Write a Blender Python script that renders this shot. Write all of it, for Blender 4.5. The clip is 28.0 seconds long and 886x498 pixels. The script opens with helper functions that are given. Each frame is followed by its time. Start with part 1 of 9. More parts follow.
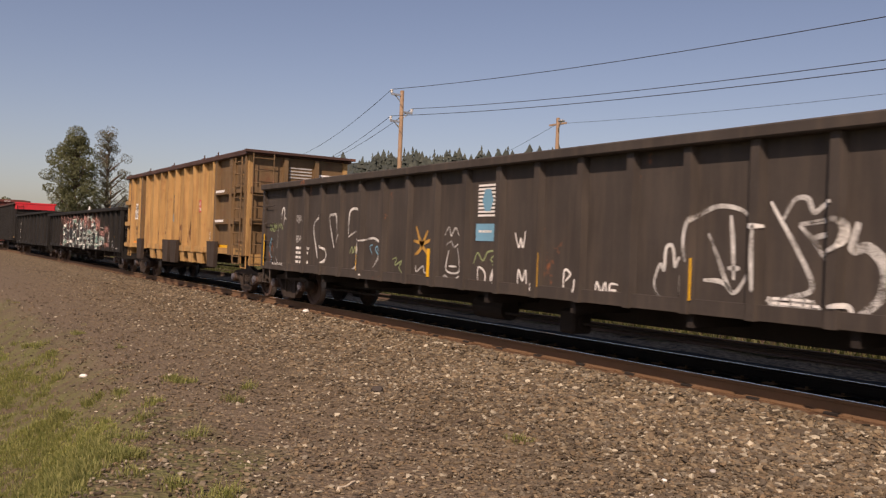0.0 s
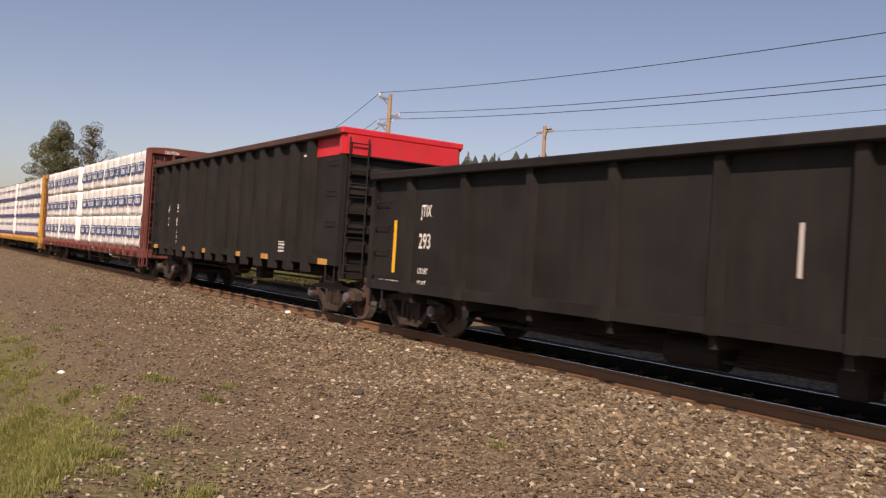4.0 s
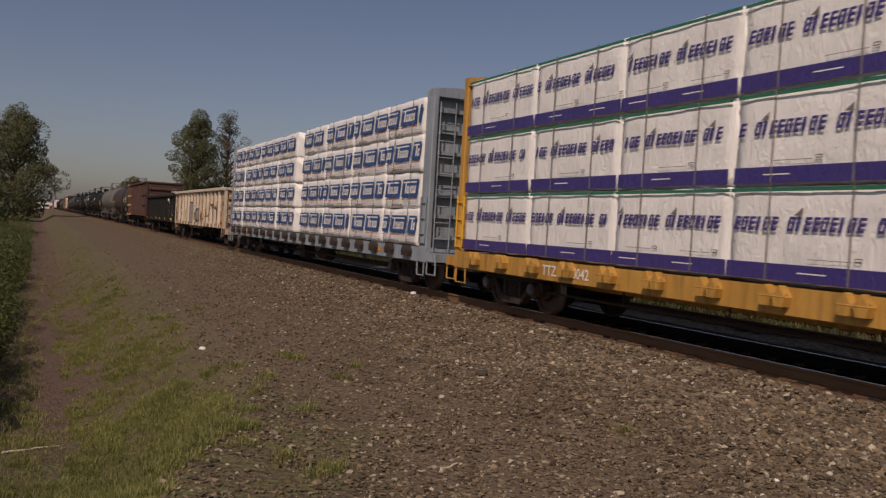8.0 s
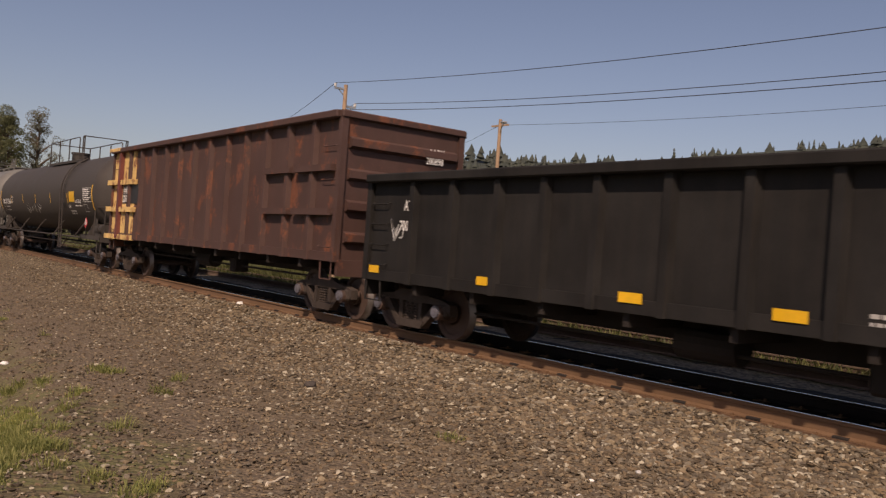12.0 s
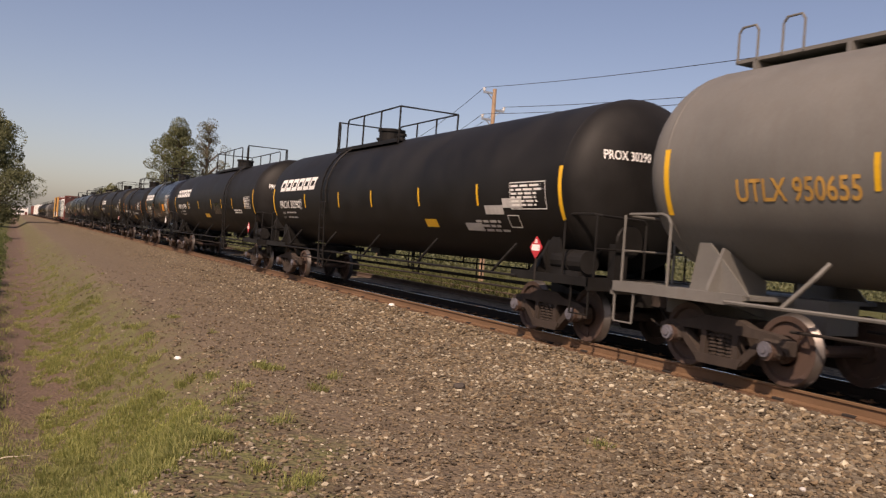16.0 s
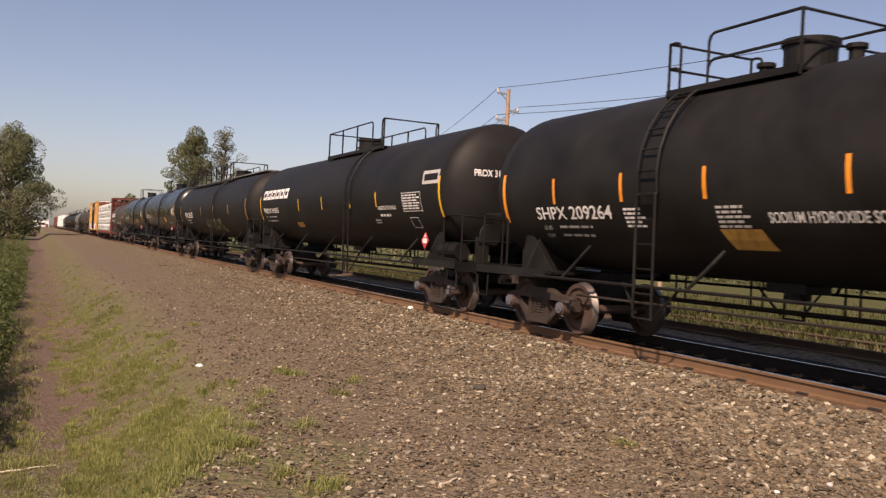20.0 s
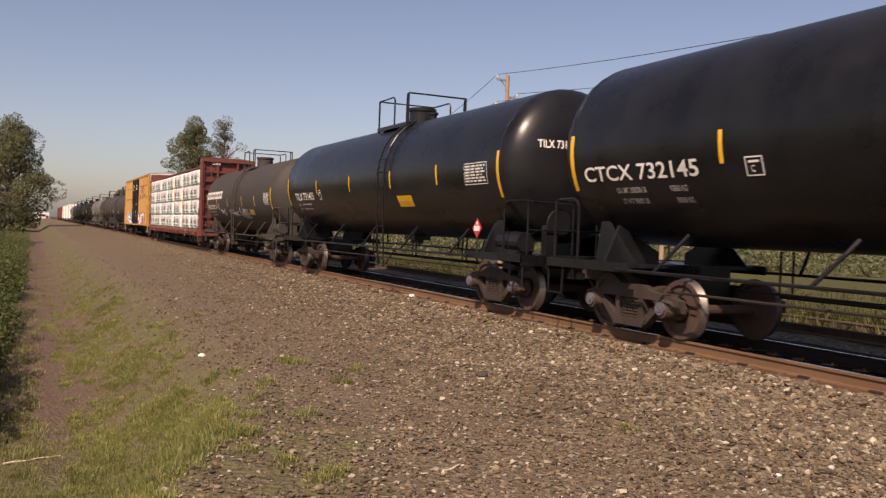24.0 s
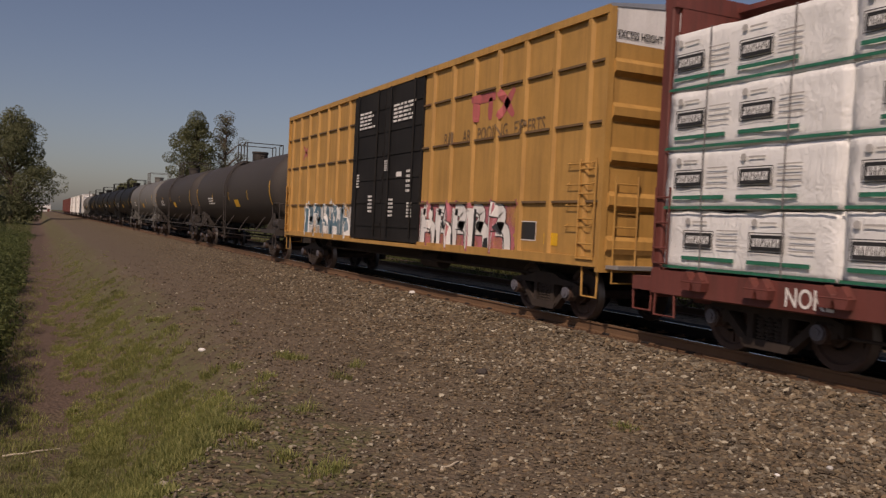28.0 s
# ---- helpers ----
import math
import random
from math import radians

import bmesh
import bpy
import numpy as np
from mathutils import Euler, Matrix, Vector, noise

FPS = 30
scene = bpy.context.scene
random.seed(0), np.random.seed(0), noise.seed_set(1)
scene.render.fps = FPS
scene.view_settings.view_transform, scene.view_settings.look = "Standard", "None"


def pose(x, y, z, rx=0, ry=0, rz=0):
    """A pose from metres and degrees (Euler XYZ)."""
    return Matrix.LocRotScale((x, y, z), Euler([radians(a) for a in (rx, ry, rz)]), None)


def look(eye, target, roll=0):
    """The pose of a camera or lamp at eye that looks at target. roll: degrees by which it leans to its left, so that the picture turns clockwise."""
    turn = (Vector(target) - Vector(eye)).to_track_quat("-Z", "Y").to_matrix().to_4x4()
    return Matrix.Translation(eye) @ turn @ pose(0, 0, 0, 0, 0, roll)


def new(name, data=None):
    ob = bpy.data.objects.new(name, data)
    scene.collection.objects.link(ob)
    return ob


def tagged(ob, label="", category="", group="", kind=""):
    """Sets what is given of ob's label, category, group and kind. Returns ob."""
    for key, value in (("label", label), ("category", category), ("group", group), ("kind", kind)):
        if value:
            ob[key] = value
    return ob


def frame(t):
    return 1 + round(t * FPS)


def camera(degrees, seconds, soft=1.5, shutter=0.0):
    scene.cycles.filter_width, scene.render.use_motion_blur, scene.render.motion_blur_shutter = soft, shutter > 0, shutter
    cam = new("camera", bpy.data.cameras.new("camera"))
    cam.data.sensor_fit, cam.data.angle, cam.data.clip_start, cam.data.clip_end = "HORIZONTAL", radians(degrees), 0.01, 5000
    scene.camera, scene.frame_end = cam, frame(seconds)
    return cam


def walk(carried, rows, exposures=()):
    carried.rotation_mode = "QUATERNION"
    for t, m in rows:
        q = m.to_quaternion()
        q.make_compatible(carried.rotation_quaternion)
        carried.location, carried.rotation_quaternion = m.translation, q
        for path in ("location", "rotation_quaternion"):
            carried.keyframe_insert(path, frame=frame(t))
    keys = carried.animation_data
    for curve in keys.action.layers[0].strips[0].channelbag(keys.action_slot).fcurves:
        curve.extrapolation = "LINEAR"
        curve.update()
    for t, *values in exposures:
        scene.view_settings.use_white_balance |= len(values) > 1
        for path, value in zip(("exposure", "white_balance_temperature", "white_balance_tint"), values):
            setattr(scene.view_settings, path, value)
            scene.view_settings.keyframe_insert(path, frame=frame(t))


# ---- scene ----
# camera: one spot beside the line, turned by hand
EYE = 1.513
TURNS = [
    (0, 90.03, -2.14, -32.69), (0.5, 90.6, -2.97, -32.95), (1, 91.07, -3.7, -36.52),
    (1.5, 91.27, -3.05, -37.97), (2, 91.15, -3.53, -35.66), (2.5, 91.02, -3.39, -34.46),
    (4.5, 90.16, -3.58, -33.21), (5, 90, -3.22, -32.12), (5.5, 89.96, -2.73, -30.37),
    (6, 89.59, -3.17, -28.21), (6.5, 88.82, -3.55, -26.72), (7, 88.53, -2.99, -26),
    (7.5, 88.71, -3.15, -25.49), (8, 88.67, -3.41, -25.43), (8.5, 88.57, -3.33, -25.61),
    (9, 88.41, -3.27, -26.5), (9.5, 88.29, -3.89, -27.69), (10, 88.6, -4.01, -32.9),
    (10.5, 89.34, -4.12, -44.33), (11, 89.38, -3.94, -47.5), (11.5, 89.4, -4.04, -40.63),
    (13.5, 90.5, -4.19, -33.46), (14, 90.13, -3.98, -31.4), (14.5, 89.74, -4.15, -30.75),
    (15, 89.41, -4.38, -30.21), (15.5, 89.41, -4.29, -28.24), (16, 89.58, -4.22, -26.83),
    (16.5, 89.81, -4.03, -25.18), (17, 89.2, -3.52, -23.84), (17.5, 88.27, -3.12, -24.27),
    (18, 88.03, -2.96, -26.15), (18.5, 88.62, -3.26, -29.11), (19, 89.78, -3.46, -33.2),
    (19.5, 89.76, -3.27, -30.15), (20, 89.64, -2.83, -25.66), (20.5, 89.54, -2.75, -25.31),
    (22.5, 89.15, -2.8, -26.35), (23, 89, -2.69, -26.15), (23.5, 88.85, -2.19, -25.8),
    (24, 88.8, -2.25, -25.62), (24.5, 88.82, -2.41, -25.42), (25, 88.87, -2.78, -25.25),
    (25.5, 88.82, -2.81, -25.32), (26, 88.62, -2.68, -25.32), (26.5, 88.58, -1.93, -25.55),
    (27, 88.49, -2.1, -25.73), (27.5, 88.53, -2.52, -25.67), (28, 88.59, -2.79, -25.55),
]
EXPOSURES = [(t, e, *((7300, 26) if e < -0.75 else (7800, 27))) for t, e in ((0.0, -0.12), (1.0, -0.29), (2.0, -0.36), (2.5, -0.2), (4.5, 0.1), (5.0, 0.1), (6.0, -0.9), (7.0, -1.02), (8.0, -1.0), (9.5, -1.02), (10.0, -1.0), (11.0, -0.85),
             (11.5, -0.55), (13.5, 0.0), (14.0, 0.1), (15.0, 0.08), (19.0, 0.18), (20.0, 0.25), (23.0, 0.12), (25.0, 0.08), (26.0, -0.18), (27.0, -0.85), (28.0, -0.85))]
cam = camera(55.0, 28.0, soft=1.3, shutter=0.08)
walk(cam, [(t, pose(0, 0, EYE, rx, ry, rz)) for t, rx, ry, rz in TURNS], EXPOSURES)

# world, sun and sky
SUN = Vector((-0.52, -0.48, 0.70)).normalized()
world = bpy.data.worlds.new("sky")
world.use_nodes = True
scene.world = world
_sky = world.node_tree.nodes.new("ShaderNodeTexSky")
_sky.sky_type, _sky.sun_disc = "NISHITA", False
_sky.sun_elevation = math.asin(SUN.z)
_sky.sun_rotation = math.atan2(SUN.x, SUN.y)
_sky.dust_density, _sky.air_density, _sky.ozone_density = 1.4, 0.88, 2.1
world.node_tree.links.new(_sky.outputs[0], world.node_tree.nodes["Background"].inputs[0])
world.node_tree.nodes["Background"].inputs[1].default_value = 0.110
sun = new("sun", bpy.data.lights.new("sun", "SUN"))
sun.data.energy, sun.data.angle, sun.data.color = 5.0, radians(0.6), (1.0, 0.9, 0.76)
sun.matrix_world = look(SUN * 50, (0, 0, 0))

# ---- materials ----


def nodes_of(name):
    m = bpy.data.materials.new(name)
    m.use_nodes = True
    return m, m.node_tree.nodes, m.node_tree.links, m.node_tree.nodes["Principled BSDF"]


def noise_node(N, L, scale, detail=4.0, stretch=(1, 1, 1), vary=True, rough=0.6):
    co, mp, nz = N.new("ShaderNodeTexCoord"), N.new("ShaderNodeMapping"), N.new("ShaderNodeTexNoise")
    mp.inputs["Scale"].default_value = stretch
    L.new(co.outputs["Object"], mp.inputs["Vector"])
    nz.inputs["Scale"].default_value, nz.inputs["Detail"].default_value = scale, detail
    nz.inputs["Roughness"].default_value = rough
    if vary:
        info, mul = N.new("ShaderNodeObjectInfo"), N.new("ShaderNodeMath")
        mul.operation, mul.inputs[1].default_value = "MULTIPLY", 37.0
        L.new(info.outputs["Random"], mul.inputs[0])
        L.new(mul.outputs[0], mp.inputs["Location"])
    L.new(mp.outputs[0], nz.inputs["Vector"])
    return nz


def ramp(N, L, src, lo, hi, a=(0, 0, 0, 1), b=(1, 1, 1, 1)):
    r = N.new("ShaderNodeValToRGB")
    r.color_ramp.elements[0].position, r.color_ramp.elements[1].position = lo, hi
    r.color_ramp.elements[0].color, r.color_ramp.elements[1].color = a, b
    L.new(src, r.inputs[0])
    return r.outputs[0]


def blend(N, L, fac, a, b, mode="MIX"):
    m = N.new("ShaderNodeMix")
    m.data_type, m.blend_type = "RGBA", mode
    for sock, v in ((m.inputs[0], fac), (m.inputs[6], a), (m.inputs[7], b)):
        if isinstance(v, bpy.types.NodeSocket):
            L.new(v, sock)
        elif isinstance(v, (int, float)):
            sock.default_value = v
        else:
            sock.default_value = (*v[:3], 1)
    return m.outputs[2]


def bumped(N, L, P, src, strength, dist):
    b = N.new("ShaderNodeBump")
    b.inputs["Strength"].default_value, b.inputs["Distance"].default_value = strength, dist
    L.new(src, b.inputs["Height"])
    L.new(b.outputs[0], P.inputs["Normal"])


def paint(name, base, rough=0.55, dirt=0.4, dirt_col=(0.12, 0.09, 0.065), rust=0.0, rust_col=(0.16, 0.055, 0.022), metal=0.0, fade=0.12, spec=0.5, rust_scale=1.3, rust_soft=0.06, rust_stretch=(1, 1, 0.75)):
    """Weathered paint on steel: faded patches, vertical dirt streaks, rust."""
    m, N, L, P = nodes_of(name)
    big = noise_node(N, L, 0.9, 5)
    fine = noise_node(N, L, 22.0, 6)
    streak = noise_node(N, L, 3.0, 5, (2.2, 2.2, 0.22))
    lighter = tuple(min(1, c * (1 + fade * 2) + 0.01) for c in base)
    col = blend(N, L, ramp(N, L, big.outputs[0], 0.35, 0.7), base, lighter)
    col = blend(N, L, ramp(N, L, fine.outputs[0], 0.3, 0.75, (0, 0, 0, 1), (0.22, 0.22, 0.22, 1)), col, tuple(c * 0.6 for c in base))
    if dirt:
        col = blend(N, L, ramp(N, L, streak.outputs[0], 0.46, 0.75, (0, 0, 0, 1), (dirt, dirt, dirt, 1)), col, dirt_col)
    if rust:
        rn = noise_node(N, L, rust_scale, 9, rust_stretch, rough=0.72)
        lo = 0.72 - 0.34 * rust
        mask = ramp(N, L, rn.outputs[0], lo, lo + rust_soft)
        rc = blend(N, L, ramp(N, L, fine.outputs[0], 0.3, 0.7), rust_col, tuple(min(1, c * 2.0) for c in rust_col))
        col = blend(N, L, mask, col, rc)
    L.new(col, P.inputs["Base Color"])
    rr = N.new("ShaderNodeMapRange")
    rr.inputs[3].default_value, rr.inputs[4].default_value = max(0.05, rough - 0.12), min(1, rough + 0.15)
    L.new(big.outputs[0], rr.inputs[0])
    L.new(rr.outputs[0], P.inputs["Roughness"])
    P.inputs["Metallic"].default_value = metal
    P.inputs["Specular IOR Level"].default_value = spec
    bumped(N, L, P, fine.outputs[0], 0.25, 0.004)
    return m


def speckled(name, cols, scale, rough=0.95, bump=0.5, dist=0.03, island=False, stretch=(1, 1, 1)):
    """Ground-like stuff: cells or islands of several colours with grain."""
    m, N, L, P = nodes_of(name)
    r = N.new("ShaderNodeValToRGB")
    r.color_ramp.interpolation = "LINEAR"
    while len(r.color_ramp.elements) < len(cols):
        r.color_ramp.elements.new(0.5)
    for i, c in enumerate(cols):
        r.color_ramp.elements[i].position = i / (len(cols) - 1)
        r.color_ramp.elements[i].color = (*c, 1)
    fine = noise_node(N, L, scale * 4, 5, vary=False)
    big = noise_node(N, L, 0.45, 5, vary=False)
    if island:
        g = N.new("ShaderNodeNewGeometry")
        L.new(g.outputs["Random Per Island"], r.inputs[0])
        height = fine.outputs[0]
    else:
        co, mp, v = N.new("ShaderNodeTexCoord"), N.new("ShaderNodeMapping"), N.new("ShaderNodeTexVoronoi")
        mp.inputs["Scale"].default_value = stretch
        v.inputs["Scale"].default_value = scale
        L.new(co.outputs["Object"], mp.inputs[0])
        L.new(mp.outputs[0], v.inputs["Vector"])
        sep = N.new("ShaderNodeSeparateColor")
        L.new(v.outputs["Color"], sep.inputs[0])
        L.new(sep.outputs[0], r.inputs[0])
        inv = N.new("ShaderNodeMath")
        inv.operation, inv.inputs[0].default_value = "SUBTRACT", 1.0
        L.new(v.outputs["Distance"], inv.inputs[1])
        height = inv.outputs[0]
    col = blend(N, L, ramp(N, L, fine.outputs[0], 0.25, 0.75, (0.72, 0.72, 0.72, 1), (1.25, 1.25, 1.25, 1)), r.outputs[0], r.outputs[0])
    col = blend(N, L, 1.0, r.outputs[0], ramp(N, L, fine.outputs[0], 0.25, 0.75, (0.7, 0.7, 0.7, 1), (1.2, 1.2, 1.2, 1)), "MULTIPLY")
    col = blend(N, L, 1.0, col, ramp(N, L, big.outputs[0], 0.3, 0.7, (0.8, 0.78, 0.76, 1), (1.12, 1.12, 1.12, 1)), "MULTIPLY")
    L.new(col, P.inputs["Base Color"])
    P.inputs["Roughness"].default_value = rough
    P.inputs["Specular IOR Level"].default_value = 0.25
    bumped(N, L, P, height, bump, dist)
    return m


def foliage(name, a, b, trans=0.25):
    m, N, L, P = nodes_of(name)
    g = N.new("ShaderNodeNewGeometry")
    nz = noise_node(N, L, 0.5, 3, vary=False)
    col = blend(N, L, g.outputs["Random Per Island"], a, b)
    col = blend(N, L, 1.0, col, ramp(N, L, nz.outputs[0], 0.3, 0.7, (0.75, 0.75, 0.75, 1), (1.2, 1.2, 1.1, 1)), "MULTIPLY")
    L.new(col, P.inputs["Base Color"])
    P.inputs["Roughness"].default_value = 0.6
    P.inputs["Specular IOR Level"].default_value = 0.3
    tr = N.new("ShaderNodeBsdfTranslucent")
    L.new(col, tr.inputs[0])
    mix = N.new("ShaderNodeMixShader")
    mix.inputs[0].default_value = trans
    L.new(P.outputs[0], mix.inputs[1])
    L.new(tr.outputs[0], mix.inputs[2])
    L.new(mix.outputs[0], N["Material Output"].inputs[0])
    return m


def plastic_wrap(name, base):
    """Woven film pulled over lumber: creases that fan out, soft sags, dust."""
    m, N, L, P = nodes_of(name)
    a = noise_node(N, L, 2.2, 5, (1, 1.0, 0.6))
    folds = noise_node(N, L, 3.2, 3, (1, 1.9, 0.55))
    folds.inputs["Distortion"].default_value = 1.6
    grain = noise_node(N, L, 11.0, 4, (1, 0.6, 1.5))
    col = blend(N, L, ramp(N, L, a.outputs[0], 0.3, 0.72), tuple(c * 0.88 for c in base), base)
    col = blend(N, L, ramp(N, L, grain.outputs[0], 0.55, 0.8, (0, 0, 0, 1), (0.25, 0.25, 0.25, 1)), col, tuple(c * 0.7 + 0.02 for c in base))
    L.new(col, P.inputs["Base Color"])
    P.inputs["Roughness"].default_value = 0.36
    # creases: the ridge lines of a folded field
    fold = N.new("ShaderNodeMath")
    fold.operation, fold.inputs[1].default_value = "PINGPONG", 0.11
    L.new(folds.outputs[0], fold.inputs[0])
    s = N.new("ShaderNodeMath")
    s.operation, s.inputs[1].default_value = "MULTIPLY_ADD", 2.6
    L.new(fold.outputs[0], s.inputs[0])
    L.new(a.outputs[0], s.inputs[2])
    t = N.new("ShaderNodeMath")
    t.operation, t.inputs[1].default_value = "MULTIPLY_ADD", 0.08
    L.new(grain.outputs[0], t.inputs[0])
    L.new(s.outputs[0], t.inputs[2])
    bumped(N, L, P, t.outputs[0], 0.45, 0.06)
    return m


M = {}
M["dark_brown"] = paint("dark_brown_car_paint", (0.038, 0.03, 0.025), 0.75, 0.45, (0.10, 0.075, 0.055), 0.25)
M["black"] = paint("black_car_paint", (0.012, 0.011, 0.0103), 0.7, 0.3, (0.034, 0.028, 0.023), spec=0.22)
M["tank_black"] = paint("black_tank_paint", (0.0078, 0.0071, 0.0066), 0.55, 0.25, (0.018, 0.014, 0.011), spec=0.18)
M["tank_gloss"] = paint("glossy_black_tank_paint", (0.007, 0.0073, 0.009), 0.28, 0.2, (0.018, 0.015, 0.013), spec=0.28)
M["tank_dark"] = paint("dark_grey_tank_paint", (0.042, 0.036, 0.032), 0.65, 0.3, (0.07, 0.053, 0.042), spec=0.3)
M["tank_grey"] = paint("grey_tank_paint", (0.122, 0.118, 0.108), 0.6, 0.3, (0.12, 0.10, 0.08))
M["ochre"] = paint("ochre_car_paint", (0.39, 0.235, 0.088), 0.65, 0.75, (0.15, 0.075, 0.032), 0.42, (0.17, 0.075, 0.03), rust_soft=0.14)
M["ochre_dark"] = paint("soiled_ochre_car_paint", (0.15, 0.092, 0.042), 0.7, 0.6, (0.065, 0.04, 0.022), 0.45, (0.10, 0.042, 0.02), rust_soft=0.12)
M["rusty_cream"] = paint("rusty_cream_car_paint", (0.50, 0.39, 0.27), 0.75, 0.85, (0.22, 0.105, 0.055), 0.80, (0.105, 0.046, 0.026), rust_scale=2.2, rust_soft=0.13, rust_stretch=(1, 0.8, 2.0))
M["cream"] = paint("worn_cream_paint", (0.56, 0.50, 0.40), 0.7, 0.5, (0.24, 0.12, 0.06), 0.45, (0.17, 0.065, 0.03), rust_scale=3.0, rust_soft=0.12)
M["oxide"] = paint("red_oxide_car_paint", (0.14, 0.036, 0.027), 0.65, 0.6, (0.055, 0.028, 0.022))
M["bright_red"] = paint("bright_red_end_paint", (0.55, 0.02, 0.03), 0.5, 0.15)
M["amber"] = paint("amber_car_paint", (0.46, 0.25, 0.05), 0.6, 0.75, (0.13, 0.07, 0.03), 0.15, (0.10, 0.045, 0.02))
M["box_yellow"] = paint("boxcar_yellow_paint", (0.43, 0.238, 0.062), 0.6, 0.5, (0.22, 0.115, 0.035), 0.12, (0.10, 0.045, 0.02))
M["pale_blue"] = paint("pale_blue_car_paint", (0.24, 0.29, 0.335), 0.6, 0.6, (0.10, 0.085, 0.075))
M["maroon"] = paint("maroon_rusted_paint", (0.06, 0.028, 0.022), 0.7, 0.5, (0.05, 0.03, 0.022), 0.5, (0.10, 0.035, 0.018))
M["white"] = paint("white_paint", (0.72, 0.71, 0.68), 0.55, 0.25, (0.35, 0.32, 0.28))
M["grey_white"] = paint("faded_white_paint", (0.42, 0.41, 0.39), 0.6, 0.3)
M["yellow"] = paint("yellow_reflector", (0.72, 0.40, 0.015), 0.4, 0.1)
M["orange"] = paint("orange_reflector", (0.72, 0.25, 0.02), 0.4, 0.1)
M["steel"] = paint("dusty_truck_steel", (0.042, 0.031, 0.025), 0.8, 0.6, (0.025, 0.02, 0.017), spec=0.25)
M["wheel"] = paint("rusty_wheel_steel", (0.062, 0.036, 0.026), 0.7, 0.6, (0.035, 0.026, 0.022))
M["tread"] = paint("polished_wheel_tread", (0.14, 0.125, 0.115), 0.45, 0.6, (0.05, 0.04, 0.035), metal=0.8)
M["rail_rust"] = paint("rusty_rail_steel", (0.135, 0.074, 0.036), 0.85, 0.5, (0.13, 0.07, 0.04))
M["rail_top"] = paint("worn_rail_head_steel", (0.62, 0.61, 0.60), 0.16, 0.0, metal=1.0)
M["rail_black"] = paint("near_black_rail_steel", (0.014, 0.011, 0.0095), 0.85, 0.5, (0.03, 0.02, 0.015), spec=0.2)
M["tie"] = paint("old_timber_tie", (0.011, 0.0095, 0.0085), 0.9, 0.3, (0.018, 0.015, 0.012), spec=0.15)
M["wood"] = paint("weathered_pole_wood", (0.33, 0.22, 0.14), 0.85, 0.5, (0.18, 0.11, 0.07))
M["lumber"] = paint("fresh_sawn_lumber", (0.62, 0.40, 0.15), 0.7, 0.2)
M["galv"] = paint("galvanised_steel", (0.45, 0.46, 0.47), 0.4, 0.15, metal=0.6)
M["wire"] = paint("cable_sheath", (0.02, 0.02, 0.022), 0.6, 0)
M["wrap"] = plastic_wrap("white_lumber_wrap", (0.86, 0.87, 0.85))
M["ink_blue"] = plastic_wrap("blue_print", (0.022, 0.085, 0.27))
M["ink_purple"] = plastic_wrap("purple_print", (0.055, 0.04, 0.20))
M["ink_green"] = plastic_wrap("green_print", (0.02, 0.17, 0.10))
M["strap"] = paint("steel_strap", (0.16, 0.15, 0.145), 0.5, 0)
M["ink_black"] = paint("black_print", (0.02, 0.02, 0.02), 0.5, 0)
M["ink_red"] = paint("red_print", (0.45, 0.05, 0.05), 0.5, 0)
M["teal"] = paint("teal_spray_paint", (0.10, 0.19, 0.165), 0.5, 0.6, (0.27, 0.29, 0.28))


def mist(name, base, lo, hi, grit=0.55):
    """Thin sprayed paint: the coat breaks up into specks and soft clouds."""
    m = paint(name, base, 0.7, 0.2)
    N, L, P = m.node_tree.nodes, m.node_tree.links, m.node_tree.nodes["Principled BSDF"]
    cloud, speck = noise_node(N, L, 1.6, 4), noise_node(N, L, 70.0, 3)
    s = N.new("ShaderNodeMath")
    s.operation = "MULTIPLY_ADD"
    s.inputs[1].default_value = grit
    L.new(speck.outputs[0], s.inputs[0])
    L.new(cloud.outputs[0], s.inputs[2])
    L.new(ramp(N, L, s.outputs[0], lo, hi), P.inputs["Alpha"])
    return m


M["pink"] = mist("pink_spray_paint", (0.46, 0.235, 0.21), 0.52, 0.98, 0.2)
M["pink_haze"] = mist("thin_pink_overspray", (0.46, 0.24, 0.21), 0.60, 1.35, 0.3)
M["grey_mist"] = mist("grey_sprayed_shading", (0.36, 0.39, 0.38), 0.40, 0.85, 0.15)
M["hot_pink"] = mist("bright_pink_overspray", (0.52, 0.16, 0.20), 0.36, 0.80, 0.25)
M["teal_blue"] = paint("blue_green_spray_paint", (0.07, 0.15, 0.20), 0.5, 0.7, (0.30, 0.36, 0.37))
M["red_tag"] = paint("red_stencil_paint", (0.42, 0.10, 0.10), 0.6, 0.3)
M["rust_mist"] = mist("faded_rust_stain", (0.17, 0.075, 0.04), 0.55, 0.85)
M["olive"] = paint("olive_sill_paint", (0.13, 0.125, 0.05), 0.7, 0.5)
M["rail_dull"] = paint("dull_brown_rail_steel", (0.085, 0.055, 0.04), 0.9, 0.5, (0.05, 0.035, 0.025))
M["white_mist"] = mist("thin_white_spray_paint", (0.6, 0.6, 0.58), 0.6, 0.85)
M["silver"] = paint("silver_spray_paint", (0.24, 0.235, 0.23), 0.4, 0.35, metal=0.25)
M["spray_black"] = paint("black_spray_paint", (0.015, 0.015, 0.016), 0.5, 0)
M["sky_blue"] = paint("sky_blue_spray_paint", (0.12, 0.30, 0.42), 0.5, 0.1)
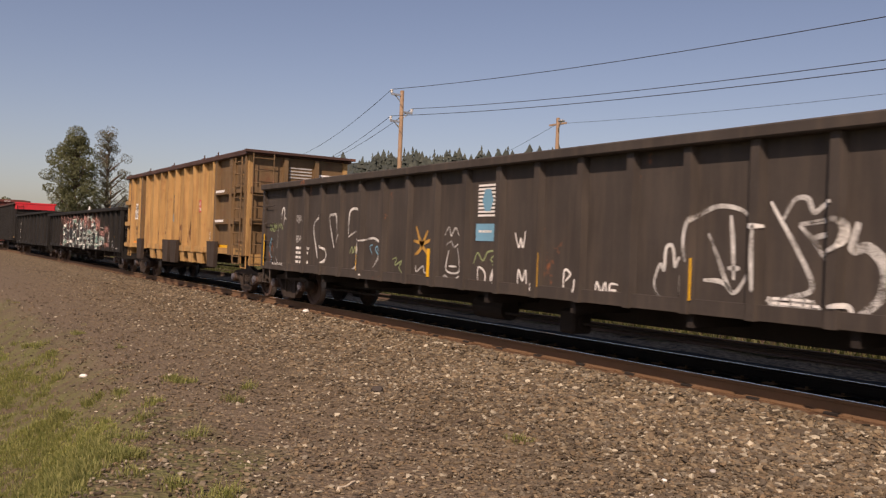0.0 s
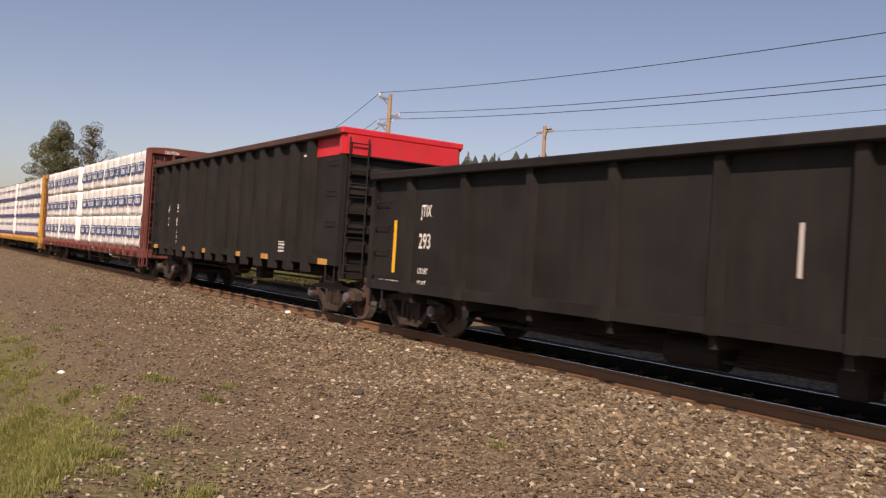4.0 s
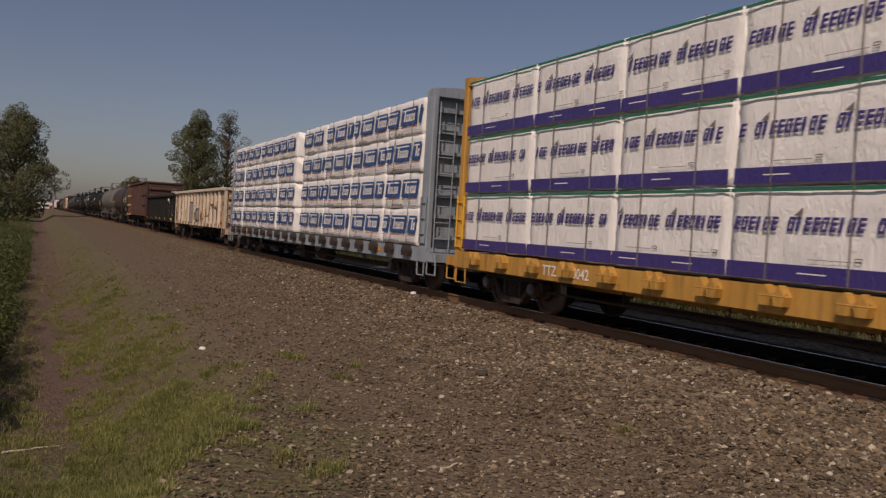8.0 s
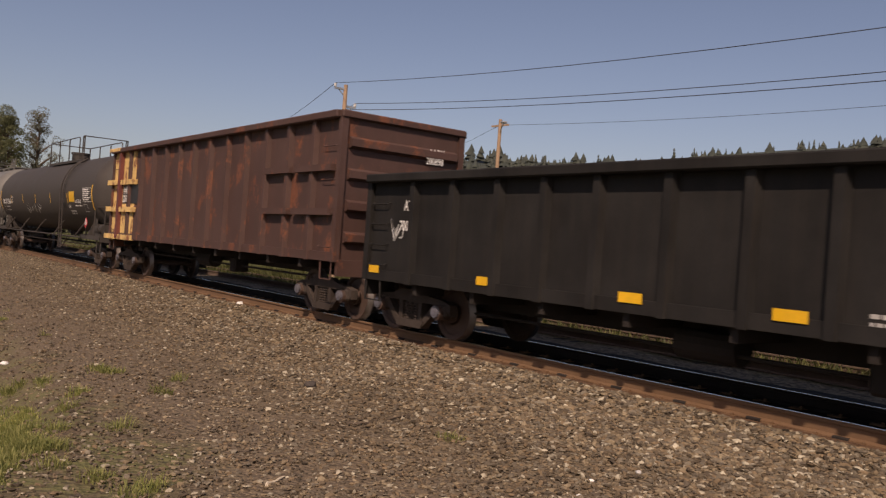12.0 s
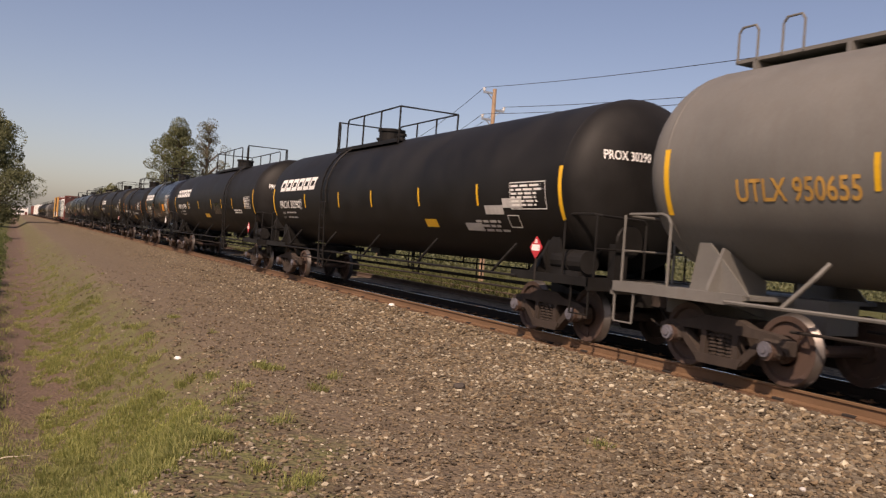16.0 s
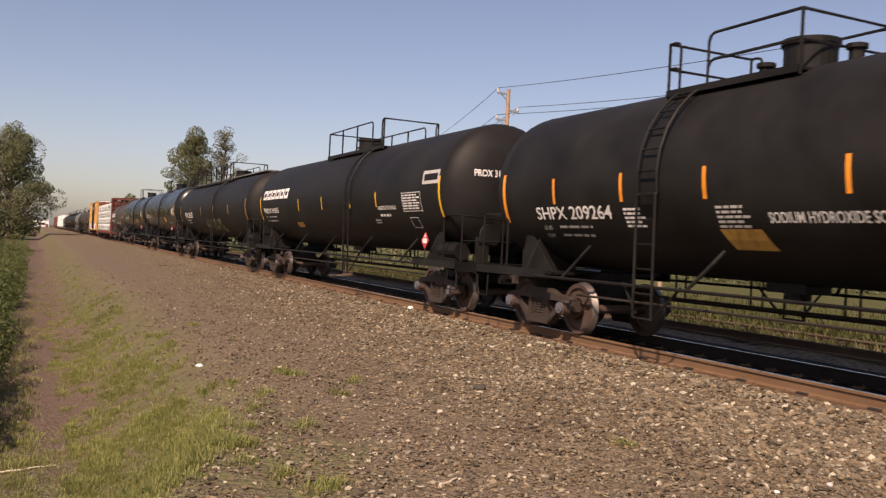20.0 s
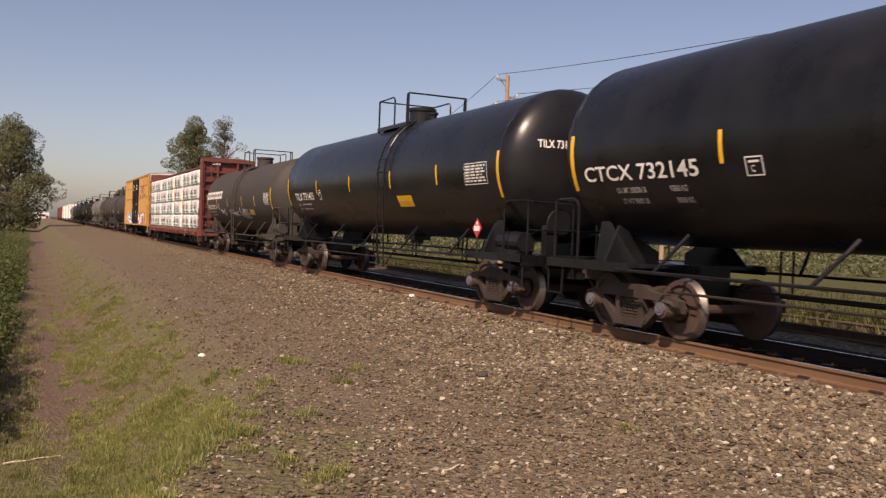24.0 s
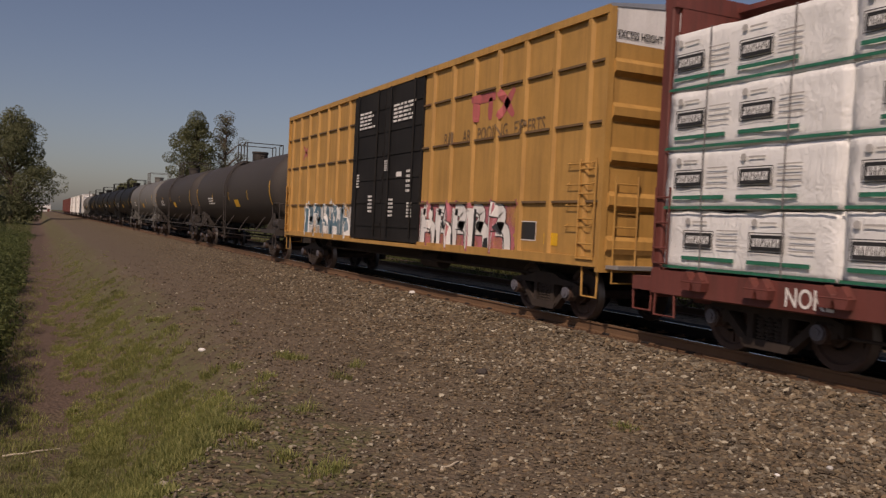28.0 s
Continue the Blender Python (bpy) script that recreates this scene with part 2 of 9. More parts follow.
M["stone"] = speckled("ballast_stone", ((0.0367, 0.0285, 0.0205), (0.1561, 0.1175, 0.0751), (0.2754, 0.2203, 0.1452), (0.0689, 0.0551, 0.0402), (0.2112, 0.1515, 0.0922), (0.101, 0.0826, 0.0623), (0.1836, 0.1561, 0.1153), (0.0826, 0.0642, 0.047), (0.4774, 0.4315, 0.3287)), 12, 0.9, 0.4, 0.01, island=True)
M["grass"] = foliage("grass_blades", (0.15, 0.185, 0.052), (0.40, 0.385, 0.155), 0.45)
# steel for parts below the floor, darker than the trucks
M["under"] = paint("dark_underframe_steel", (0.022, 0.018, 0.016), 0.85, 0.4, (0.035, 0.027, 0.021), spec=0.2)
M["placard_red"] = paint("red_placard", (0.50, 0.03, 0.04), 0.4, 0.1)
M["leaf"] = foliage("bush_leaves", (0.055, 0.08, 0.026), (0.15, 0.17, 0.062), 0.35)
# paler than the bush leaves, with the haze over distant trees in the colour
M["leaf_tree"] = foliage("tree_leaves", (0.10, 0.115, 0.06), (0.20, 0.205, 0.11), 0.4)
# near-black stones: the shade under the cars is put into their colour
M["shaded_ballast"] = speckled("shade_blackened_ballast", ((0.005, 0.0045, 0.004), (0.012, 0.01, 0.009), (0.02, 0.017, 0.014)), 30, 0.9, 0.5, 0.02)
M["bark"] = paint("bark", (0.09, 0.065, 0.045), 0.9, 0.4)
M["lime"] = paint("pale_lime_spray_paint", (0.24, 0.30, 0.14), 0.5, 0.2)

# ---- mesh helpers ----


def bm_new():
    return bmesh.new()


def box(bm, x0, x1, y0, y1, z0, z1):
    v = [bm.verts.new((x, y, z)) for x in (x0, x1) for y in (y0, y1) for z in (z0, z1)]
    for f in ((0, 1, 3, 2), (4, 6, 7, 5), (0, 4, 5, 1), (2, 3, 7, 6), (0, 2, 6, 4), (1, 5, 7, 3)):
        bm.faces.new([v[i] for i in f])
    return v


def soft_box(bm, x0, x1, y0, y1, z0, z1, r):
    """A box with chamfered edges."""
    pts = []
    for x, sx in ((x0, 1), (x1, -1)):
        for y, sy in ((y0, 1), (y1, -1)):
            for z, sz in ((z0, 1), (z1, -1)):
                pts += [(x, y + sy * r, z + sz * r), (x + sx * r, y, z + sz * r), (x + sx * r, y + sy * r, z)]
    vs = [bm.verts.new(p) for p in pts]
    bmesh.ops.convex_hull(bm, input=vs)


def prism(bm, poly, axis, a, b):
    """A polygon (pairs) swept along an axis: 0 x (pairs y, z), 1 y (pairs x, z), 2 z (pairs x, y)."""
    def at(p, t):
        return {0: (t, p[0], p[1]), 1: (p[0], t, p[1]), 2: (p[0], p[1], t)}[axis]
    A, B = [bm.verts.new(at(p, a)) for p in poly], [bm.verts.new(at(p, b)) for p in poly]
    n = len(poly)
    bm.faces.new(A)
    bm.faces.new(B[::-1])
    for i in range(n):
        bm.faces.new((A[i], B[i], B[(i + 1) % n], A[(i + 1) % n]))


def ring_pts(c, d, r, seg):
    d = Vector(d).normalized()
    u = d.orthogonal().normalized()
    w = d.cross(u)
    return [Vector(c) + r * (math.cos(2 * math.pi * i / seg) * u + math.sin(2 * math.pi * i / seg) * w) for i in range(seg)]


def cyl(bm, p0, p1, r, seg=10, r2=None, cap=True):
    p0, p1 = Vector(p0), Vector(p1)
    A = [bm.verts.new(p) for p in ring_pts(p0, p1 - p0, r, seg)]
    B = [bm.verts.new(p) for p in ring_pts(p1, p1 - p0, r if r2 is None else r2, seg)]
    for i in range(seg):
        bm.faces.new((A[i], A[(i + 1) % seg], B[(i + 1) % seg], B[i]))
    if cap:
        bm.faces.new(A[::-1])
        bm.faces.new(B)


def tube(bm, pts, r, seg=6):
    """A bent bar: one skin along the points."""
    pts = [Vector(p) for p in pts]
    n = len(pts)
    u = None
    rings = []
    for i, p in enumerate(pts):
        d = (pts[min(i + 1, n - 1)] - p).normalized() + (p - pts[max(i - 1, 0)]).normalized()
        d = d.normalized() if d.length > 1e-6 else (pts[min(i + 1, n - 1)] - p).normalized()
        u = d.orthogonal().normalized() if u is None else (u - d * u.dot(d)).normalized()
        w = d.cross(u)
        rings.append([bm.verts.new(p + r * (math.cos(2 * math.pi * k / seg) * u + math.sin(2 * math.pi * k / seg) * w)) for k in range(seg)])
    for A, B in zip(rings, rings[1:]):
        for k in range(seg):
            bm.faces.new((A[k], A[(k + 1) % seg], B[(k + 1) % seg], B[k]))
    bm.faces.new(rings[0][::-1])
    bm.faces.new(rings[-1])


def lathe(bm, prof, axis, centre, seg=20, cap=True):
    """A turned body: prof pairs (along, radius) round an axis 0 x or 1 y."""
    cx, cy, cz = centre
    rings = []
    for a, r in prof:
        ring = []
        for i in range(seg):
            t = 2 * math.pi * i / seg
            c, s = r * math.cos(t), r * math.sin(t)
            ring.append(bm.verts.new(((cx + a, cy + c, cz + s), (cx + c, cy + a, cz + s), (cx + c, cy + s, cz + a))[axis]))
        rings.append(ring)
    for A, B in zip(rings, rings[1:]):
        for i in range(seg):
            bm.faces.new((A[i], A[(i + 1) % seg], B[(i + 1) % seg], B[i]))
    if cap:
        bm.faces.new(rings[0][::-1])
        bm.faces.new(rings[-1])


def to_mesh(name, bm, material, smooth=False):
    bmesh.ops.recalc_face_normals(bm, faces=bm.faces)
    me = bpy.data.meshes.new(name)
    bm.to_mesh(me)
    bm.free()
    me.materials.append(material)
    if smooth:
        me.shade_smooth()
    return me


def part(name, bm, material, parent, label="", smooth=False):
    me = bm if isinstance(bm, bpy.types.Mesh) else to_mesh(name, bm, material, smooth)
    ob = new(name, me)
    ob.parent = parent
    if label:
        ob["label"] = label
    return ob


def thing(name, label, category, group="", bm=None, material=None, kind="", smooth=False):
    ob = new(name, to_mesh(name, bm, material, smooth) if bm else None)
    return tagged(ob, label, category, group, kind)


def raw_mesh(name, verts, faces, material, smooth=False):
    me = bpy.data.meshes.new(name)
    me.from_pydata(verts, [], faces)
    me.materials.append(material)
    if smooth:
        me.shade_smooth()
    return me


# writing: flat letter meshes, made together before anything else stands
WORDS = """DJJX|804960|881938|JTIX|293|AA|BX|201|819|AABX|200898|WC|54073|ATW|70082|GATX 218129|UTLX 950655|PROX 30290|PROX 37470|PROX 64270|SHPX 209264|PROX 31835|SRIX 33625|CTCX 732145|TILX 731403|PROX 651215|SODIUM HYDROXIDE SOLUTION|SODIUM HYDROXIDE|SOLUTION|NON-ODORIZED|FRA AP|CAUTION|EXCESS HEIGHT CAR|DO NOT|HUMP|LD LMT 208200 LB|93500 KG|LT WT 78800 LB|38200 KG|NOKL|TTZX 85690|TTZX 860042|SMW 734689|IL 52-6|EMPTY / LOAD|IW 9-6|IH 5-5|LD LMT 202600|LT WT 60400|LIQUEFIED PETROLEUM GAS|C|66|06|D|JX|ROTARY|73-0|L 75-0|1075|1824|CAPY 23650 US GAL|2 INCH HEAD COMP SHOES|BUILT 05 07|LD LMT|LT WT|IL 66-0|IW 9-0|IH 5-6|CU FT 3267|RAIL|AR|POOLING|EXPERTS|LIFT AND|JACK HERE""".split("|")
LETTERS = {}


def make_letters():
    obs = {}
    for w in WORDS:
        cu = bpy.data.curves.new("letters", "FONT")
        cu.body, cu.size, cu.offset, cu.resolution_u = w, 1.4, 0.018, 3
        obs[w] = new("letters", cu)
    dg = bpy.context.evaluated_depsgraph_get()
    for w, ob in obs.items():
        me = bpy.data.meshes.new_from_object(ob.evaluated_get(dg))
        vs = [tuple(v.co[:2]) for v in me.vertices]
        x0, y0 = min(v[0] for v in vs), min(v[1] for v in vs)
        hgt = max(v[1] for v in vs) - y0
        LETTERS[w] = ([((x - x0) / hgt, (y - y0) / hgt) for x, y in vs], [tuple(p.vertices) for p in me.polygons])
        bpy.data.meshes.remove(me)
        cu = ob.data
        bpy.data.objects.remove(ob)
        bpy.data.curves.remove(cu)


make_letters()
EPS = 0.006


def lettering(word, height, material, parent, y, z, x=-1.5, narrow=0.72, tank=None, name="lettering", end=False, label="", dome=0.66):
    """Flat letters on a car's near side, or wrapped on a tank (radius, centre height). y: where the word starts (it runs towards -y)."""
    vs, fs = LETTERS[word]
    bm = bm_new()
    P = [bm.verts.new((0, -u * height * narrow, v * height)) for u, v in vs]
    for f in fs:
        try:
            bm.faces.new([P[i] for i in f])
        except ValueError:
            pass
    if tank and height > 0.12:
        for k in range(1, int(height / 0.07)):
            bmesh.ops.bisect_plane(bm, geom=bm.verts[:] + bm.edges[:] + bm.faces[:], plane_co=(0, 0, k * 0.07), plane_no=(0, 0, 1))
    for v in bm.verts:
        if end and tank:
            q = Vector((x - v.co.y, 0, z + v.co.z))
            f = min(1.0, math.hypot(q.x, q.z - tank[1]) / tank[0])
            v.co = Vector((q.x, y - dome * math.sqrt(max(0.0, 1 - f ** 2.13)) - 0.012, q.z))
        elif end:
            v.co = Vector((x - v.co.y, y, z + v.co.z))
        elif tank:
            v.co = on_tank(tank, y + v.co.y, z + v.co.z)
        else:
            v.co = Vector((side_x(x, y + v.co.y) - EPS, y + v.co.y, z + v.co.z))
    return part(name, bm, material, parent, label)


def ribbed(ribs, w=0.18, depth=0.12, hw=1.432):
    """How far the near side stands out at a place along a ribbed car."""
    def at(y):
        d = min((abs(y - r) for r in ribs), default=9)
        return -hw - depth * min(1.0, max(0.0, (w / 2 + 0.02 - d) / 0.045))
    return at


def side_x(x, y):
    return x(y) if callable(x) else x


def spray(bm, y0, y1, z0, z1, inside, x, lift=EPS, cell=0.07):
    """A sprayed area: the cells of a fine net that lie inside a shape."""
    ny, nz = int((y1 - y0) / cell), int((z1 - z0) / cell)
    V = {}

    def v(i, j):
        if (i, j) not in V:
            yy = y0 + i * cell
            V[i, j] = bm.verts.new((side_x(x, yy) - lift, yy, z0 + j * cell))
        return V[i, j]
    for i in range(ny):
        for j in range(nz):
            if inside(y0 + (i + 0.5) * cell, z0 + (j + 0.5) * cell):
                bm.faces.new((v(i, j), v(i + 1, j), v(i + 1, j + 1), v(i, j + 1)))


def on_tank(tank, y, z, lift=0.007):
    R, cz = tank
    a = (z - cz) / R
    return Vector((-(R + lift) * math.cos(a), y, cz + (R + lift) * math.sin(a)))


def patch(bm, y0, y1, z0, z1, x=-1.5, tank=None, skew=0.0, lift=EPS):
    """A thin painted rectangle (or slanted one) on a near side."""
    n = max(1, int((z1 - z0) / 0.12)) if tank else 1
    rows = []
    for i in range(n + 1):
        z = z0 + (z1 - z0) * i / n
        o = -skew * (z - z0)
        rows.append([bm.verts.new(on_tank(tank, yy + o, z, lift) if tank else (side_x(x, yy + o) - lift, yy + o, z)) for yy in (y0, y1)])
    for A, B in zip(rows, rows[1:]):
        bm.faces.new((A[0], A[1], B[1], B[0]))


def frame_patch(bm, y0, y1, z0, z1, w, x=-1.5, tank=None, skew=0.0, lift=EPS):
    patch(bm, y0, y1, z0, z0 + w, x, tank, skew, lift)
    o = -skew * (z1 - z0 - w)
    patch(bm, y0 + o, y1 + o, z1 - w, z1, x, tank, skew, lift)
    patch(bm, y0, y0 + w, z0 + w, z1 - w, x, tank, skew, lift)
    patch(bm, y1 - w, y1, z0 + w, z1 - w, x, tank, skew, lift)


def bars(bm, y, z, w, h, rows, x=-1.5, tank=None, rng=None, lift=EPS, fill=0.55):
    """Lines of writing too small to read, as plain bars; y is the side where they start."""
    rng = rng or random.Random(3)
    for i in range(rows):
        zz = z - i * h / rows
        u = 0.0
        end = w * rng.uniform(0.75, 1.0)
        while u < end:
            k = min(rng.uniform(0.10, 0.28) * max(w, 0.4), end - u)
            patch(bm, y - u - k, y - u, zz - h / rows * fill, zz, x, tank, 0, lift)
            u += k + 0.05 * max(w, 0.4)


def stroke(bm, pts, w, x=-1.5, tank=None, lift=EPS, taper=True):
    """A sprayed line: a thin ribbon through smoothed points (y, z)."""
    P = [Vector((p[0], p[1])) for p in pts]
    out = []
    for i in range(len(P) - 1):
        p0, p1, p2, p3 = P[max(i - 1, 0)], P[i], P[i + 1], P[min(i + 2, len(P) - 1)]
        for k in range(6):
            t = k / 6
            out.append(0.5 * ((2 * p1) + (p2 - p0) * t + (2 * p0 - 5 * p1 + 4 * p2 - p3) * t * t + (3 * p1 - p0 - 3 * p2 + p3) * t ** 3))
    out.append(P[-1])
    prev = None
    n = len(out)
    for i, p in enumerate(out):
        d = (out[min(i + 1, n - 1)] - out[max(i - 1, 0)])
        if d.length < 1e-6:
            continue
        d.normalize()
        ww = w * (0.55 + 0.45 * math.sin(math.pi * min(1, max(0, i / (n - 1))))) if taper else w
        nn = Vector((-d.y, d.x)) * ww * 0.5
        q = []
        for s in (p + nn, p - nn):
            q.append(bm.verts.new(on_tank(tank, s.x, s.y, lift) if tank else (side_x(x, s.x) - lift, s.x, s.y)))
        if prev:
            bm.faces.new((prev[0], prev[1], q[1], q[0]))
        prev = q


def scribble(bm, rng, y, z, w, h, n=3, line=0.05, x=-1.5, tank=None, lift=EPS):
    """A tag of looping sprayed lines inside a box of w by h; y is the side where it starts."""
    for k in range(n):
        u0 = w * k / n
        pts = []
        for j in range(rng.randint(4, 7)):
            pts.append((y - u0 - rng.uniform(0, 1.25) * w / n, z + rng.uniform(0, 1) * h))
        stroke(bm, pts, line * rng.uniform(0.7, 1.2), x, tank, lift)


def blob(bm, rng, y, z, w, h, x=-1.5, lift=EPS, n=16, rough=0.22, tank=None):
    c = bm.verts.new(on_tank(tank, y, z, lift) if tank else (side_x(x, y) - lift, y, z))
    vs = []
    for i in range(n):
        a = 2 * math.pi * i / n
        r = 1 + rng.uniform(-rough, rough)
        yy, zz = y + w / 2 * r * math.cos(a), z + h / 2 * r * math.sin(a)
        vs.append(bm.verts.new(on_tank(tank, yy, zz, lift) if tank else (side_x(x, yy) - lift, yy, zz)))
    for i in range(n):
        bm.faces.new((c, vs[i], vs[(i + 1) % n]))


# ---- train motion ----
LINE_X, SPEED, SLOWING = 9.7, 15.3949, -0.01090


def travel(t):
    return SPEED * t + SLOWING * (t - 14.0) ** 2 / 2


MOVERS = []      # (thing, place along the train, lateral, height)
WHEELS = []      # (wheel set part, its local pose, place along the train)
ROW_TIMES = (0.0, 3.5, 7.0, 10.5, 14.0, 17.5, 21.0, 24.5, 28.0)


def moves(ob, s, x=LINE_X, z=0.0):
    MOVERS.append((ob, s, x, z))
    ob.location = (x, s - travel(0.0), z)
    return ob


def motions():  # every car and pack runs along the line; wheels turn
    for ob, s, x, z in MOVERS:
        walk(ob, [(t, pose(x, s - travel(t), z)) for t in ROW_TIMES])
    for ob, m, s, r in WHEELS:
        # turns while its car is near; farther off the spin cannot be seen
        near = [k * 0.05 for k in range(561) if -4.0 < s - travel(k * 0.05) < 34.0]
        times = sorted({0.0, 28.0, *[round(k, 2) for k in near]})
        rows, turn, last = [], 0.0, None
        for t in times:
            if last is not None and t - last < 0.06:
                turn += math.degrees((travel(t) - travel(last)) / r)
            last = t
            rows.append((t, m @ pose(0, 0, 0, turn, 0, 0)))
        walk(ob, rows)

# ---- ground, track ----


def smooth01(a, b, t):
    t = min(1.0, max(0.0, (t - a) / (b - a)))
    return t * t * (3 - 2 * t)


def bank_edge(y):
    """Where the gravel shoulder breaks off into the grassy bank."""
    return 3.0 - 3.0 * (1 - smooth01(2.0, 12.0, y)) + 0.3 * noise.noise((0.3, y * 0.25, 5.0))


def ground_z(x, y):
    e = bank_edge(y)
    bump_ = 0.035 * noise.noise((x * 0.8, y * 0.8, 0.0)) + 0.02 * noise.noise((x * 2.3, y * 2.3, 3.0))
    if x < e - 2.5:
        z = -1.62 + 0.05 * noise.noise((x * 0.5, y * 0.3, 9.0))
    elif x < e:
        z = -0.42 - 1.2 * smooth01(0, 1, (e - x) / 2.5)
    elif x < 7.6:
        z = -0.42 + 0.12 * smooth01(e, 7.6, x)
    elif x < 11.8:
        z = -0.30 + 0.135 * smooth01(7.6, 8.3, x) - 0.035 * smooth01(8.92, 9.0, x)
    elif x < 16.0:
        z = -0.2
    elif x < 19.0:
        z = -0.2 - 0.65 * smooth01(16.0, 19.0, x)
    else:
        z = -0.85
    if abs(x - 8.95) < 0.6 or abs(x - 10.45) < 0.35:
        bump_ *= 0.2
    return z + bump_


def ground_material():
    m, N, L, P = nodes_of("ground_surface")
    co = N.new("ShaderNodeTexCoord")
    sep = N.new("ShaderNodeSeparateXYZ")
    L.new(co.outputs["Object"], sep.inputs[0])
    wob = noise_node(N, L, 0.7, 6, vary=False)
    fine = noise_node(N, L, 60.0, 6, vary=False)
    mid = noise_node(N, L, 9.0, 5, vary=False)

    def grey(v):
        return (v, v, v, 1)
    vor = N.new("ShaderNodeTexVoronoi")
    vor.inputs["Scale"].default_value = 17.0
    L.new(co.outputs["Object"], vor.inputs["Vector"])
    sc = N.new("ShaderNodeSeparateColor")
    L.new(vor.outputs["Color"], sc.inputs[0])
    stones = ramp(N, L, sc.outputs[0], 0.0, 1.0, (0.0459, 0.0349, 0.0238, 1), (0.2571, 0.202, 0.1324, 1))
    dirtier = ramp(N, L, mid.outputs[0], 0.3, 0.7, (0.72, 0.7, 0.68, 1), (1.1, 1.1, 1.1, 1))
    stones = blend(N, L, 1.0, stones, dirtier, "MULTIPLY")
    dirt = ramp(N, L, mid.outputs[0], 0.25, 0.75, (0.0815, 0.0566, 0.0429, 1), (0.1587, 0.1115, 0.084, 1))
    fines = ramp(N, L, fine.outputs[0], 0.3, 0.7, (0.0896, 0.0679, 0.0491, 1), (0.1887, 0.1462, 0.1009, 1))
    patchy = noise_node(N, L, 2.6, 6, vary=False)
    grass = ramp(N, L, patchy.outputs[0], 0.40, 0.60, (0.105, 0.08, 0.055, 1), (0.12, 0.118, 0.052, 1))
    field = ramp(N, L, mid.outputs[0], 0.25, 0.75, (0.0499, 0.0562, 0.0174, 1), (0.0998, 0.0967, 0.0343, 1))
    xw = N.new("ShaderNodeMath")
    xw.operation = "MULTIPLY_ADD"
    xw.inputs[1].default_value = 2.2
    L.new(wob.outputs[0], xw.inputs[0])
    L.new(sep.outputs[0], xw.inputs[2])

    def step(a, b):
        r = N.new("ShaderNodeMapRange")
        r.inputs[1].default_value, r.inputs[2].default_value = a, b
        L.new(xw.outputs[0], r.inputs[0])
        return r.outputs[0]
    # the trodden path peters out in the grass on the near side
    yw = N.new("ShaderNodeMath")
    yw.operation, yw.inputs[1].default_value = "MULTIPLY_ADD", 6.0
    L.new(wob.outputs[0], yw.inputs[0])
    L.new(sep.outputs[1], yw.inputs[2])
    ym = N.new("ShaderNodeMapRange")
    ym.inputs[1].default_value, ym.inputs[2].default_value = 13.5, 18.0
    L.new(yw.outputs[0], ym.inputs[0])
    path = blend(N, L, ym.outputs[0], grass, dirt)
    col = blend(N, L, step(0.2, 0.9), field, path)
    col = blend(N, L, step(1.9, 2.6), col, grass)
    col = blend(N, L, step(3.3, 4.2), col, fines)
    col = blend(N, L, step(4.6, 7.4), col, stones)
    col = blend(N, L, step(14.3, 15.2), col, field)
    # rust dust along the near rail
    rd = N.new("ShaderNodeMath")
    rd.operation, rd.inputs[1].default_value, rd.inputs[2].default_value = "COMPARE", 8.74, 0.17
    L.new(sep.outputs[0], rd.inputs[0])
    col = blend(N, L, rd.outputs[0], col, ramp(N, L, mid.outputs[0], 0.3, 0.7, (0.075, 0.042, 0.026, 1), (0.15, 0.088, 0.054, 1)))
    # train's shade painted in: near-black band from the near rail past the far one
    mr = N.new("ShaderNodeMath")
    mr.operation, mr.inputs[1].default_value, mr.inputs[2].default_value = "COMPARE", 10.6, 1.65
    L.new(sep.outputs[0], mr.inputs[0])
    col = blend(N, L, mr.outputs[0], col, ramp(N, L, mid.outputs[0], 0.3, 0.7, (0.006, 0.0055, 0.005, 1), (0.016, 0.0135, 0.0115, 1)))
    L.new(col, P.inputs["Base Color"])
    P.inputs["Roughness"].default_value = 0.95
    P.inputs["Specular IOR Level"].default_value = 0.2
    bumped(N, L, P, vor.outputs["Distance"], 0.9, 0.035)
    return m


def build_ground():
    xs = [-900, -300, -120, -60, -30, -18, -12, -8] + [-6 + 0.35 * i for i in range(72)] + [20, 22, 26, 32, 45, 70, 120, 300, 900]
    ys = [-300, -100, -40, -15, -8] + [-4 + 0.4 * i for i in range(96)] + [36 + 1.5 * i for i in range(40)] + [100, 120, 150, 190, 240, 320, 450, 700, 1200, 2500]
    verts = [(x, y, ground_z(x, y)) for y in ys for x in xs]
    n = len(xs)
    faces = [(j * n + i, j * n + i + 1, (j + 1) * n + i + 1, (j + 1) * n + i) for j in range(len(ys) - 1) for i in range(n - 1)]
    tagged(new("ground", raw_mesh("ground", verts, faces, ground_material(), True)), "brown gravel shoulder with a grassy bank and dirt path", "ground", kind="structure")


build_ground()
RAIL = [(-0.075, -0.18), (0.075, -0.18), (0.075, -0.165), (0.012, -0.145), (0.012, -0.045), (0.036, -0.035), (0.036, -0.006), (0.028, 0.0), (-0.028, 0.0), (-0.036, -0.006), (-0.036, -0.035), (-0.012, -0.045), (-0.012, -0.145), (-0.075, -0.165)]


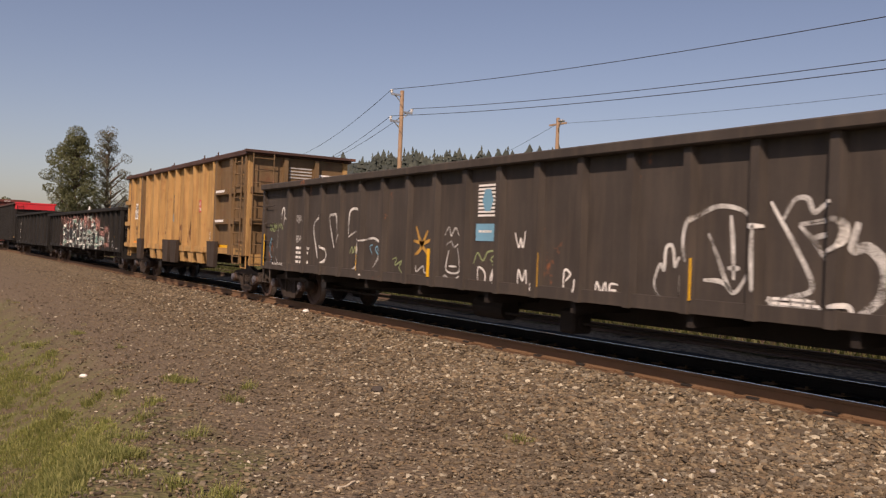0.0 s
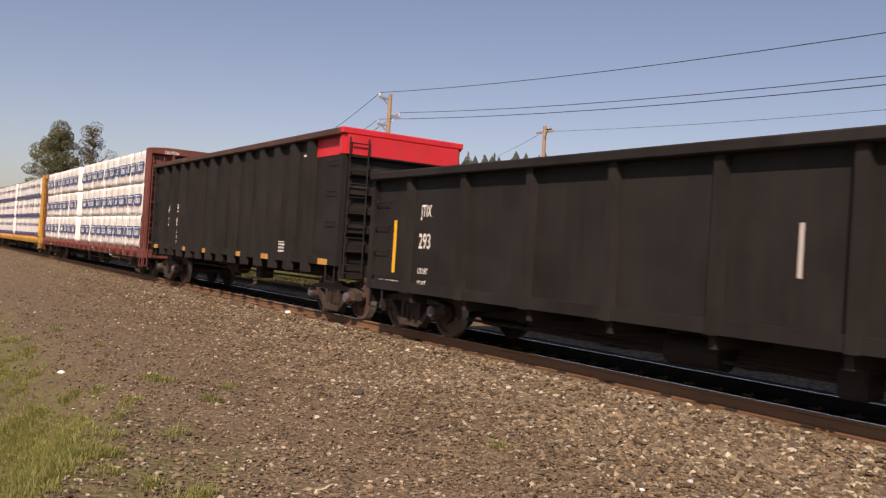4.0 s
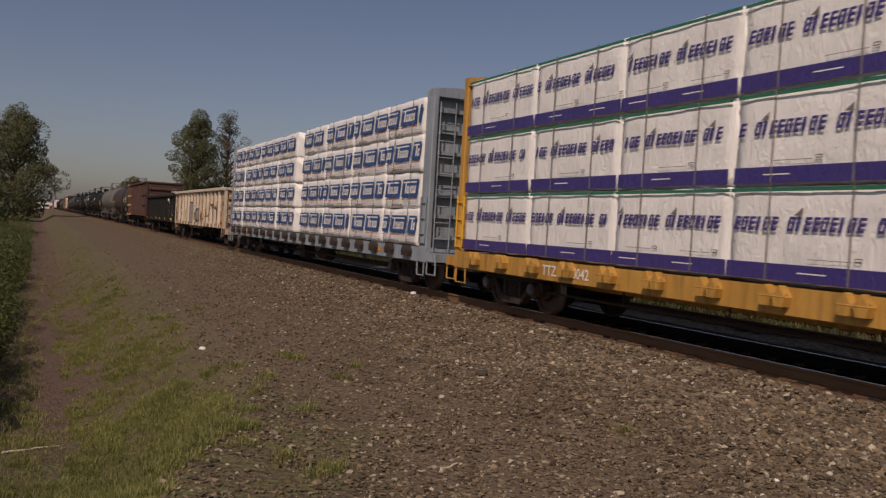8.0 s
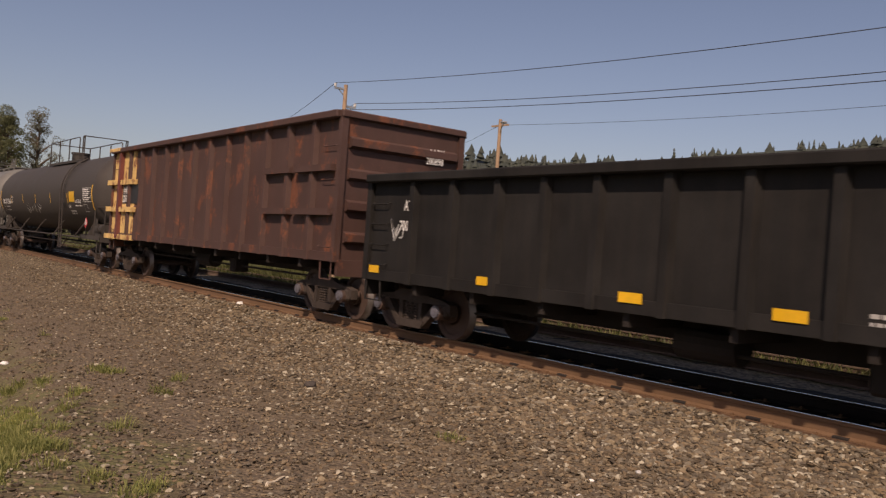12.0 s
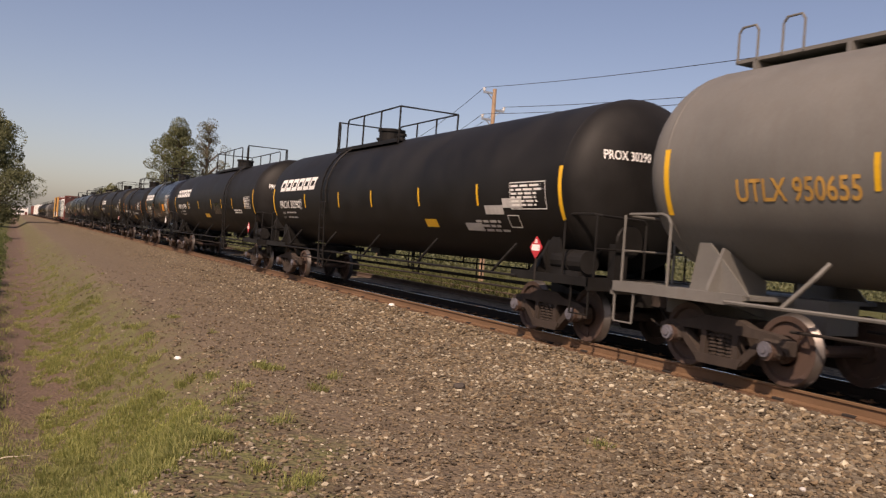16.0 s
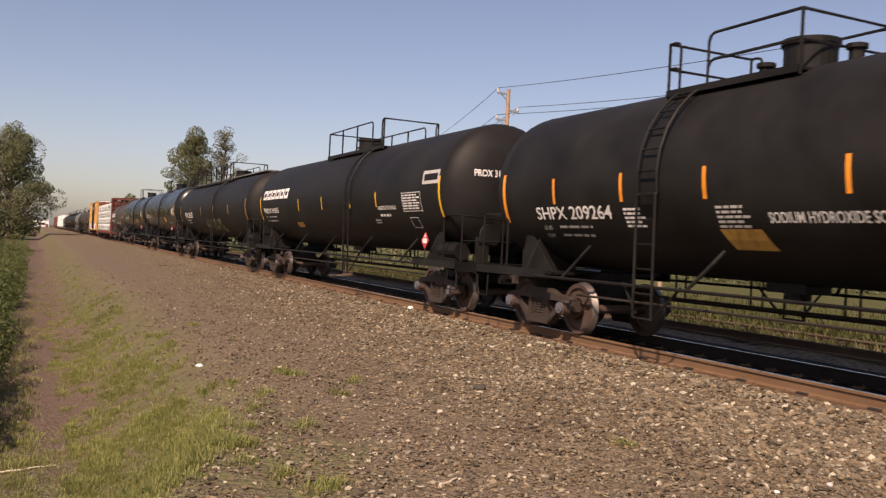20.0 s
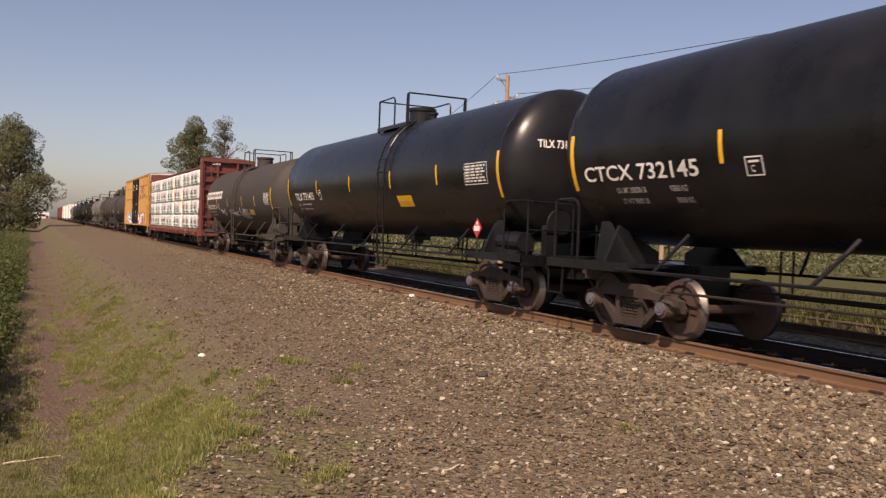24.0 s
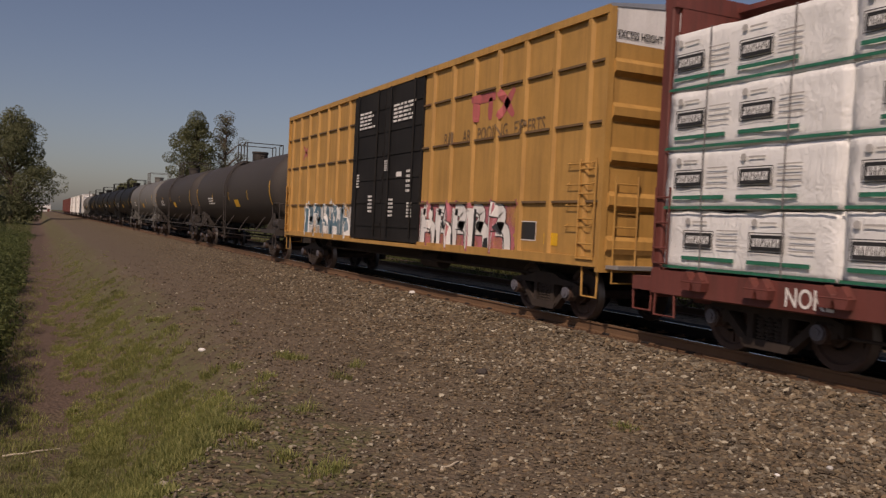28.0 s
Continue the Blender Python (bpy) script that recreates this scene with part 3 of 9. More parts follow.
def build_track(x, near, label):
    track = thing("railway_track", label, "track", kind="structure")
    for k in (-0.7525, 0.7525):
        bm = bm_new()
        prism(bm, [(x + k + a, b) for a, b in RAIL], 1, -60, 900)
        # near line: rusty near rail, near-black far rail; second line dull brown
        rail = part("rail", bm, M["rail_dull" if not near else "rail_rust" if k < 0 else "rail_black"], track)
        if near:
            bm = bm_new()
            prism(bm, [(x + k - 0.024, 0.0), (x + k + 0.026, 0.0), (x + k + 0.026, 0.003), (x + k - 0.024, 0.003)], 1, -60, 900)
            part("rail_head", bm, M["rail_top"], rail, "polished steel running surface")
    bm = bm_new()
    box(bm, -1.28, 1.28, -0.115, 0.115, -0.36, -0.218)
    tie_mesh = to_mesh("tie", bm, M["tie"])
    bm = bm_new()
    for k in (-0.7525, 0.7525):
        box(bm, k - 0.17, k + 0.17, -0.09, 0.09, -0.195, -0.178)
        for o in (-0.1, 0.1):
            box(bm, k + o - 0.015, k + o + 0.015, -0.06, -0.03, -0.18, -0.15)
    plate_mesh = to_mesh("tie_plate", bm, M["rail_rust"])
    bm = bm_new()
    for k in (-0.7525, 0.7525):
        for o in (-1, 1):
            soft_box(bm, k + o * 0.062 - 0.03, k + o * 0.062 + 0.03, 0.12, 0.3, -0.186, -0.15, 0.008)
    anchor_mesh = to_mesh("rail_anchor", bm, M["under"])
    if near:
        for i in range(140):
            t = part("tie", tie_mesh, None, track)
            t.location = (x, -6 + 0.52 * i, 0)
            part("tie_plate", plate_mesh, None, t)
            if i % 2 == 0:
                part("rail_anchor", anchor_mesh, None, t)
    far = bm_new()
    for i in range(0 if not near else 140, 700):
        y = -6 + 0.52 * i
        box(far, x - 1.28, x + 1.28, y - 0.115, y + 0.115, -0.36, -0.218)
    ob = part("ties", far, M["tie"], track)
    ob["kind"] = "stuff"


build_track(LINE_X, True, "railway track with rusty rails on dark ties")
build_track(LINE_X + 4.45, False, "second railway track with dull rusty rails")

# ---- railway cars: shared running gear ----
WHEEL_R = 0.457


def wheelset_mesh():
    bm = bm_new()
    for s in (-1, 1):
        prof = [(-0.07, 0.20), (-0.07, 0.10), (-0.11, 0.10), (-0.11, 0.16), (-0.03, 0.17), (-0.02, 0.36), (-0.06, 0.38), (-0.065, 0.45), (0.045, 0.457), (0.05, 0.485), (0.075, 0.483), (0.08, 0.38), (0.02, 0.36), (0.02, 0.17), (0.09, 0.15), (0.09, 0.09)]
        lathe(bm, [(-s * a, r) for a, r in prof], 0, (s * 0.76, 0, 0), 28)
    cyl(bm, (-1.1, 0, 0), (1.1, 0, 0), 0.08, 10)
    for s in (-1, 1):
        box(bm, s * 0.80 - 0.012, s * 0.80 + 0.012, -0.03, 0.03, 0.20, 0.34)
        cyl(bm, (s * 1.02, 0, 0), (s * 1.19, 0, 0), 0.125, 14)
    return to_mesh("wheelset", bm, M["wheel"], False)


def tread_mesh(s):
    bm = bm_new()
    lathe(bm, [(s * (0.76 + 0.055), 0.448), (s * (0.76 + 0.056), 0.459), (s * (0.76 - 0.045), 0.4595), (s * (0.76 - 0.05), 0.487), (s * (0.76 - 0.072), 0.487), (s * (0.76 - 0.073), 0.44)], 0, (0, 0, 0), 28, False)
    return to_mesh("tread", bm, M["tread"], True)


def side_frame_mesh(s):
    """A cast side frame with its openings, at x = s."""
    bm = bm_new()
    o = 0.075 if s > 0 else -0.075
    x0, x1 = s - 0.075, s + 0.075
    prism(bm, [(-1.16, 0.42), (-1.16, 0.60), (-0.95, 0.66), (-0.55, 0.70), (-0.3, 0.79), (0.3, 0.79), (0.55, 0.70), (0.95, 0.66), (1.16, 0.60), (1.16, 0.42), (1.0, 0.56), (0.6, 0.58), (-0.6, 0.58), (-1.0, 0.56)], 0, x0, x1)
    for k in (-1, 1):
        prism(bm, [(k * 0.88, 0.58), (k * 0.70, 0.58), (k * 0.30, 0.22), (k * 0.40, 0.17)], 0, x0, x1)
        prism(bm, [(k * 0.34, 0.60), (k * 0.24, 0.60), (k * 0.24, 0.20), (k * 0.34, 0.20)], 0, x0, x1)
        soft_box(bm, s - 0.11, s + 0.11, k * 0.89 - 0.17, k * 0.89 + 0.17, 0.36, 0.63, 0.06)
    prism(bm, [(-0.44, 0.26), (-0.36, 0.13), (0.36, 0.13), (0.44, 0.26)], 0, x0 - 0.02, x1 + 0.02)
    return to_mesh("side_frame", bm, M["steel"])


def spring_mesh(s):
    """One coil spring, its coils as ridges."""
    bm = bm_new()
    prof = [(0.255, 0.03)]
    for j in range(6):
        z = 0.262 + j * 0.05
        prof += [(z, 0.05), (z + 0.006, 0.072), (z + 0.026, 0.072), (z + 0.032, 0.05)]
    prof.append((0.565, 0.03))
    lathe(bm, prof, 2, (s, 0, 0), 10)
    return to_mesh("spring", bm, M["steel"])


def bolster_mesh():
    bm = bm_new()
    prism(bm, [(-1.05, 0.52), (-0.8, 0.42), (0.8, 0.42), (1.05, 0.52), (1.05, 0.62), (0.5, 0.76), (-0.5, 0.76), (-1.05, 0.62)], 1, -0.19, 0.19)
    cyl(bm, (0, 0, 0.72), (0, 0, 0.86), 0.2, 14)
    for k in (-0.36, 0.36):
        box(bm, -0.75, 0.75, k - 0.05, k + 0.05, 0.36, 0.46)
    return to_mesh("bolster", bm, M["steel"])


def coupler_mesh():
    bm = bm_new()
    box(bm, -0.07, 0.07, -0.62, 0.2, 0.80, 0.93)
    prism(bm, [(-0.16, -0.66), (-0.12, -0.95), (0.0, -0.90), (0.04, -0.78), (0.17, -0.95), (0.22, -0.70), (0.08, -0.55), (-0.08, -0.55)], 2, 0.72, 0.99)
    tube(bm, [(0.12, -0.3, 0.78), (0.16, -0.5, 0.55), (0.14, -0.75, 0.42), (0.1, -1.0, 0.5)], 0.022)
    return to_mesh("coupler", bm, M["steel"])


GEAR = {"wheelset": wheelset_mesh(), "tread-": tread_mesh(-1), "tread+": tread_mesh(1), "sf-": side_frame_mesh(-1.02), "sf+": side_frame_mesh(1.02), "sp-": spring_mesh(-1.02), "sp+": spring_mesh(1.02), "bolster": bolster_mesh(), "coupler": coupler_mesh()}
bm = bm_new()
cyl(bm, (-1.23, 0, 0), (-1.16, 0, 0), 0.10, 12)
cyl(bm, (-1.245, 0, 0), (-1.22, 0, 0), 0.055, 8)
GEAR["cap"] = to_mesh("bearing_cap", bm, paint("bearing_cap_steel", (0.10, 0.10, 0.12), 0.45, 0.4), False)


def truck(car, y, s, shade=None):
    t = part("truck", GEAR["bolster"], None, car, "cast steel truck brown with dust")
    t.location = (0, y, 0)
    for k in ("-", "+"):
        part("side_frame", GEAR["sf" + k], None, t)
        for a in (-0.15, 0.0, 0.15):
            part("spring", GEAR["sp" + k], None, t).location = (0, a, 0)
    for a in (-0.89, 0.89):
        w = part("wheelset", GEAR["wheelset"], None, t, "rusty wheels with bright treads")
        w.location = (0, a, WHEEL_R)
        tr = part("bearing_cap", GEAR["cap"], None, t)
        tr.location = (0, a, WHEEL_R + 0.02)
        WHEELS.append((w, pose(0, a, WHEEL_R), s + y + a, WHEEL_R))
        for k in ("-", "+"):
            part("wheel_tread", GEAR["tread" + k], None, t).location = (0, a, WHEEL_R)
    return t


def gear(car, s, y0, y1, inset, reach):
    """Two trucks and two couplers for a body from y0 to y1."""
    a, b = inset if isinstance(inset, tuple) else (inset, inset)
    truck(car, y0 + a, s)
    truck(car, y1 - b, s)
    c = part("coupler", GEAR["coupler"], None, car)
    c.location = (0, y0 - reach + 0.9, 0)
    c = part("coupler", GEAR["coupler"], None, car)
    c.matrix_local = pose(0, y1 + reach - 0.9, 0, 0, 0, 180)


def ladder(car, y0, y1, z0, z1, x, n, mat, name="ladder", r=0.014):
    bm = bm_new()
    tube(bm, [(x, y0, z1), (x, y0, z0), (x, y1, z0), (x, y1, z1)], r * 1.3)
    ob = part(name, bm, mat, car)
    bm = bm_new()
    tube(bm, [(x, y0, 0), (x, y1, 0)], r)
    me = to_mesh("rung", bm, mat)
    for i in range(n):
        part("rung", me, None, ob).location = (0, 0, z0 + (z1 - z0) * (i + 0.6) / n)
    return ob


def end_ladder(car, x0, x1, z0, z1, y, n, mat):
    bm = bm_new()
    tube(bm, [(x0, y, z1), (x0, y, z0), (x1, y, z0), (x1, y, z1)], 0.018)
    ob = part("end_ladder", bm, mat, car)
    bm = bm_new()
    tube(bm, [(x0, y, 0), (x1, y, 0)], 0.014)
    me = to_mesh("rung", bm, mat)
    for i in range(n):
        part("rung", me, None, ob).location = (0, 0, z0 + (z1 - z0) * (i + 0.6) / n)
    return ob


def grab(car, y0, y1, z, x, mat):
    bm = bm_new()
    tube(bm, [(x, y0, z + 0.03), (x - 0.07, y0, z), (x - 0.07, y1, z), (x, y1, z + 0.03)], 0.012)
    return part("grab_iron", bm, mat, car)


def step(car, y0, y1, z0, z1, x, mat):
    bm = bm_new()
    tube(bm, [(x, y0, z1), (x, y0 + 0.02, z0), (x, y1 - 0.02, z0), (x, y1, z1)], 0.02)
    return part("sill_step", bm, mat, car)


def new_car(name, label, s0, s1):
    c = (s0 + s1) / 2
    car = thing(name, label, "freight car", "cars of the freight train")
    moves(car, c)
    return car, c, s0 - c, s1 - c


def rect_label(car, y, z, w, h, x=-1.5, tank=None, mat="white", name="stencil", fill=None):
    bm = bm_new()
    frame_patch(bm, y - w, y, z, z + h, 0.018, x, tank)
    if fill:
        patch(bm, y - w * 0.8, y - w * 0.2, z + h * 0.15, z + h * 0.85, x, tank, 0, EPS * 1.2)
    if tank and w <= 0.3:
        # a clearance plate: a faint line of print over its letter
        patch(bm, y - w * 0.8, y - w * 0.2, z + h * 0.68, z + h * 0.8, x, tank)
        lettering("C", h * 0.36, M[mat], car, y - w * 0.32, z + h * 0.2, tank=tank, narrow=0.8)
    return part(name, bm, M[mat], car)


def small_print(car, y, z, w, h, rows, x=-1.5, tank=None, mat="white", seed=3):
    bm = bm_new()
    bars(bm, y, z, w, h, rows, x, tank, random.Random(seed))
    return part("small_print", bm, M[mat], car)


def gondola(label, s0, s1, floor, top, ribs, mat, end_ribs=5, chord=None, tub=False, rib_w=0.18, rib_x=0.12, over=0.0, inset=0.98, reach=0.67, rib_at=None, rib_mat=None, steps=True, no_end_grabs=False):
    car, c, y0, y1 = new_car("gondola_car", label, s0, s1)
    hw = 1.42
    mm = M[mat]
    rm = M[rib_mat or mat]
    ch = M[chord or mat]
    # body: sides, floor, ends
    for sx, nm in ((-1, "side_sheet"), (1, "side_sheet")):
        bm = bm_new()
        box(bm, sx * hw - 0.012, sx * hw + 0.012, y0 + 0.02, y1 - 0.02, floor, top - 0.1)
        part(nm, bm, mm, car)
        bm = bm_new()
        x = sx * (hw + 0.065)
        soft_box(bm, x - 0.13, x + 0.13, y0 - over, y1 + over, top - 0.15, top, 0.02)
        part("top_chord", bm, ch, car)
        bm = bm_new()
        box(bm, sx * (hw + 0.03) - 0.05, sx * (hw + 0.03) + 0.05, y0, y1, floor - 0.02, floor + 0.16)
        part("side_sill", bm, mm, car)
    bm = bm_new()
    box(bm, -hw, hw, y0, y1, floor - 0.02, floor + 0.03)
    box(bm, -0.33, 0.33, y0 - 0.2, y1 + 0.2, floor - 0.36, floor - 0.02)
    part("underframe", bm, M["under"], car)
    bm = bm_new()
    box(bm, -hw, hw, -0.05, 0.05, floor - 0.2, floor - 0.022)
    cross = to_mesh("cross_member", bm, M["under"])
    for i in range(9):
        part("cross_member", cross, None, car).location = (0, y0 + 1.5 + (y1 - y0 - 3.0) * i / 8, 0)
    # ribs: hat-section posts
    bm = bm_new()
    prism(bm, [(-hw - 0.01, -rib_w / 2), (-hw - rib_x, -rib_w / 2 + 0.03), (-hw - rib_x, rib_w / 2 - 0.03), (-hw - 0.01, rib_w / 2)], 2, floor - (0.22 if tub else 0.03), top - 0.12)
    near = to_mesh("rib", bm, rm)
    bm = bm_new()
    prism(bm, [(hw + 0.01, -rib_w / 2), (hw + rib_x, -rib_w / 2 + 0.03), (hw + rib_x, rib_w / 2 - 0.03), (hw + 0.01, rib_w / 2)], 2, floor, top - 0.12)
    farm = to_mesh("rib", bm, rm)
    for y in ([a - c for a in rib_at] if rib_at else [y0 + (y1 - y0) * (i + 0.5) / ribs for i in range(ribs)]):
        part("rib", near, None, car).location = (0, y, 0)
        part("rib", farm, None, car).location = (0, y, 0)
    for k, y in ((-1, y0), (1, y1)):
        bm = bm_new()
        box(bm, -hw, hw, y - 0.012, y + 0.012, floor, top - 0.05)
        part("end_sheet", bm, mm, car)
        for sx in (-1, 1):
            bm = bm_new()
            box(bm, sx * (hw + 0.02) - 0.07, sx * (hw + 0.02) + 0.07, y - 0.07, y + 0.07, floor - 0.03, top - 0.12)
            part("corner_post", bm, rm, car)
        bm = bm_new()
        soft_box(bm, -hw - 0.1, hw + 0.1, y - 0.10, y + 0.10, top - 0.14, top + 0.003, 0.02)
        part("end_chord", bm, ch, car)
        for i in range(end_ribs):
            z = floor + 0.15 + (top - floor - 0.45) * (i + 0.5) / end_ribs
            bm = bm_new()
            prism(bm, [(y, z - 0.13), (y + k * 0.13, z - 0.07), (y + k * 0.13, z + 0.07), (y, z + 0.13)], 0, -hw + 0.12, hw - 0.12)
            part("end_rib", bm, mm, car)
        bm = bm_new()
        box(bm, -hw, hw, y - 0.05 + k * 0.05, y + 0.05 + k * 0.05, floor - 0.3, floor + 0.02)
        part("end_sill", bm, mm, car)
        if steps:
            step(car, y - k * 0.05, y - k * 0.5, floor - 0.38, floor, -hw - 0.05, mm)
            step(car, y - k * 0.05, y - k * 0.5, floor - 0.38, floor, hw + 0.05, mm)
        for j in range(4):
            z = floor + 0.25 + j * (top - floor - 0.6) / 3.5
            ya, yb = sorted((y - k * 0.12, y - k * 0.62))
            grab(car, ya, yb, z, -hw - 0.02, mm)
    gear(car, c, y0, y1, inset, reach)
    # brake rigging under the floor
    bm = bm_new()
    cyl(bm, (-0.6, 0.4, floor - 0.36), (-0.6, 1.3, floor - 0.36), 0.2, 14)
    part("air_reservoir", bm, M["under"], car)
    bm = bm_new()
    soft_box(bm, -0.9, -0.5, -1.6, -1.25, floor - 0.58, floor - 0.2, 0.04)
    cyl(bm, (-0.7, -1.62, floor - 0.4), (-0.7, -1.5, floor - 0.4), 0.1, 10)
    part("brake_valve", bm, M["under"], car)
    for x in (-0.7, 0.7):
        bm = bm_new()
        tube(bm, [(x, y0 + 2.2, floor - 0.42), (x, y1 - 2.2, floor - 0.42)], 0.026)
        part("brake_rod", bm, M["under"], car)
    return car, c, y0, y1


def strip(car, y, z0, z1, w=0.09, x=-1.53, tank=None, mat="yellow"):
    bm = bm_new()
    patch(bm, y - w / 2, y + w / 2, z0, z1, x, tank)
    return part("reflector", bm, M[mat], car)


def tank_body_mesh(y0, y1, R, cz, dome, mat, seg=40):
    """A tank with dished heads from seam y0 to seam y1."""
    bm = bm_new()
    prof = []
    for i in range(11):
        a = i / 11 * math.pi / 2
        prof.append((y0 - dome * math.cos(a), max(0.02, R * math.sin(a) ** 0.94)))
    prof += [(y0, R), (y0 + 0.001, R)]
    n = 6
    for i in range(1, n):
        prof.append((y0 + (y1 - y0) * i / n, R))
    prof += [(y1, R)]
    for i in range(10, -1, -1):
        a = i / 11 * math.pi / 2
        prof.append((y1 + dome * math.cos(a), max(0.02, R * math.sin(a) ** 0.94)))
    lathe(bm, prof, 1, (0, 0, cz), seg)
    return to_mesh("tank_shell", bm, mat, True)


def railing(car, y0, y1, x, z0, h, gap, mid, mat):
    """A handrail round the manway platform, open at the ladder; bends are rounded, posts are parts of the rail."""
    g0, g1 = gap
    zt = z0 + h
    levels = (zt, z0 + h * 0.5) if mid else (zt,)
    bm = bm_new()
    tube(bm, [(0, 0, z0 - 0.08), (0, 0, zt)], 0.025)
    post = to_mesh("rail_post", bm, mat)
    for ya, yb in ((g1, y1), (g0, y0)):
        k = 1 if yb > ya else -1
        for z in levels:
            pts = [(-x, ya, z0), (-x, ya, z - 0.12), (-x, ya + k * 0.04, z - 0.03), (-x, ya + k * 0.12, z), (-x, yb, z), (x, yb, z), (x, ya + k * 0.12, z), (x, ya + k * 0.04, z - 0.03), (x, ya, z - 0.12), (x, ya, z0)]
            bm = bm_new()
            tube(bm, pts, 0.023)
            rail = part("handrail", bm, mat, car)
            if z == zt:
                n = max(1, round(abs(yb - ya) / 1.5))
                for i in range(1, n + 1):
                    for sx in (-x, x):
                        part("rail_post", post, None, rail).location = (sx, ya + (yb - ya) * i / n, 0)


def end_loop(car, y, z, mat, x=0.35):
    bm = bm_new()
    tube(bm, [(-x, y, z), (-x, y, z + 0.42), (-x, y + 0.06, z + 0.5), (-x, y + 0.3, z + 0.5), (-x, y + 0.36, z + 0.42), (-x, y + 0.36, z)], 0.02)
    part("grab_loop", bm, mat, car)


def tank_car(label, s0, s1, mat="tank_black", R=1.53, cz=2.74, dome=0.66, plat=None, manway=0.0, ladder_y=None, stripes=(), stripe_mat="yellow", brake=True, long_walk=False, rods=5, stripe_z=(2.30, 2.72), gap=None, rail_top=5.08, mid=False, trucks=(0.85, 0.85), walk_mat=None, side_ladder=True):
    """seams s0..s1 along the train; stripes: distances from the near seam."""
    car, c, y0, y1 = new_car("tank_car", label, s0, s1)
    mm = M[mat]
    tk = (R, cz)
    part("tank_shell", tank_body_mesh(y0, y1, R, cz, dome, mm), mm, car)
    for y in (y0 + 0.02, y1 - 0.02):
        bm = bm_new()
        lathe(bm, [(-0.02, R - 0.02), (-0.015, R + 0.004), (0.015, R + 0.004), (0.02, R - 0.02)], 1, (0, y, cz), 40)
        part("weld_seam", bm, mm, car, smooth=True)
    ends = dome + 0.15
    for k, y in ((-1, y0), (1, y1)):
        # stub sill, bolster, saddle webs, end platform
        bm = bm_new()
        box(bm, -0.3, 0.3, min(y + k * ends, y - k * 1.9), max(y + k * ends, y - k * 1.9), 0.68, 1.12)
        part("stub_sill", bm, mm, car)
        by = y - k * 0.85
        for sx in (-1, 1):
            bm = bm_new()
            prism(bm, [(sx * 0.3, 0.78), (sx * 1.38, 1.06), (sx * 1.38, 1.14), (sx * 1.36, 1.2), (sx * 1.12, 1.72), (sx * 0.3, 1.3)], 1, by - 0.03, by + 0.03)
            # web seen from the side
            prism(bm, [(by - 0.55, 1.1), (by + 0.55, 1.1), (by + k * 0.30 + 0.10, 1.78), (by + k * 0.30 - 0.10, 1.78)], 0, sx * 1.16 - 0.015, sx * 1.16 + 0.015)
            part("saddle", bm, mm, car)
        bm = bm_new()
        box(bm, -1.42, 1.42, min(by - k * 0.5, y + k * ends), max(by - k * 0.5, y + k * ends), 1.05, 1.11)
        box(bm, -1.45, -1.41, min(by - k * 0.7, y + k * ends), max(by - k * 0.7, y + k * ends), 0.98, 1.13)
        box(bm, 1.41, 1.45, min(by - k * 0.7, y + k * ends), max(by - k * 0.7, y + k * ends), 0.98, 1.13)
        box(bm, -1.45, 1.45, min(y + k * ends - k * 0.04, y + k * ends), max(y + k * ends - k * 0.04, y + k * ends), 0.92, 1.13)
        part("end_platform", bm, mm, car)
        ye = y + k * (ends - 0.06)
        for sx in (-1, 1):
            bm = bm_new()
            tube(bm, [(sx * 1.36, y - k * 0.05, 1.1), (sx * 1.36, y - k * 0.05, 2.02), (sx * 1.36, y + k * 0.02, 2.12), (sx * 1.36, y + k * 0.14, 2.16), (sx * 1.3, ye - k * 0.1, 2.16), (sx * 1.2, ye, 2.14), (sx * 0.35, ye, 2.12), (sx * 0.28, ye, 2.05), (sx * 0.28, ye, 1.1)], 0.022)
            part("end_handrail", bm, mm, car)
            bm = bm_new()
            tube(bm, [(sx * 1.3, ye, 1.1), (sx * 1.3, ye, 2.15)], 0.02)
            part("end_post", bm, mm, car)
        bm = bm_new()
        tube(bm, [(-1.3, ye, 1.6), (1.3, ye, 1.6)], 0.016)
        part("cross_rail", bm, mm, car)
        step(car, y + k * (ends - 0.5), y + k * (ends - 0.04), 0.52, 1.06, -1.4, mm)
        step(car, y + k * (ends - 0.5), y + k * (ends - 0.04), 0.52, 1.06, 1.4, mm)
    # bottom side rails with slanted struts
    for sx in (-1, 1):
        bm = bm_new()
        tube(bm, [(sx * 1.5, y0 + 1.3, 1.02), (sx * 1.5, y1 - 1.3, 1.02)], 0.026)
        rail = part("side_handrail", bm, mm, car)
        for i in range(rods):
            y = y0 + 2.2 + (y1 - y0 - 4.4) * i / (rods - 1)
            bm = bm_new()
            tube(bm, [(sx * 1.5, y, 1.02), (sx * 1.33, y - 0.32, 1.42), (sx * 1.22, y - 0.42, 1.6)], 0.03)
            part("strut", bm, mm, rail)
    # manway, platform, railing
    my = manway
    bm = bm_new()
    cyl(bm, (0, my, cz + R - 0.1), (0, my, cz + R + 0.36), 0.36, 22)
    cyl(bm, (0, my, cz + R + 0.34), (0, my, cz + R + 0.42), 0.40, 22)
    for k in (-0.75, 0.8):
        cyl(bm, (0, my + k, cz + R - 0.1), (0, my + k, cz + R + 0.2), 0.1, 12)
        cyl(bm, (0, my + k, cz + R + 0.18), (0, my + k, cz + R + 0.24), 0.14, 12)
    part("manway", bm, mm, car)
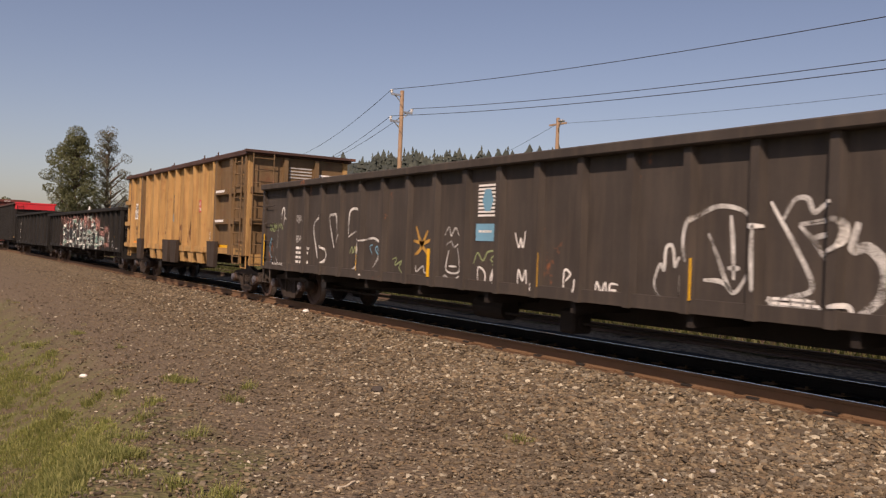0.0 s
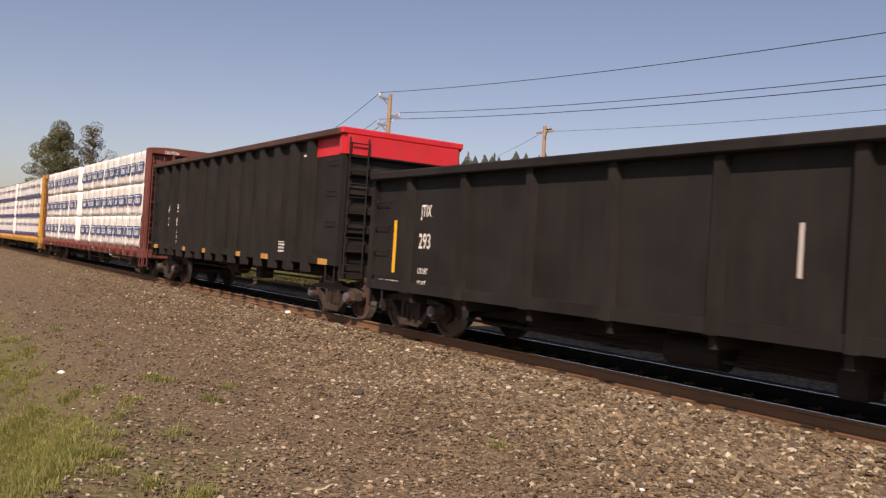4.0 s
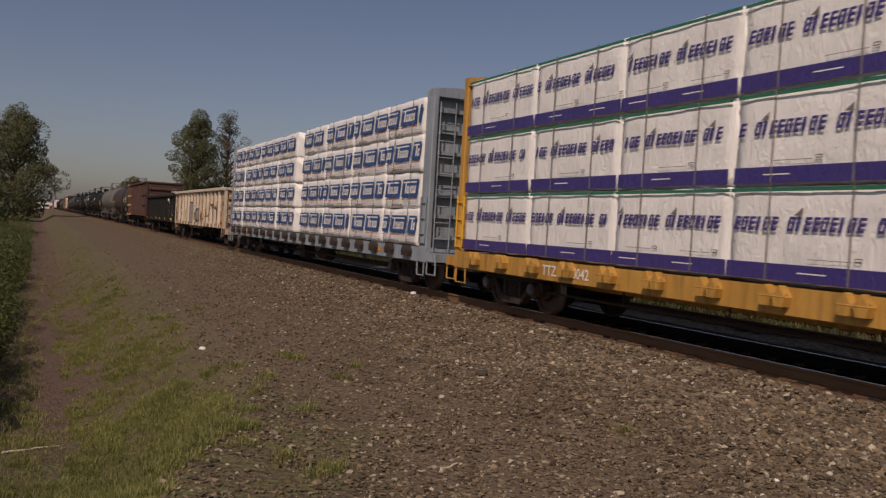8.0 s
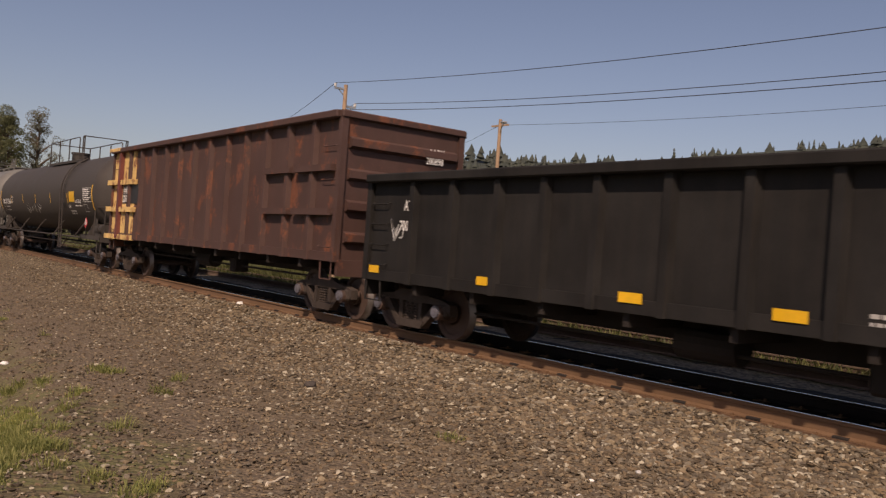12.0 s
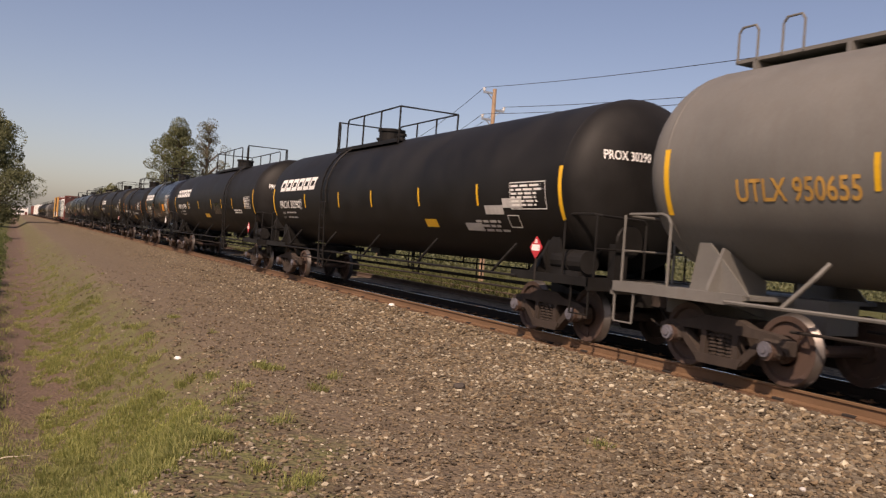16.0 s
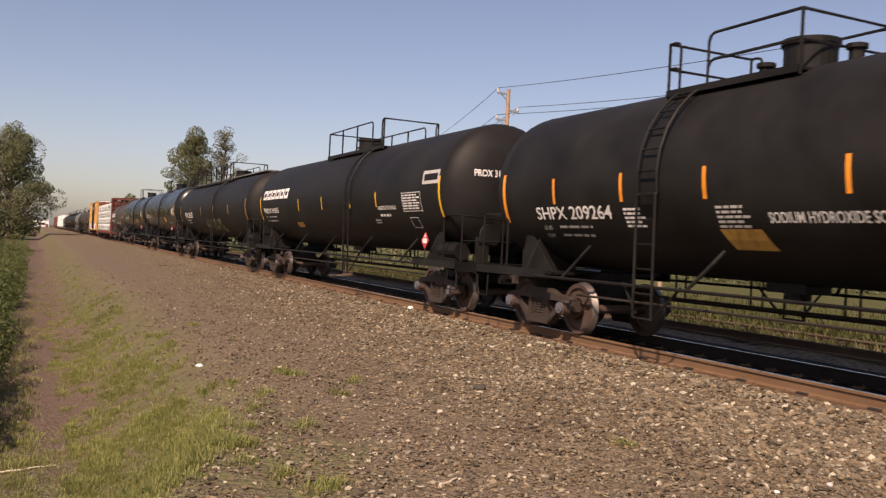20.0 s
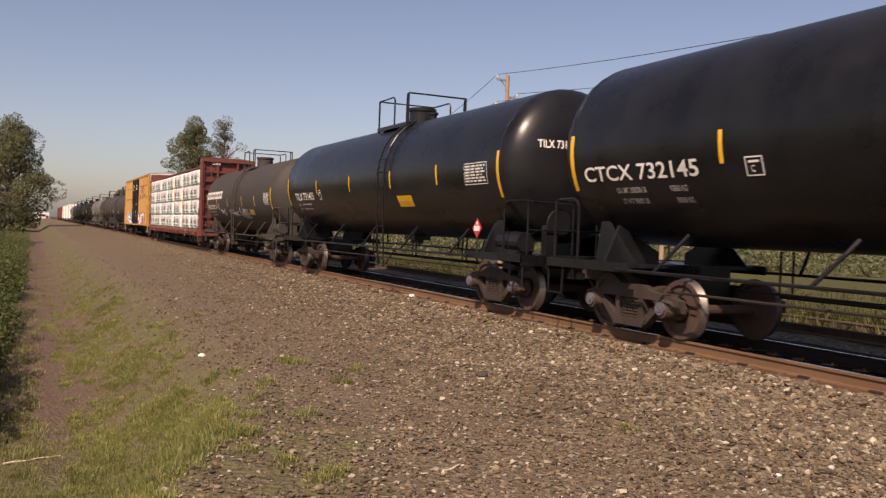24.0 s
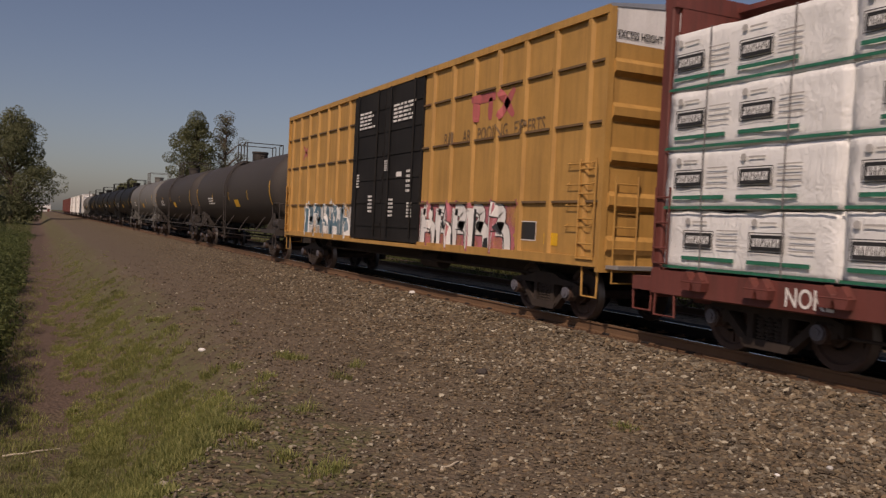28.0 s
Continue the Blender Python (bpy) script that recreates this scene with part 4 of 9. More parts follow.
    pl = plat or (my - 1.0, my + 1.0)
    gp = gap or ((ladder_y or my) - 0.35, (ladder_y or my) + 0.35)
    wz = cz + math.sqrt(R * R - 0.72) + 0.02
    wm = M[walk_mat] if walk_mat else mm
    for sx in (-1, 1):
        bm = bm_new()
        box(bm, sx * 0.62 - 0.25, sx * 0.62 + 0.25, pl[0], pl[1], wz + 0.07, wz + 0.11)
        part("walkway", bm, wm, car)
        bm = bm_new()
        box(bm, sx * 0.88 - 0.02, sx * 0.88 + 0.02, pl[0], pl[1], wz + 0.03, wz + 0.13)
        part("walkway_edge", bm, mm, car)
    railing(car, pl[0], pl[1], 0.85, wz + 0.08, rail_top - wz - 0.08, gp, mid, mm)
    if long_walk:
        bm = bm_new()
        box(bm, -0.42, 0.42, y0 + 0.1, pl[0] - 0.02, cz + R + 0.06, cz + R + 0.11)
        box(bm, -0.42, 0.42, pl[1] + 0.02, y1 - 0.1, cz + R + 0.06, cz + R + 0.11)
        part("running_board", bm, mm, car)
        for i in range(12):
            y = y0 + 0.5 + (y1 - y0 - 1.0) * i / 11
            bm = bm_new()
            box(bm, -0.46, 0.46, y - 0.03, y + 0.03, cz + R - 0.09, cz + R + 0.058)
            part("board_bracket", bm, mm, car)
        for y in (y0 + 0.15, y0 + 0.9, y1 - 0.5, y1 - 1.3):
            end_loop(car, y, cz + R + 0.08, mm, 0.42)
    # ladder from platform down the side
    ly = my if ladder_y is None else ladder_y
    for sx in (-1, 1) if side_ladder else ():
        pts = []
        for i in range(7):
            a = radians(62 - i * 12)
            pts.append((sx * (R + 0.09) * math.cos(a), cz + (R + 0.09) * math.sin(a)))
        pts += [(sx * (R + 0.09), cz - 0.3), (sx * 1.56, 0.55)]
        bm = bm_new()
        tube(bm, [(p[0], ly - 0.21, p[1]) for p in pts] + [(p[0], ly + 0.21, p[1]) for p in pts[::-1]], 0.026)
        lad = part("ladder", bm, mm, car)
        bm = bm_new()
        tube(bm, [(0, ly - 0.21, 0), (0, ly + 0.21, 0)], 0.016)
        rung = to_mesh("rung", bm, mm)
        for j in range(len(pts) - 1):
            a, b = pts[j], pts[j + 1]
            n = max(1, round(math.dist(a, b) / 0.36))
            for q in range(n):
                t = q / n
                part("rung", rung, None, lad).location = (a[0] + (b[0] - a[0]) * t, 0, a[1] + (b[1] - a[1]) * t)
        for yy, o in ((ly - 0.21, -0.45), (ly + 0.21, 0.45)):
            bm = bm_new()
            tube(bm, [(sx * 1.5, yy, 0.6), (sx * 1.42, yy + o, 1.05)], 0.02)
            part("brace", bm, mm, lad)
    # outlet and valves underneath
    bm = bm_new()
    cyl(bm, (0, my, cz - R + 0.1), (0, my, cz - R - 0.22), 0.18, 12)
    box(bm, -0.25, 0.25, my - 0.35, my + 0.35, cz - R - 0.12, cz - R + 0.05)
    part("bottom_outlet", bm, mm, car)
    if brake:
        bm = bm_new()
        yb = y0 - 0.1
        cyl(bm, (-1.02, yb - 0.15, 1.36), (-1.02, yb + 0.75, 1.36), 0.2, 16)
        cyl(bm, (-1.02, yb + 0.25, 1.36), (-1.02, yb + 0.29, 1.36), 0.215, 16)
        box(bm, -1.2, -0.85, yb - 0.1, yb + 0.7, 1.1, 1.2)
        part("air_reservoir", bm, mm, car, smooth=False)
        bm = bm_new()
        box(bm, -0.85, -0.6, y0 - ends + 0.1, y0 - ends + 0.28, 1.1, 1.7)
        lathe(bm, [(0.0, 0.26), (0.03, 0.28), (0.06, 0.26)], 1, (-0.55, y0 - ends + 0.12, 1.75), 18)
        tube(bm, [(-1.0, y0 - ends + 0.2, 1.6), (-0.9, y0 - 0.2, 1.5)], 0.02)
        part("brake_stand", bm, mm, car)
    for x, z in ((-0.95, 0.74), (0.5, 0.77), (0.9, 0.7)):
        bm = bm_new()
        tube(bm, [(x, y0 + 1.9, z), (x, y1 - 1.9, z - 0.02)], 0.022)
        part("brake_pipe", bm, M["under"], car)
    bm = bm_new()
    tube(bm, [(0.9, 0, 0.69), (0.9, 0, 1.4)], 0.02)
    hang = to_mesh("pipe_hanger", bm, M["under"])
    for i in range(4):
        y = y0 + 2.6 + (y1 - y0 - 5.2) * i / 3
        part("pipe_hanger", hang, None, car).location = (0, y, 0)
        part("pipe_hanger", hang, None, car).location = (0, y + 0.25, 0)
    gear(car, c, y0, y1, trucks, dome + 0.62)
    for d in stripes:
        strip(car, d - c, stripe_z[0], stripe_z[1], 0.075, tank=tk, mat=stripe_mat)
    for y in (y0 + 0.06, y1 - 0.06):
        strip(car, y, cz - 0.72, cz + 0.22, 0.10, tank=tk, mat=stripe_mat)
    return car, c, y0, y1, tk


def diamond(car, y, z, x=-1.45, number=""):
    bm = bm_new()
    prism(bm, [(y, z - 0.2), (y + 0.2, z), (y, z + 0.2), (y - 0.2, z)], 0, x - 0.012, x)
    d = part("placard", bm, M["placard_red"], car, "red diamond hazard placard with a white panel")
    bm = bm_new()
    patch(bm, y - 0.125, y + 0.125, z - 0.055, z + 0.055, x - 0.013, None, 0, 0.003)
    part("number_panel", bm, M["white"], d)
    bm = bm_new()
    prism(bm, [(y - 0.05, z + 0.08), (y + 0.05, z + 0.08), (y, z + 0.165)], 0, x - 0.017, x - 0.013)
    part("flame_print", bm, M["white"], d)
    if number:
        lettering(number, 0.085, M["ink_black"], d, y + 0.11, z - 0.042, x - 0.016)
    bm = bm_new()
    box(bm, x - 0.006, x + 0.01, y - 0.02, y + 0.02, 1.0, z - 0.14)
    part("placard_stand", bm, M["under"], d)
    return d


def block_logo(car, y, z, h, w, n, tank=None, x=-1.5, mat="white", skew=0.25):
    """A company mark as a row of plain slanted rings."""
    bm = bm_new()
    for i in range(n):
        a = y - w * i / n
        b = a - w / n * 0.86
        frame_patch(bm, b, a, z, z + h, min(h, w / n) * 0.3, x, tank, skew)
    return part("mark", bm, M[mat], car, "plain white block mark")

# ---- centre-beam cars and their lumber ----


def centerbeam(label, s0, s1, mat, top=4.8, deck=1.06, beam_shows=False, end_mat=None):
    car, c, y0, y1 = new_car("centerbeam_car", label, s0, s1)
    mm = M[mat]
    for sx in (-1, 1):
        bm = bm_new()
        prism(bm, [(sx * 1.42, deck - 0.36), (sx * 1.47, deck - 0.34), (sx * 1.47, deck), (sx * 1.2, deck), (sx * 1.2, deck - 0.05), (sx * 1.42, deck - 0.08)], 1, y0, y1)
        part("side_sill", bm, mm, car)
    bm = bm_new()
    box(bm, -1.4, 1.4, y0, y1, deck - 0.1, deck - 0.02)
    box(bm, -0.35, 0.35, y0 - 0.3, y1 + 0.3, deck - 0.52, deck - 0.1)
    for i in range(14):
        y = y0 + 1.2 + (y1 - y0 - 2.4) * i / 13
        prism(bm, [(-1.42, deck - 0.1), (1.42, deck - 0.1), (1.42, deck - 0.22), (0.35, deck - 0.42), (-0.35, deck - 0.42), (-1.42, deck - 0.22)], 1, y - 0.04, y + 0.04)
    part("deck", bm, mm, car)
    # winch brackets along the sill
    bm = bm_new()
    for k in (-0.11, 0.11):
        prism(bm, [(k - 0.07, deck - 0.24), (k + 0.07, deck - 0.24), (k + 0.1, deck - 0.12), (k, deck + 0.02), (k - 0.1, deck - 0.12)], 0, -1.60, -1.47)
    cyl(bm, (-1.56, -0.2, deck - 0.12), (-1.56, 0.2, deck - 0.12), 0.045, 8)
    me = to_mesh("winch", bm, M["steel"] if mat == "pale_blue" else mm)
    n = round((y1 - y0 - 2.0) / 1.14) + 1
    for i in range(n):
        part("winch", me, None, car).location = (0, y0 + 1.0 + (y1 - y0 - 2.0) * i / (n - 1), 0)
    # centre partition
    bm = bm_new()
    box(bm, -0.1, 0.1, y0 + 0.1, y1 - 0.1, top - 0.30, top - 0.04)
    box(bm, -0.30, 0.30, y0 + 0.1, y1 - 0.1, top - 0.10, top - 0.02)
    part("top_beam", bm, mm, car)
    bm = bm_new()
    box(bm, -0.06, 0.06, -0.12, 0.12, deck, top - 0.2)
    me = to_mesh("partition_post", bm, mm)
    for i in range(12):
        part("partition_post", me, None, car).location = (0, y0 + 1.4 + (y1 - y0 - 2.8) * i / 11, 0)
    em = M[end_mat or mat]
    for k, y in ((-1, y0), (1, y1)):
        for sx in (-1, 1):
            bm = bm_new()
            deep = 0.42 if k < 0 else 0.19
            soft_box(bm, sx * 1.40 - 0.07, sx * 1.40 + 0.07, min(y, y - k * deep), max(y, y - k * deep), deck - 0.36, top, 0.02)
            part("corner_post", bm, em, car)
        bm = bm_new()
        box(bm, -1.34, 1.34, y - k * 0.22 - 0.02, y - k * 0.22 + 0.02, deck, top - 0.05)
        part("bulkhead", bm, em, car)
        bm = bm_new()
        prism(bm, [(-1.47, top - 0.18), (1.47, top - 0.18), (1.47, top), (0.9, top + 0.06), (-0.9, top + 0.06), (-1.47, top)], 1, min(y, y - k * 0.25), max(y, y - k * 0.25))
        part("top_header", bm, em, car)
        for i in range(7):
            z = deck + 0.25 + i * 0.5
            bm = bm_new()
            box(bm, -1.34, 1.34, min(y - k * 0.2, y - k * 0.06), max(y - k * 0.2, y - k * 0.06), z - 0.045, z + 0.045)
            part("end_rib", bm, em, car)
        for x in (-0.55, 0.55):
            bm = bm_new()
            box(bm, x - 0.05, x + 0.05, min(y - k * 0.2, y - k * 0.02), max(y - k * 0.2, y - k * 0.02), deck, top - 0.1)
            part("end_stiffener", bm, em, car)
        end_ladder(car, -1.3, -0.9, deck - 0.4, top - 0.3, y + k * 0.03, 10, em)
        ladder(car, y - k * 0.06, y - k * 0.36, deck + 0.1, deck + 1.2, -1.5, 3, M["yellow"] if mat == "amber" else em, "side_ladder")
        bm = bm_new()
        box(bm, -1.45, 1.45, min(y, y + k * 0.45), max(y, y + k * 0.45), deck - 0.32, deck - 0.12)
        part("end_sill", bm, em, car)
        step(car, y + k * 0.02, y + k * 0.46, deck - 0.62, deck - 0.14, -1.42, em)
        step(car, y - k * 0.1, y - k * 0.5, deck - 0.66, deck - 0.3, -1.45, em)
    gear(car, c, y0, y1, 1.9, 0.9)
    bm = bm_new()
    cyl(bm, (-0.6, -1.5, deck - 0.65), (-0.6, -0.6, deck - 0.65), 0.2, 12)
    box(bm, -1.0, -0.6, 0.3, 0.8, deck - 0.85, deck - 0.4)
    for k in (-1.0, 1.0):
        tube(bm, [(k, y0 + 3, deck - 0.62), (k, y1 - 3, deck - 0.62)], 0.024)
        for i in range(8):
            y = y0 + 3 + (y1 - y0 - 6) * i / 7
            tube(bm, [(k, y, deck - 0.62), (k, y, deck - 0.1)], 0.018)
    part("brake_gear", bm, M["steel"], car)
    return car, c, y0, y1


BUNDLE_MESH = {}


def bundle_mesh(length, height, mat, seed):
    """A wrapped pack of lumber: boxy, with wrinkled film and slightly bulging faces."""
    key = (round(length, 2), round(height, 2), mat, seed)
    if key in BUNDLE_MESH:
        return BUNDLE_MESH[key]
    rng = random.Random(seed)
    ny, nz = max(8, int(length / 0.15)), 9
    bm = bm_new()
    r = 0.02
    grid = []
    ph = rng.uniform(0, 50)
    for i in range(ny + 1):
        row = []
        y = -length / 2 + length * i / ny
        for j in range(nz + 1):
            z = height * j / nz
            e = min(1.0, min(y + length / 2, length / 2 - y) / 0.035) * min(1.0, min(z, height - z) / 0.03)
            x = -1.21 + (1 - e) * r - 0.020 * noise.noise((y * 2.2 + ph, z * 3.1, ph)) - 0.013 * noise.noise((y * 6 + z * 3 + ph, z * 5, ph))
            zz = z + (0.026 * noise.noise((y * 1.7 + ph, 3.0, ph)) if j in (nz,) else 0.0)
            if j == 0:
                zz = 0.0 - 0.035 * max(0, noise.noise((y * 2.7, ph, 1.0)))
                x -= 0.015 * max(0, noise.noise((y * 2.7, ph, 1.0)))
            row.append(bm.verts.new((x, y, zz)))
        grid.append(row)
    for i in range(ny):
        for j in range(nz):
            bm.faces.new((grid[i][j], grid[i + 1][j], grid[i + 1][j + 1], grid[i][j + 1]))
    # top, bottom, ends, back
    back = [[bm.verts.new((0.0, g[0].co.y, g[0].co.z)), bm.verts.new((0.0, g[0].co.y, height))] for g in grid]
    for i in range(ny):
        bm.faces.new((grid[i][nz], grid[i + 1][nz], back[i + 1][1], back[i][1]))
        bm.faces.new((grid[i][0], back[i][0], back[i + 1][0], grid[i + 1][0]))
        bm.faces.new((back[i][0], back[i][1], back[i + 1][1], back[i + 1][0]))
    bm.faces.new([grid[0][j] for j in range(nz + 1)] + [back[0][1], back[0][0]])
    bm.faces.new([grid[ny][j] for j in range(nz, -1, -1)] + [back[ny][0], back[ny][1]])
    BUNDLE_MESH[key] = to_mesh("lumber_pack", bm, M[mat], True)
    return BUNDLE_MESH[key]


PRINT_MESH = {}


def print_parts(ob, style, length, height, rng):
    """Printing on the film, by style; x just in front of the film."""
    x = -1.245
    ph = rng.choice((0.0, 0.22, 0.5, 0.75))
    key = (style, round(length, 2), round(height, 2), ph)
    if key not in PRINT_MESH:
        out = []
        L2 = length / 2
        if style == "blue":
            pit, wide, hh = 1.14, 0.98, 0.43
            blue, white, red = bm_new(), bm_new(), bm_new()
            zb = height * 0.31
            lo, hi = -L2 + 0.13, L2 - 0.02
            y = L2 + pit * ph

            def cut(bm, b, a, z0, z1, skew, lift):
                b, a = max(b, lo), min(a, hi)
                if a - b > 0.015:
                    patch(bm, b, a, z0, z1, x, None, skew, lift)
            # a slanted block with a long bar and five plain marks; the film's edge cuts it off
            while y > lo:
                if min(y, hi) - max(y - wide, lo) > 0.14:
                    cut(blue, y - wide, y, zb, zb + hh, 0.22, 0)
                    cut(white, y - wide + 0.02, y - 0.13, zb + hh * 0.80, zb + hh * 0.88, 0, 0.003)
                    cut(white, y - 0.29, y - 0.22, zb + hh * 0.2, zb + hh * 0.80, 0.22, 0.003)
                    for q in range(4):
                        u, w = y - 0.33 - 0.145 * q, 0.115
                        z0, z1 = zb + hh * 0.2, zb + hh * 0.62
                        if q % 2:
                            cut(white, u - w, u - w + 0.05, z0, z1, 0.22, 0.003)
                            cut(white, u - w, u, z0, z0 + 0.05, 0, 0.003)
                            cut(white, u - 0.045, u, z0 + 0.05, z1, 0.4, 0.003)
                        elif u - w > lo and u < hi:
                            frame_patch(white, u - w, u, z0, z1, 0.04, x, None, 0.22, 0.003)
                    cut(red, y - wide + 0.12, y - 0.06, zb - 0.07, zb - 0.056, 0, 0)
                    cut(red, y - wide + 0.02, y - wide + 0.06, zb - 0.08, zb - 0.04, 0, 0)
                y -= pit
            foot = bm_new()
            bars(foot, hi - 0.5, 0.085, 0.8, 0.05, 1, x, None, random.Random(int(ph * 8)), 0, 0.9)
            patch(foot, lo, hi, 0.105, 0.112, x, None, 0, 0)
            out = [("logo", blue, "ink_blue"), ("logo_print", white, "white"), ("red_line", red, "ink_red"), ("foot_print", foot, "strap")]
        elif style == "purple":
            band, word, green, wl, grey = bm_new(), bm_new(), bm_new(), bm_new(), bm_new()
            patch(band, -L2 + 0.01, L2 - 0.01, 0.01, height * 0.185, x, None, 0, 0)
            patch(green, -L2 + 0.01, L2 - 0.01, height * 0.945, height * 0.985, x, None, 0, 0)
            y = L2 + 1.24 * ph
            z0, zh = height * 0.53, 0.175
            while y > -L2 + 0.2:
                for q in range(9):
                    a_ = y - 0.122 * q
                    b_ = a_ - (0.05 if q in (1, 6) else 0.1)
                    if b_ < -L2 + 0.1 or a_ > L2 - 0.03:
                        continue
                    if q in (0, 4, 7):
                        frame_patch(word, b_, a_, z0, z0 + zh, 0.034, x, None, 0.25, 0)
                    elif q in (1, 6):
                        patch(word, b_, a_, z0, z0 + zh, x, None, 0.25, 0)
                    else:
                        patch(word, a_ - 0.04, a_, z0, z0 + zh, x, None, 0.25, 0)
                        for f in (0.0, 0.42, 0.8):
                            o = 0.25 * zh * f
                            patch(word, b_ - o, a_ - 0.04 - o, z0 + zh * f, z0 + zh * f + 0.034, x, None, 0.25, 0)
                if -L2 + 0.2 < y - 0.22 < L2 - 0.1:
                    # a dark spire over the word
                    vs = [grey.verts.new((x, y - u, z0 + zh + v)) for u, v in ((0.10, 0.012), (0.22, 0.012), (0.235, 0.115))]
                    grey.faces.new(vs)
                if -L2 + 0.8 < y - 0.2 < L2 - 0.1:
                    patch(grey, y - 0.95, y - 0.35, height * 0.245, height * 0.252, x, None, 0, 0)
                    frame_patch(grey, y - 1.08, y - 0.98, height * 0.25, height * 0.29, 0.014, x, None, 0.25, 0)
                    patch(wl, y - 0.62, y - 0.2, height * 0.095, height * 0.108, x, None, 0, 0.003)
                y -= 1.24
            out = [("spire_print", grey, "strap")]
            out += [("band", band, "ink_purple"), ("word_print", word, "ink_purple"), ("top_line", green, "ink_green"), ("line_print", wl, "white")]
        else:
            blk, grn, gry, whi = bm_new(), bm_new(), bm_new(), bm_new()
            y = L2 - 0.15 - ph * 0.4
            z0 = height * (0.40 if ph else 0.36)
            while y > -L2 + 0.55:
                patch(blk, y - 0.52, y, z0, z0 + height * 0.24, x, None, 0, 0)
                frame_patch(blk, y - 0.55, y + 0.03, z0 - 0.03, z0 + height * 0.24 + 0.03, 0.012, x, None, 0, 0)
                for q in range(8):
                    patch(whi, y - 0.075 - 0.056 * q, y - 0.035 - 0.056 * q, z0 + 0.045, z0 + height * 0.24 - 0.045, x, None, 0.06, 0.003)
                    patch(blk, y - 0.062 - 0.056 * q, y - 0.05 - 0.056 * q, z0 + (0.04 if q % 3 else 0.09), z0 + height * 0.24 - (0.09 if q % 3 else 0.05), x, None, 0.06, 0.006)
                for q in range(4):
                    patch(gry, y - 1.0, y - 0.62, z0 + q * 0.075, z0 + q * 0.075 + 0.018, x, None, 0, 0)
                patch(grn, y - 0.95, y + 0.05, height * 0.17, height * 0.235, x, None, 0, 0)
                blob(gry, rng, y - 0.05, height * 0.83, 0.1, 0.1, x, 0, 8, 0.05)
                patch(gry, y - 0.42, y - 0.14, height * 0.81, height * 0.84, x, None, 0, 0)
                y -= 1.22
            patch(grn, -L2 + 0.01, L2 - 0.01, 0.005, height * 0.055, x, None, 0, 0)
            out = [("stamp", blk, "ink_black"), ("green_band", grn, "ink_green"), ("line_print", gry, "grey_white"), ("stamp_print", whi, "wrap")]
        PRINT_MESH[key] = [(n, to_mesh(n, b, M[m])) for n, b, m in out]
    for n, me in PRINT_MESH[key]:
        p_ = part(n, me, None, ob)
        if n.endswith("print"):
            p_["kind"] = "stuff"


def load(packs, z0, z1, tiers, style, label, mat="wrap", seed=1):
    """Packs of lumber on the near side of a car, tier by tier; packs: pairs of places along the train."""
    rng = random.Random(seed)
    h = (z1 - z0) / tiers
    strap = {}
    for t in range(tiers):
        for a, b in packs:
            a += rng.uniform(-0.05, 0.05) if t else 0
            ln = b - a - 0.03
            ob = new("lumber_pack", bundle_mesh(ln, h - 0.03, mat, seed * 7 + rng.randint(0, 3)))
            tagged(ob, label, "lumber", "packs of lumber on the train")
            print_parts(ob, style, round(ln * 10) / 10, h - 0.03, rng)
            moves(ob, (a + b) / 2, LINE_X - 0.24 + rng.uniform(-0.02, 0.02), z0 + t * h)
            for q in (0.27, 0.74):
                bm = bm_new()
                y = -ln / 2 + ln * q
                box(bm, -1.256, -1.248, y - 0.010, y + 0.010, 0.0, h - 0.02)
                part("strap", bm, M["strap"], ob)


def dunnage(s, z0, z1, w=0.34):
    """An upright frame of sawn boards between two stacks."""
    ob = thing("board_frame", "upright frame of fresh sawn boards between lumber packs", "lumber", "board frames on the train")
    for y in (-w / 2, w / 2):
        bm = bm_new()
        box(bm, -1.22, -1.10, y - 0.035, y + 0.035, 0, z1 - z0)
        part("upright", bm, M["lumber"], ob)
        bm = bm_new()
        box(bm, -0.62, -0.50, y - 0.035, y + 0.035, 0, z1 - z0)
        part("upright", bm, M["lumber"], ob)
    for i in range(5):
        bm = bm_new()
        z = (z1 - z0) * (i + 0.4) / 5
        box(bm, -1.24, -0.45, -w / 2 - 0.03, w / 2 + 0.03, z, z + 0.09)
        part("crosspiece", bm, M["lumber"], ob)
    moves(ob, s, LINE_X - 0.18, z0)


